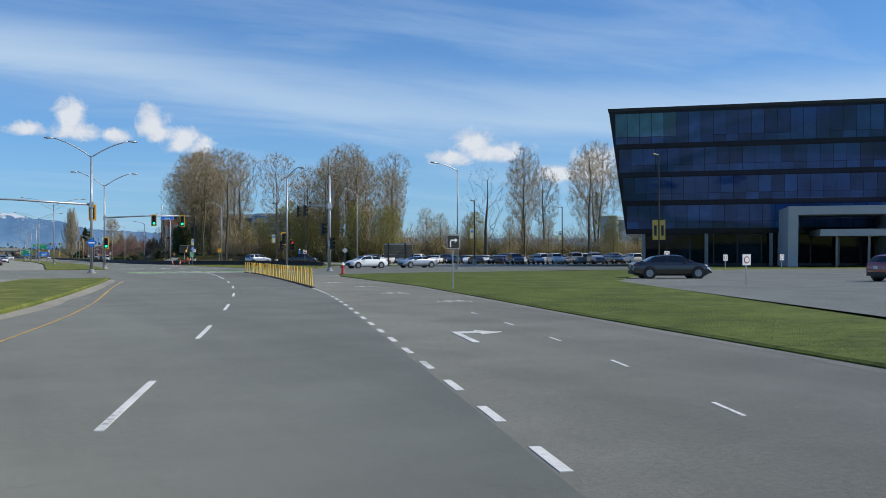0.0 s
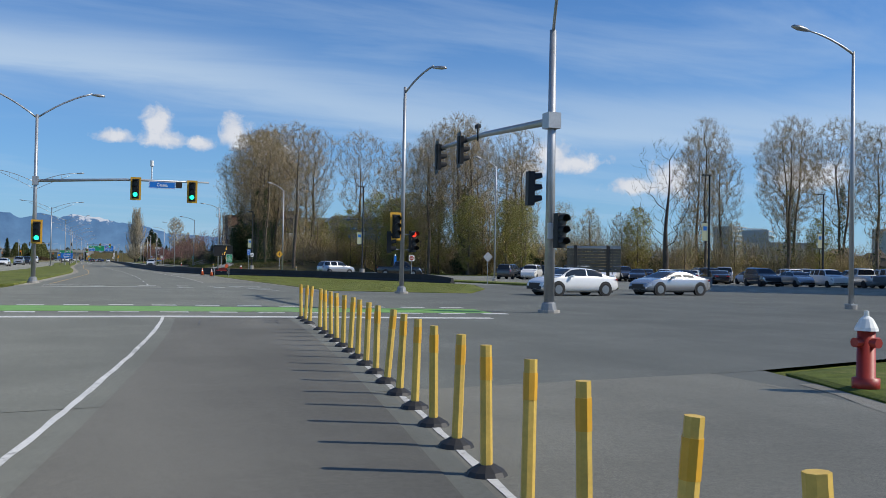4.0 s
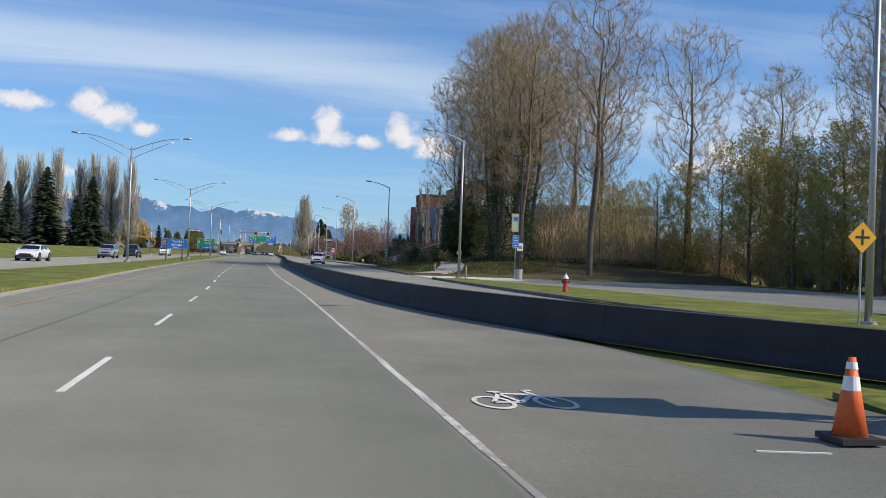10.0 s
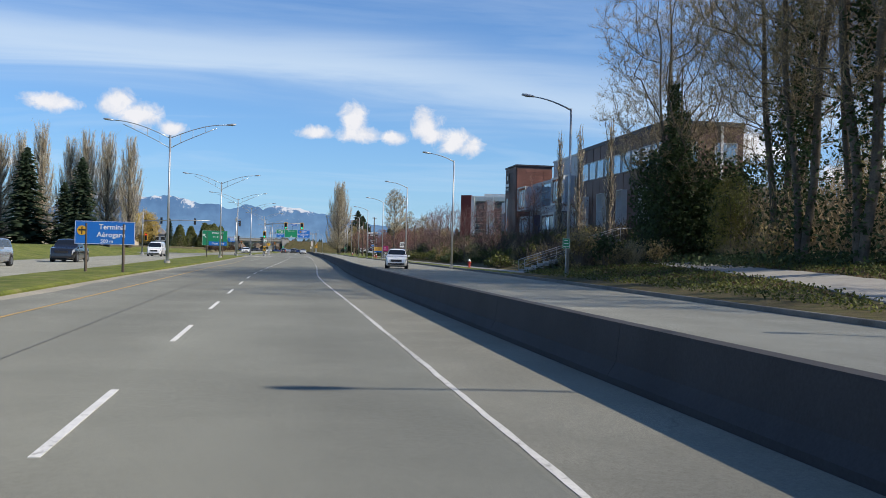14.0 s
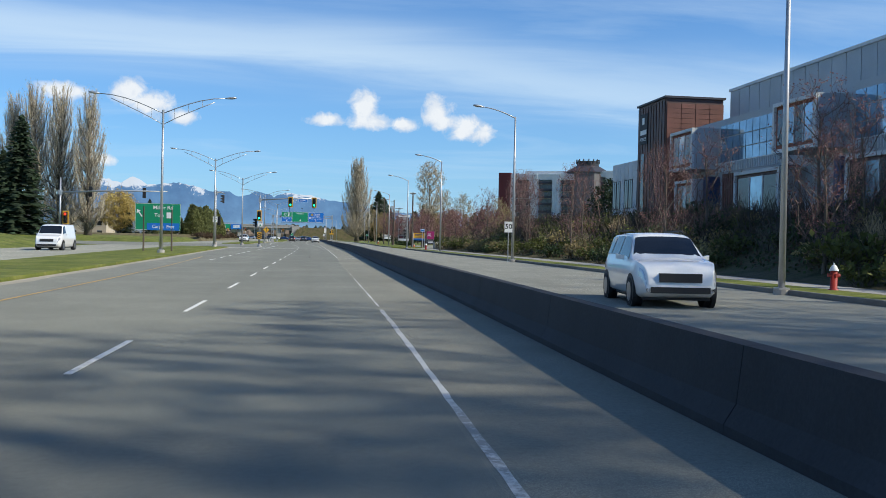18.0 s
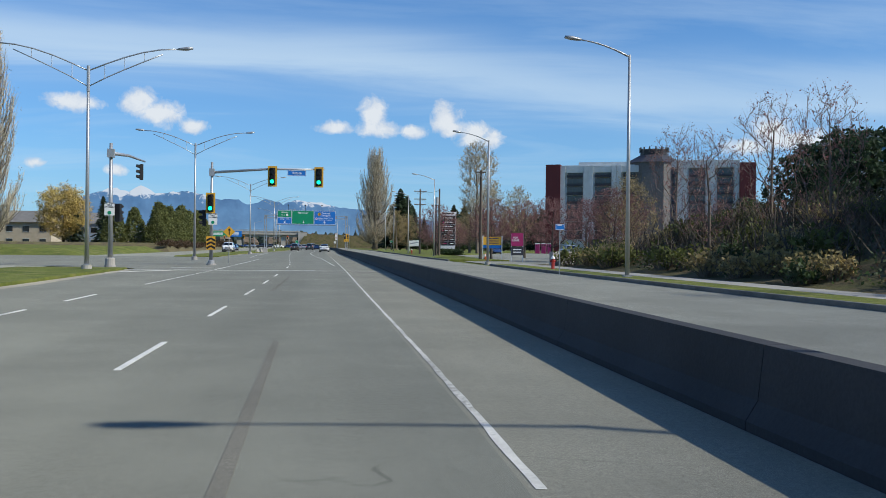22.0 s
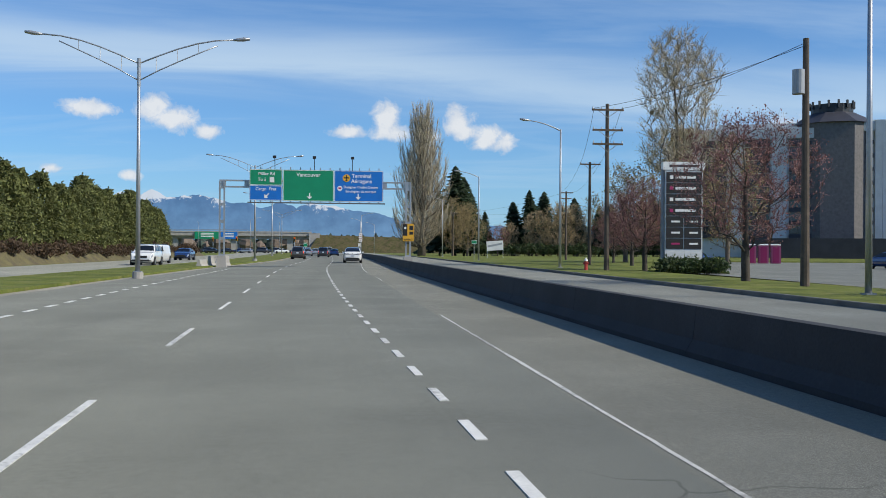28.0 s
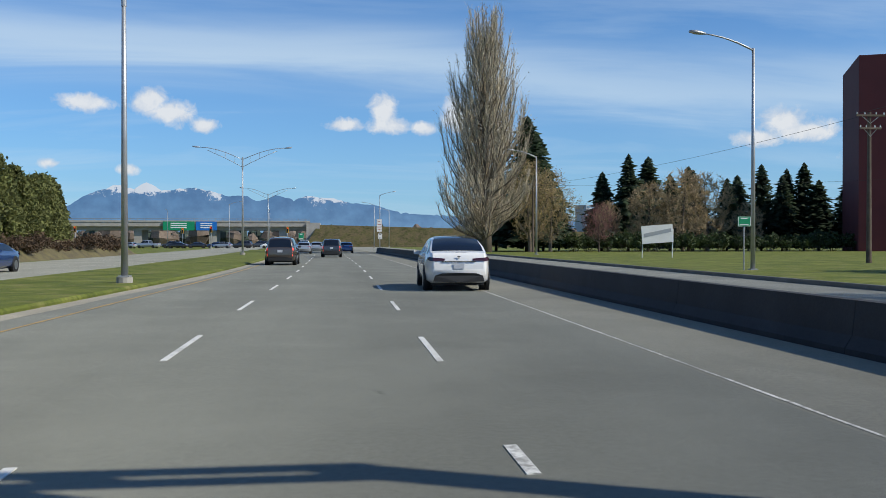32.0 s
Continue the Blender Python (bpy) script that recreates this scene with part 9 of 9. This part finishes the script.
ban = thing("banner_sign", "yellow and blue banner between two white posts", "sign", pose(35.0, 453.5, 0.1, 0, 0, -6))
part("cloth", Mesh().box((0, 0, 1.95), (1.9, 0.02, 0.85)), YELLOW, ban)
part("cloth_foot", Mesh().box((0, 0, 1.35), (1.9, 0.02, 0.32)), BLUE_S, ban)
for z in (2.2, 1.95, 1.72):
    part("text_bar", Mesh().box((0, -0.013, z), (1.3, 0.006, 0.09)), BLUE_P, ban)
for x in (-1.0, 1.0):
    part("post", Mesh().box((x, 0, 1.25), (0.1, 0.1, 2.5)), PANEL_W, ban)
hoard = thing("hoarding", "white tilted hoarding on timber legs", "sign", pose(41.2, 594.0, 0.1, 0, 0, -8))
part("panel", Mesh().box((0, 0, 2.0), (2.6, 0.06, 1.5), m=Matrix.Rotation(radians(-4), 3, "Y")), WHITE, hoard)
part("panel_band", Mesh().box((0, -0.04, 2.1), (2.3, 0.01, 0.3), m=Matrix.Rotation(radians(-12), 3, "Y")), PANEL_G, hoard)
for x in (-1.2, 1.3):
    part("leg", Mesh().tube([(x, 0.3, 0), (x, 0.02, 2.4)], 0.05, 6), PANEL_W, hoard)
for i in range(3):
    e = thing("portable_toilet", "pink portable toilet cabin", "portable toilet", pose(64 + 1.3 * i, 553 - 0.4 * i, 0, 0, 0, -20), group="portable toilets")
    part("cabin", Mesh().box((0, 0, 1.1), (1.1, 1.1, 2.1)), material("pink plastic cabin", (0.42, 0.10, 0.20), 0.6, vary=0.08, scale=1, fine=20, bump=0.05) if i == 0 else bpy.data.materials["pink plastic cabin"], e)
    part("roof", Mesh().box((0, 0, 2.22), (1.16, 1.16, 0.16), taper=0.8), PANEL_W, e)
    part("door", Mesh().box((0, -0.56, 1.05), (0.7, 0.03, 1.8)), MAGENTA, e)

# low barriers at the foot of the gantry
gb = thing("gantry_barrier", "pale concrete blocks round the gantry foot", "barrier", kind="structure")
for y0, y1, h in ((521.3, 523.0, 0.6), (523.9, 526.5, 0.85), (526.5, 529.0, 0.85)):
    xa, xb = 5.9 + (y0 - 521.3) * 0.16, 5.9 + (y1 - 521.3) * 0.16
    part("barrier_block", Mesh().ring_loft([[(xb + a, y1 - 0.02, z) for a, z in ((0.5, 0), (0.5, 0.1), (0.38, 0.28), (0.33, h), (0.17, h), (0.12, 0.28), (0, 0.1), (0, 0))], [(xa + a, y0, z) for a, z in ((0.5, 0), (0.5, 0.1), (0.38, 0.28), (0.33, h), (0.17, h), (0.12, 0.28), (0, 0.1), (0, 0))]]), CONCRETE, gb)

rw = solid("retaining_wall", Mesh().ring_loft([[(35.9, 428.6, -0.05), (38.2, 423.2, -0.05), (38.5, 423.4, -0.05), (36.2, 428.8, -0.05)], [(35.9, 428.6, 1.2), (38.2, 423.2, 1.2), (38.5, 423.4, 1.2), (36.2, 428.8, 1.2)]]), CONCRETE, "low grey retaining wall of the planted corner", "wall", kind="structure")

# steps and rail up the planted bank
stair = thing("bank_stairs", "concrete steps up the bank with grey pipe rails", "stairs", pose(34.6, 313.5, 0.12, 0, 0, 0))
for i in range(16):
    part("step", Mesh().box((0.3 + 0.5 * i, 0, 0.09 + 0.175 * i), (0.56, 1.8, 0.18)), CONCRETE, stair)
for y in (-0.95, 0.95):
    rl = [(0, y, 0.95), (8.2, y, 3.75), (9.2, y, 3.75)]
    part("handrail", Mesh().tube(rl, 0.03, 8), GALV, stair)
    part("lower_rail", Mesh().tube([(0, y, 0.5), (8.2, y, 3.3)], 0.022, 6), GALV, stair)
    for i in range(6):
        part("rail_post", Mesh().tube([(1.6 * i, y, 0.1 + 0.54 * i), (1.6 * i, y, 0.95 + 0.547 * i)], 0.025, 6), GALV, stair)


# ---- shrubs and hedges ----
def shrub(seed, h, r, leaf, label, name="shrub", n=700, stems=40, size=0.10):
    rng = random.Random(seed)
    e = thing(name, label, "shrub")
    st_, pts = Mesh(), []
    for _ in range(stems):
        a, q = rng.uniform(0, 2 * math.pi), rng.random() ** 0.6
        top = Vector((math.cos(a) * r * q, math.sin(a) * r * q, h * (1.05 - 0.5 * q * q) * rng.uniform(0.7, 1.1)))
        foot = Vector((top.x * 0.25, top.y * 0.25, -0.15))
        mid = foot.lerp(top, 0.55) + Vector((rng.gauss(0, 0.12), rng.gauss(0, 0.12), 0.1))
        st_.tube([foot, mid, top], [0.022, 0.014, 0.005], 3, cap=False)
        for _ in range(4):
            p = mid.lerp(top, rng.uniform(-0.3, 0.9))
            q2 = p + Vector((rng.gauss(0, 0.3), rng.gauss(0, 0.3), rng.uniform(0, 0.45))) * h * 0.28
            st_.tube([p, q2], [0.009, 0.004], 3, cap=False)
            pts += [q2, p.lerp(q2, 0.6)]
        pts += [top, mid.lerp(top, 0.6)]
    part("stemwork", st_, TWIG if leaf is None else BARK, e, "thin bare stems")
    if leaf is not None:
        part("foliage", leaves([pts[rng.randrange(len(pts))] for _ in range(n)], rng, size * 1.2, 1, 0.16), leaf, e)
    return e


def plant(proto, spots, group):
    for i, (x, y, z, r, s) in enumerate(spots):
        if i == 0:
            proto.matrix_basis = pose(x, y, z, 0, 0, r) @ Matrix.Scale(s, 4)
            proto["group"] = group
        else:
            c = copy_thing(proto, pose(x, y, z, 0, 0, r))
            c.scale = (s, s, s)
            c["group"] = group


low_wall = Mesh().ring_loft([[(33.6, 423.2, -0.1), (43.0, 432.6, -0.1), (42.8, 432.85, -0.1), (33.4, 423.45, -0.1)], [(33.6, 423.2, 1.15), (43.0, 432.6, 1.15), (42.8, 432.85, 1.15), (33.4, 423.45, 1.15)]])
solid("retaining_wall", low_wall, CONCRETE, "low grey concrete retaining wall at the lot's corner", "wall", kind="structure")
rng = random.Random(21)
protos = [shrub(1, 1.6, 1.5, LEAF, "leafy green shrub on the bank", n=420, size=0.13), shrub(2, 1.3, 1.3, BUD, "yellow budding shrub on the bank", n=300, size=0.12), shrub(3, 1.5, 1.4, IVY, "dark evergreen shrub on the bank", n=480, size=0.14), shrub(4, 1.8, 1.2, None, "bare brown twiggy shrub on the bank", stems=70)]
lots = [[], [], [], []]
for _ in range(210):
    y = rng.uniform(304, 426)
    u = rng.uniform(0.0, 1.0) ** 1.3
    x = KERB.x(y) + 4.4 + u * 12
    if 311 < y < 316.5:
        continue
    lots[rng.choice((0, 0, 0, 0, 2, 1, 1, 3))].append((x, y, bank_height(x, y) - 0.05, rng.uniform(0, 360), rng.uniform(0.5, 1.05)))
for p, s in zip(protos, lots):
    plant(p, s, "shrubs on the planted bank")
brush = [shrub(5, 4.2, 2.2, None, "bare brown thicket under the trees", "thicket", stems=110), shrub(6, 3.6, 2.2, BUD, "yellow budding thicket under the trees", "thicket", n=500, stems=60, size=0.14), shrub(7, 3.0, 2.0, IVY, "dark bramble thicket under the trees", "thicket", n=560, stems=40, size=0.17)]
lots = [[], [], []]
edge = [(44, 298), (48, 290), (54, 282), (60, 274), (64, 264), (66, 254), (68, 244), (68, 234), (71, 224), (76, 217), (84, 214), (94, 216), (106, 218), (120, 220), (134, 222), (148, 224)]
for (xa, ya), (xb, yb) in zip(edge[:-1], edge[1:]):
    for _ in range(9):
        t, back_ = rng.random(), rng.uniform(0, 9)
        x, y = xa + (xb - xa) * t + back_ * 0.75, ya + (yb - ya) * t + back_ * 0.66
        lots[rng.choice((0, 0, 1, 1, 2))].append((x, y, 0.2, rng.uniform(0, 360), rng.uniform(0.7, 1.35)))
for _ in range(26):
    x, y = rng.uniform(36, 52), rng.uniform(286, 312)
    if x > 45 or y > 300:
        lots[rng.choice((0, 1, 2))].append((x, y, 0.8, rng.uniform(0, 360), rng.uniform(0.4, 0.8)))
for p, s in zip(brush, lots):
    plant(p, s, "thickets under the trees")


def cedar(seed, h, r):
    rng = random.Random(seed)
    e = thing("cedar", "clipped dark green hedge cedar", "hedge")
    part("trunk", Mesh().tube([(0, 0, -0.3), (0, 0, h * 0.8)], [0.16, 0.03], 6), BARK_D, e)
    pts = []
    for _ in range(2800):
        f = rng.random() ** 0.8
        a = rng.uniform(0, 2 * math.pi)
        rr = r * (1 - 0.85 * f ** 1.7) * rng.uniform(0.82, 1.04) * (1 + 0.13 * math.sin(3 * a + 5 * f + seed))
        pts.append((math.cos(a) * rr, math.sin(a) * rr, h * f))
    part("foliage", leaves(pts, rng, 0.19, 2, 0.16), HEDGE, e)
    return e


ced = cedar(3, 7.2, 2.4)
spots = []
for i in range(22):
    y = 532 + i * 4.5
    spots.append((-12.5 - 0.6 * math.sin(i) - (0.04 * (i - 11) ** 2 if i > 11 else 0), y, 1.2, rng.uniform(0, 360), rng.uniform(0.85, 1.12)))
for i in range(2):
    spots.append((-17 - i * 3.2, 534 + rng.uniform(-2, 2), 1.2, rng.uniform(0, 360), rng.uniform(0.8, 1.0)))
plant(ced, spots, "row of hedge cedars")
hb = Mesh().ring_loft([[(-9.0, 524, -0.1), (-9.0, 634, -0.1), (-45, 640, -0.1), (-45, 524, -0.1)], [(-10.8, 529, 1.5), (-11.2, 630, 1.6), (-44, 636, 1.6), (-44, 530, 1.5)]])
solid("hedge_bank", hb, EARTH, "brown earth bank under the cedar hedge", "bank", kind="structure")
low = shrub(9, 1.2, 1.3, HEATHER, "brown clipped heather on the bank", n=500, stems=40, size=0.13)
plant(low, [(-9.6 - rng.uniform(0, 1.6), 526 + i * 2.2, 0.3 + rng.uniform(0, 0.7), rng.uniform(0, 360), rng.uniform(0.7, 1.1)) for i in range(48)], "heather on the hedge bank")
box = shrub(10, 0.8, 0.9, IVY, "low clipped hedge round the pylon sign", n=1000, stems=20)
plant(box, [(36.4 + 0.55 * i, 507.2 + 0.15 * math.sin(i * 2), 0.1, 40 * i, 0.9) for i in range(7)], "low hedge round the pylon sign")
rowh = shrub(11, 2.5, 1.7, IVY, "dark clipped hedge beyond the lawn", n=900, stems=30, size=0.17)
plant(rowh, [(48 + 2.4 * i, 646 - 0.1 * i + rng.uniform(-0.5, 0.5), 0.0, 47 * i, rng.uniform(0.8, 1.15)) for i in range(30)], "dark hedge beyond the lawn")

# ---- undergrowth of the wood, too fine to count ----
def undergrowth(name, label, region, count, top, mat, seed, leaf=0.0, ground=None):
    rng = random.Random(seed)
    n, m, got = len(region), Mesh(), 0
    xs, yy = [p[0] for p in region], [p[1] for p in region]
    while got < count:
        x, y = rng.uniform(min(xs), max(xs)), rng.uniform(min(yy), max(yy))
        inside = False
        for i in range(n):
            (xa, ya), (xb, yb) = region[i], region[(i + 1) % n]
            if (ya > y) != (yb > y) and x < (xb - xa) * (y - ya) / (yb - ya) + xa:
                inside = not inside
        if not inside:
            continue
        got += 1
        hh_ = top * (0.55 + 0.6 * noise.noise(Vector((x * 0.13, y * 0.13, seed))))
        c = Vector((x, y, (ground(x, y) if ground else 0.2) + max(min(0.6, top), hh_) * rng.random() ** 1.25))
        if leaf:
            a = Vector((rng.gauss(0, 1), rng.gauss(0, 1), rng.gauss(0, 1))).normalized() * leaf
            b = a.cross(Vector((rng.gauss(0, 1), rng.gauss(0, 1), rng.gauss(0, 1)))).normalized() * leaf * 0.6
            m.add([c - a, c + b, c + a, c - b], [(0, 1, 2, 3)])
        else:
            v = Vector((rng.gauss(0, 0.5), rng.gauss(0, 0.5), 1)).normalized()
            s = v.cross(Vector((rng.gauss(0, 1), rng.gauss(0, 1), rng.gauss(0, 1)))).normalized() * 0.03
            m.add([c - s, c + s, c + v * rng.uniform(0.8, 2.4)], [(0, 1, 2)])
    solid(name, m, mat, label, "undergrowth", kind="stuff")


WOOD_AREA = [(58, 303), (58, 286), (60, 272), (64, 256), (68, 236), (72, 220), (84, 214), (110, 216), (150, 222), (152, 238), (100, 242), (86, 258), (76, 282), (66, 310)]
undergrowth("undergrowth", "dense brown undergrowth of bare saplings", WOOD_AREA, 52000, 9.5, TWIG, 31)
undergrowth("undergrowth_leaves", "young yellow leaves of the undergrowth", WOOD_AREA, 30000, 11.0, LEAF_Y, 32, 0.12)
undergrowth("ground_ivy", "dark ivy and bramble over the bank", [(41, 303), (39.5, 287), (44, 276), (58, 268), (62, 290), (56, 304)], 12000, 0.9, IVY, 33, 0.11, wood_bank)
def off_path(x, y):
    """Ground of the wood's bank, sunk where the path runs."""
    for (xa, ya), (xb, yb) in zip(PATH_C[:-1], PATH_C[1:]):
        a, d = Vector((xa, ya)), Vector((xb - xa, yb - ya))
        u = min(1.0, max(0.0, (Vector((x, y)) - a).dot(d) / d.length_squared))
        if (a + d * u - Vector((x, y))).length < 1.45:
            return -3.0
    return wood_bank(x, y)


undergrowth("bank_tufts", "rough tufts and leaf litter of the bank", [(31.2, 259), (32, 303), (46, 303), (48, 270), (40, 259)], 22000, 0.22, LEAF, 39, 0.07, off_path)
undergrowth("leaf_litter", "dead brown leaves over the bank", [(33.5, 259), (34, 303), (50, 303), (50, 270), (40, 259)], 16000, 0.12, HEATHER, 40, 0.06, off_path)
undergrowth("saplings", "thin bare saplings under the tall trees", [(47, 303), (46, 288), (48, 272), (60, 268), (62, 290), (60, 306)], 15000, 6.5, TWIG, 35, 0.0, wood_bank)
undergrowth("brushwood", "bare brown brushwood before the brown building", [(51, 304.5), (50.5, 317), (76, 318), (74, 305)], 11000, 8.0, TWIG, 36, 0.0, bank_height)
undergrowth("climbing_ivy", "dark ivy over saplings at the edge of the wood", [(41.6, 303.5), (42.0, 309.5), (49.5, 311), (51, 303)], 20000, 10.0, IVY, 37, 0.15, bank_height)
undergrowth("bank_bramble", "dark bramble and dead stalks over the planted bank", [(36, 304), (48, 304), (50, 330), (48, 400), (44, 424), (36, 424), (37.5, 380), (38, 330)], 9000, 0.6, BARK_D, 34, 0.0, bank_height)

COVER = [(34.6, 304), (48, 304), (50, 330), (48, 400), (44, 426), (35, 426), (35.2, 380), (36.5, 330)]
undergrowth("bank_cover", "low dark ground cover of the planted bank", COVER, 15000, 0.45, IVY, 51, 0.10, bank_height)
undergrowth("bank_litter", "brown leaves and dead stalks of the planted bank", COVER, 9000, 0.3, HEATHER, 52, 0.09, bank_height)

# ---- far woods, kept as one body each ----
def far_wood(name, label, az0, az1, d0, d1, count, h0, h1, mat, seed):
    rng = random.Random(seed)
    m = Mesh()
    for _ in range(count):
        a, dd = radians(rng.uniform(az0, az1)), rng.uniform(d0, d1)
        x, y = 14 + dd * math.sin(a), 400 + dd * math.cos(a)
        h, r = rng.uniform(h0, h1), rng.uniform(2.6, 5.0)
        pointed = rng.random() < 0.3
        for z0, z1, r0, r1 in (((0, 0.35, 0.75, 1.0), (0.35, 0.7, 1.0, 0.62), (0.7, 1.0, 0.62, 0.03)) if pointed else ((0, 0.4, 0.6, 1.1), (0.4, 0.75, 1.1, 0.95), (0.75, 1.0, 0.95, 0.2))):
            j = rng.uniform(0, 1)
            m.tube([(x + rng.gauss(0, 0.3), y, h * z0), (x + rng.gauss(0, 0.3), y, h * z1)], [r * r0, r * r1], 6, cap=False)
    solid(name, m, mat, label, "wood", kind="stuff")


FAR_D = material("far dark trees", (0.035, 0.05, 0.04), 0.95, vary=0.3, scale=8, fine=1, bump=0.0, island=0.5)
FAR_B = material("far bare brown trees", (0.15, 0.115, 0.09), 0.95, vary=0.3, scale=8, fine=1, bump=0.0, island=0.4)
far_wood("far_wood", "far dark line of trees on the skyline", -40, 60, 640, 1500, 3000, 6, 13, FAR_D, 1)
far_wood("far_brown_wood", "far brown belt of bare trees", -34, 50, 520, 1100, 700, 5, 11, FAR_B, 2)
far_wood("lot_wood", "brown trees behind the parking lot", 100, 130, 240, 420, 260, 5, 10, FAR_B, 5)

# ---- grass blades near the road ----
def blades(name, label, region, count, h, seed):
    rng = np.random.default_rng(seed)
    xs = [p[0] for p in region]
    ysr = [p[1] for p in region]
    pts = []
    n = len(region)
    while len(pts) < count:
        x, y = rng.uniform(min(xs), max(xs)), rng.uniform(min(ysr), max(ysr))
        inside = False
        for i in range(n):
            (xa, ya), (xb, yb) = region[i], region[(i + 1) % n]
            if (ya > y) != (yb > y) and x < (xb - xa) * (y - ya) / (yb - ya) + xa:
                inside = not inside
        if inside:
            pts.append((x, y))
    m = Mesh()
    for x, y in pts:
        a = rng.uniform(0, 6.283)
        for k in range(2):
            a += 1.7
            l, w = h * rng.uniform(0.5, 1.3), 0.02
            dx, dy = math.cos(a), math.sin(a)
            z = 0.02
            m.add([(x - dy * w, y + dx * w, z), (x + dy * w, y - dx * w, z), (x + dx * l * 0.7, y + dy * l * 0.7, z + 0.035 + l * 0.5)], [(0, 1, 2)])
    solid(name, m, BLADE, label, "grass", kind="stuff")


BLADE = material("grass blades", (0.23, 0.26, 0.06), 0.9, vary=0.25, scale=2.0, fine=5, bump=0.0, tint=(0.31, 0.31, 0.10), island=0.25, spec=0.2)
blades("grass_blades", "short rough grass blades of the triangle", [(24.4, 141), (31, 138.2), (39.4, 157), (32, 181), (27.6, 187), (24.4, 187)], 26000, 0.035, 1)
blades("grass_blades", "short rough grass blades of the lawn", [(9.8, 46.6), (11.6, 54.8), (17.0, 77), (20.4, 97.5), (24, 104), (29, 100), (22, 78), (14.5, 52)], 26000, 0.035, 2)
blades("grass_blades", "short rough grass blades of the median", outline(MED_L, EDGE_L, 190, 330), 14000, 0.05, 3)
blades("grass_blades", "short rough grass blades of the verge", [(30.2, 470), (36, 470), (36, 600), (31, 600)], 9000, 0.06, 4)
blades("grass_blades", "short rough grass blades of the strip", [(30.6, 213), (36, 206), (33, 226), (31, 242)], 5000, 0.06, 5)
blades("grass_blades", "short rough grass blades of the median", outline(MED_L, EDGE_L, 500, 570), 8000, 0.06, 6)
